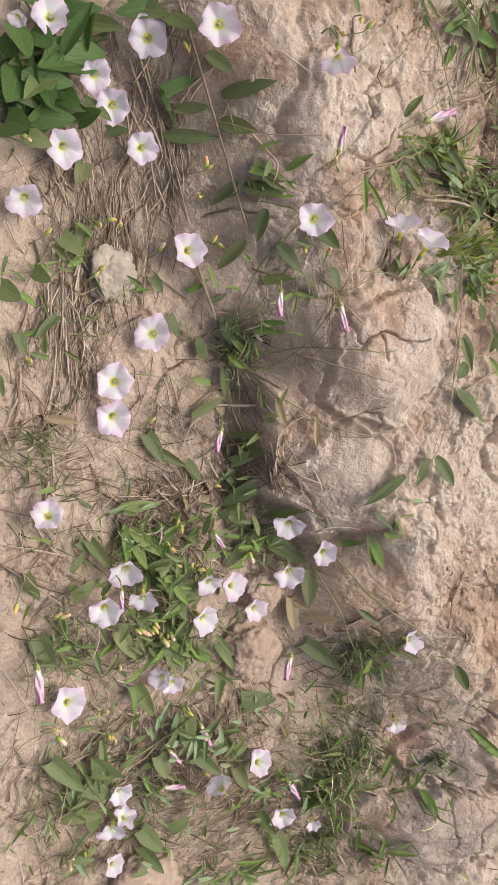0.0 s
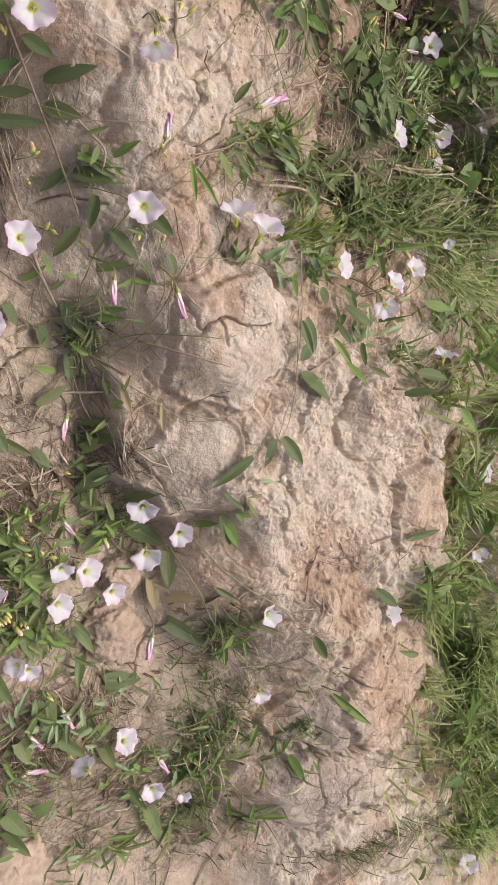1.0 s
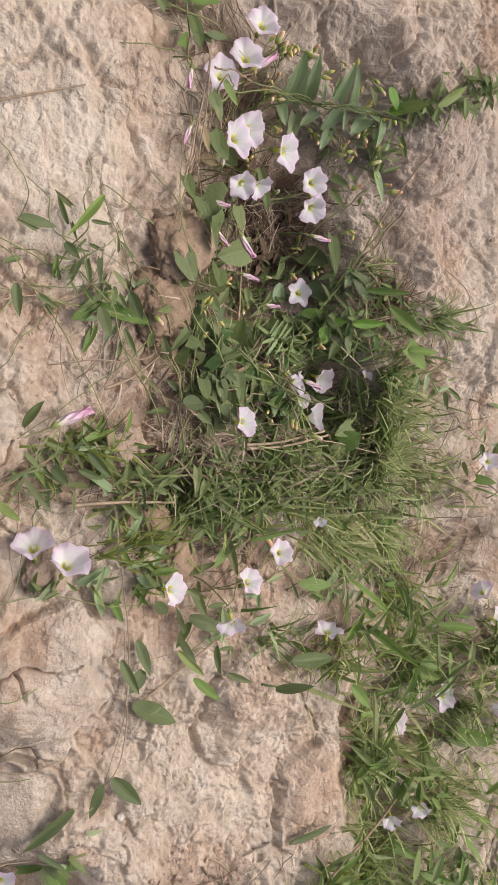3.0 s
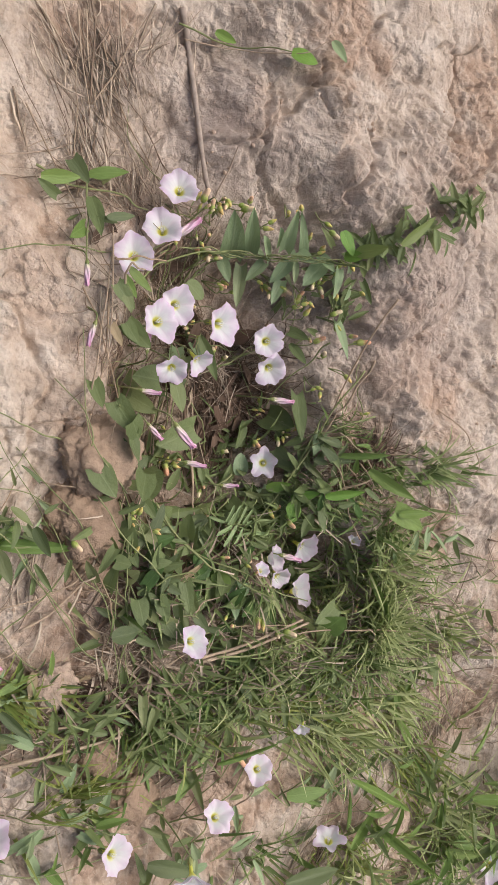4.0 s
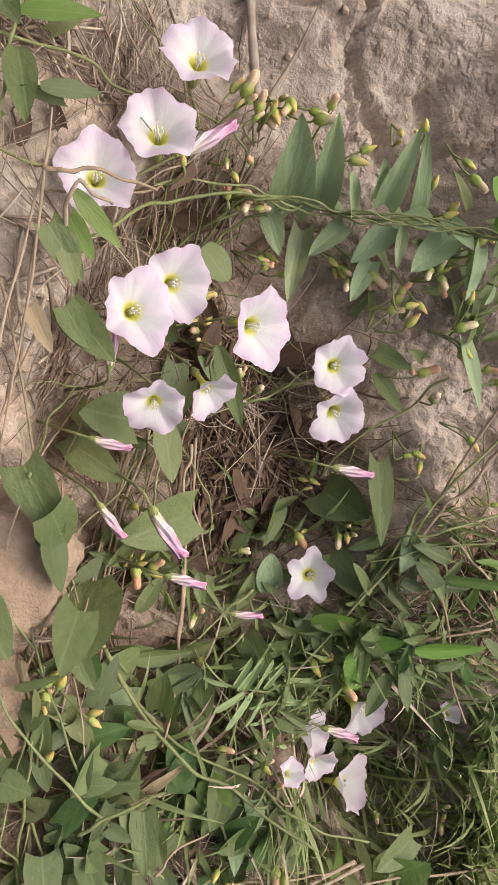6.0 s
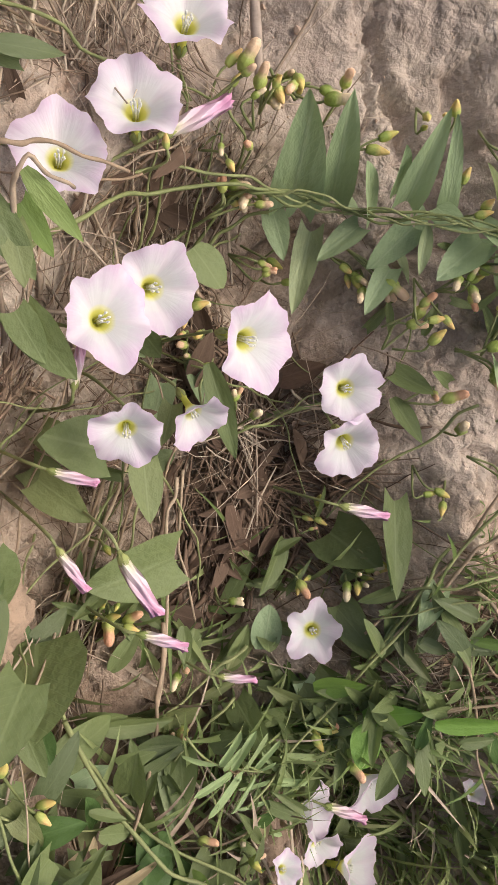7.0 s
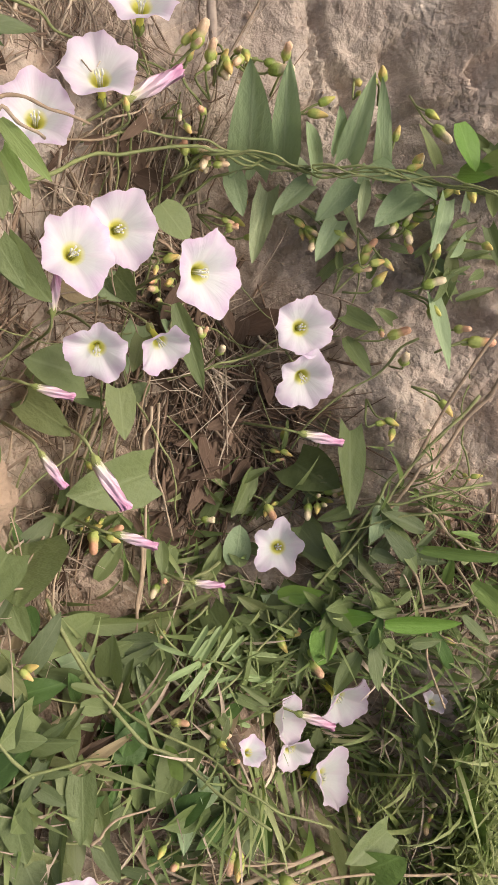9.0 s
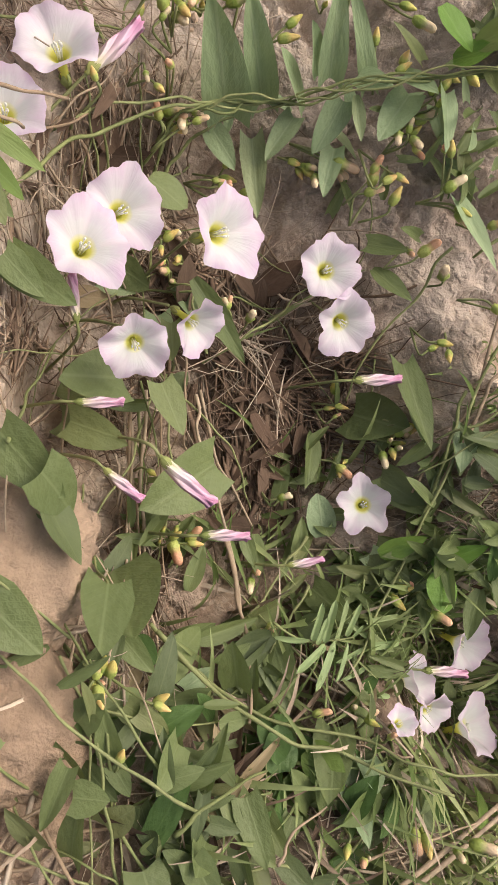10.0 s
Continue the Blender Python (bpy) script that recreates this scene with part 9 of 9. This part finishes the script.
# the feathery leaves of a vetch
vetch = plant_at("vetch_sprig", 0.020, 0.150, "feathery vetch leaf with narrow pale green leaflets", "vetch", "vetch sprigs")
stem(vetch, [(-0.0080, 0.1660, 0.0000), (0.0030, 0.1570, 0.0030), (0.0100, 0.1560, 0.0050), (0.0180, 0.1560, 0.0080)], 0.0005, STEM, "leaf_stalk")
leaf(vetch, (0.0020, 0.1580, 0.0050), (-0.0120, 0.1620, 0.0090), 0.17, "strip", "pale", -25)
leaf(vetch, (0.0030, 0.1580, 0.0050), (0.0070, 0.1700, 0.0090), 0.17, "strip", "pale", 4)
leaf(vetch, (0.0080, 0.1560, 0.0050), (0.0120, 0.1700, 0.0090), 0.17, "strip", "pale", -17)
leaf(vetch, (0.0120, 0.1550, 0.0050), (0.0170, 0.1690, 0.0090), 0.17, "strip", "pale", 12)
leaf(vetch, (0.0170, 0.1560, 0.0050), (0.0220, 0.1670, 0.0090), 0.17, "strip", "pale", -9)
leaf(vetch, (0.0080, 0.1550, 0.0050), (-0.0060, 0.1500, 0.0090), 0.17, "strip", "pale", 20)
leaf(vetch, (0.0120, 0.1550, 0.0050), (0.0010, 0.1420, 0.0090), 0.17, "strip", "pale", -1)
leaf(vetch, (0.0170, 0.1540, 0.0050), (0.0080, 0.1430, 0.0090), 0.17, "strip", "pale", -22)
leaf(vetch, (0.0190, 0.1550, 0.0050), (0.0220, 0.1590, 0.0090), 0.17, "strip", "pale", 7)
leaf(vetch, (0.0050, 0.1560, 0.0050), (0.0080, 0.1650, 0.0090), 0.17, "strip", "pale", -14)
sprig = plant_at("vetch_sprig", 0.036, 0.135, "small feathery vetch leaf hanging beside white flowers", "vetch", "vetch sprigs")
stem(sprig, [(0.0290, 0.1610, 0.0040), (0.0280, 0.1490, 0.0020), (0.0270, 0.1410, -0.0010), (0.0260, 0.1310, -0.0040), (0.0260, 0.1240, -0.0060)], 0.0005, STEM, "leaf_stalk")
leaf(sprig, (0.0290, 0.1570, 0.0010), (0.0440, 0.1560, 0.0020), 0.17, "strip", "pale", -25)
leaf(sprig, (0.0280, 0.1490, 0.0010), (0.0430, 0.1470, 0.0020), 0.17, "strip", "pale", 6)
leaf(sprig, (0.0280, 0.1490, 0.0010), (0.0150, 0.1460, 0.0020), 0.17, "strip", "pale", -13)
leaf(sprig, (0.0260, 0.1420, 0.0010), (0.0390, 0.1370, 0.0020), 0.17, "strip", "pale", 18)
leaf(sprig, (0.0260, 0.1420, 0.0010), (0.0150, 0.1400, 0.0020), 0.17, "strip", "pale", -1)
leaf(sprig, (0.0240, 0.1330, 0.0010), (0.0350, 0.1290, 0.0020), 0.17, "strip", "pale", -20)
leaf(sprig, (0.0240, 0.1330, 0.0010), (0.0150, 0.1320, 0.0020), 0.17, "strip", "pale", 11)
leaf(sprig, (0.0290, 0.1520, 0.0010), (0.0210, 0.1590, 0.0020), 0.17, "strip", "pale", -8)
leaf(sprig, (0.0290, 0.1540, 0.0010), (0.0390, 0.1430, 0.0020), 0.17, "strip", "pale", 23)


def crumbs(label, patches, rng, material=CRUMB, big=0.0017):
    """Small angular crumbs of clay lying loose."""
    verts, faces = [], []
    bm = bmesh.new()
    bmesh.ops.create_icosphere(bm, subdivisions=1, radius=1.0)
    ball, sides = [v.co.copy() for v in bm.verts], [[v.index for v in f.verts] for f in bm.faces]
    bm.free()
    for cx, cy, rx, ry, count, _ in patches:
        for _ in range(count):
            a, r = rng.uniform(0, 6.283), math.sqrt(rng.random())
            x, y = cx + rx * r * math.cos(a), cy + ry * r * math.sin(a)
            size = 0.0005 + big * rng.random() ** 6
            z, first = height(x, y) + size * 0.25, len(verts)
            turn = Euler((rng.uniform(0, 6), rng.uniform(0, 6), rng.uniform(0, 6))).to_matrix()
            for v in ball:
                w = turn @ (v * rng.uniform(0.45, 1.3))
                verts.append((x + size * w.x, y + size * w.y, z + size * 0.75 * w.z))
            faces += [[first + k for k in f] for f in sides]
    return sheet_of("clay_crumbs", verts, faces, material, label, "clay crumbs", smooth=False)


crumbs("loose crumbs of dry buff clay on the ground", [
    (-0.046, -0.215, 0.153, 0.103, 210, None),
    (0.063, -0.423, 0.131, 0.081, 150, None),
    (-0.200, 0.045, 0.102, 0.084, 100, None),
    (0.153, 0.275, 0.085, 0.087, 70, None),
    (0.098, 0.444, 0.078, 0.065, 60, None),
    (0.008, 0.414, 0.037, 0.052, 80, None),
    (-0.352, -0.164, 0.099, 0.170, 210, None),
    (-0.209, 0.108, 0.075, 0.059, 80, None),
    (0.032, -0.300, 0.097, 0.028, 100, None),
    (0.221, -0.053, 0.145, 0.073, 80, None),
    (0.024, 0.237, 0.028, 0.039, 60, None),
    (-0.358, -0.433, 0.066, 0.089, 80, None),
], rng)
crumbs("ruddy crumbs of broken clay heaped on the bench", [
    (-0.001, -0.288, 0.054, 0.027, 420, None),
    (0.084, -0.420, 0.095, 0.046, 160, None),
    (0.018, -0.146, 0.046, 0.037, 90, None),
    (0.112, 0.200, 0.028, 0.024, 420, None),
    (-0.205, 0.137, 0.038, 0.016, 90, None),
    (0.215, -0.108, 0.051, 0.019, 70, None),
    (-0.190, -0.372, 0.049, 0.030, 120, None),
], rng, RED_CRUMB, 0.0022)
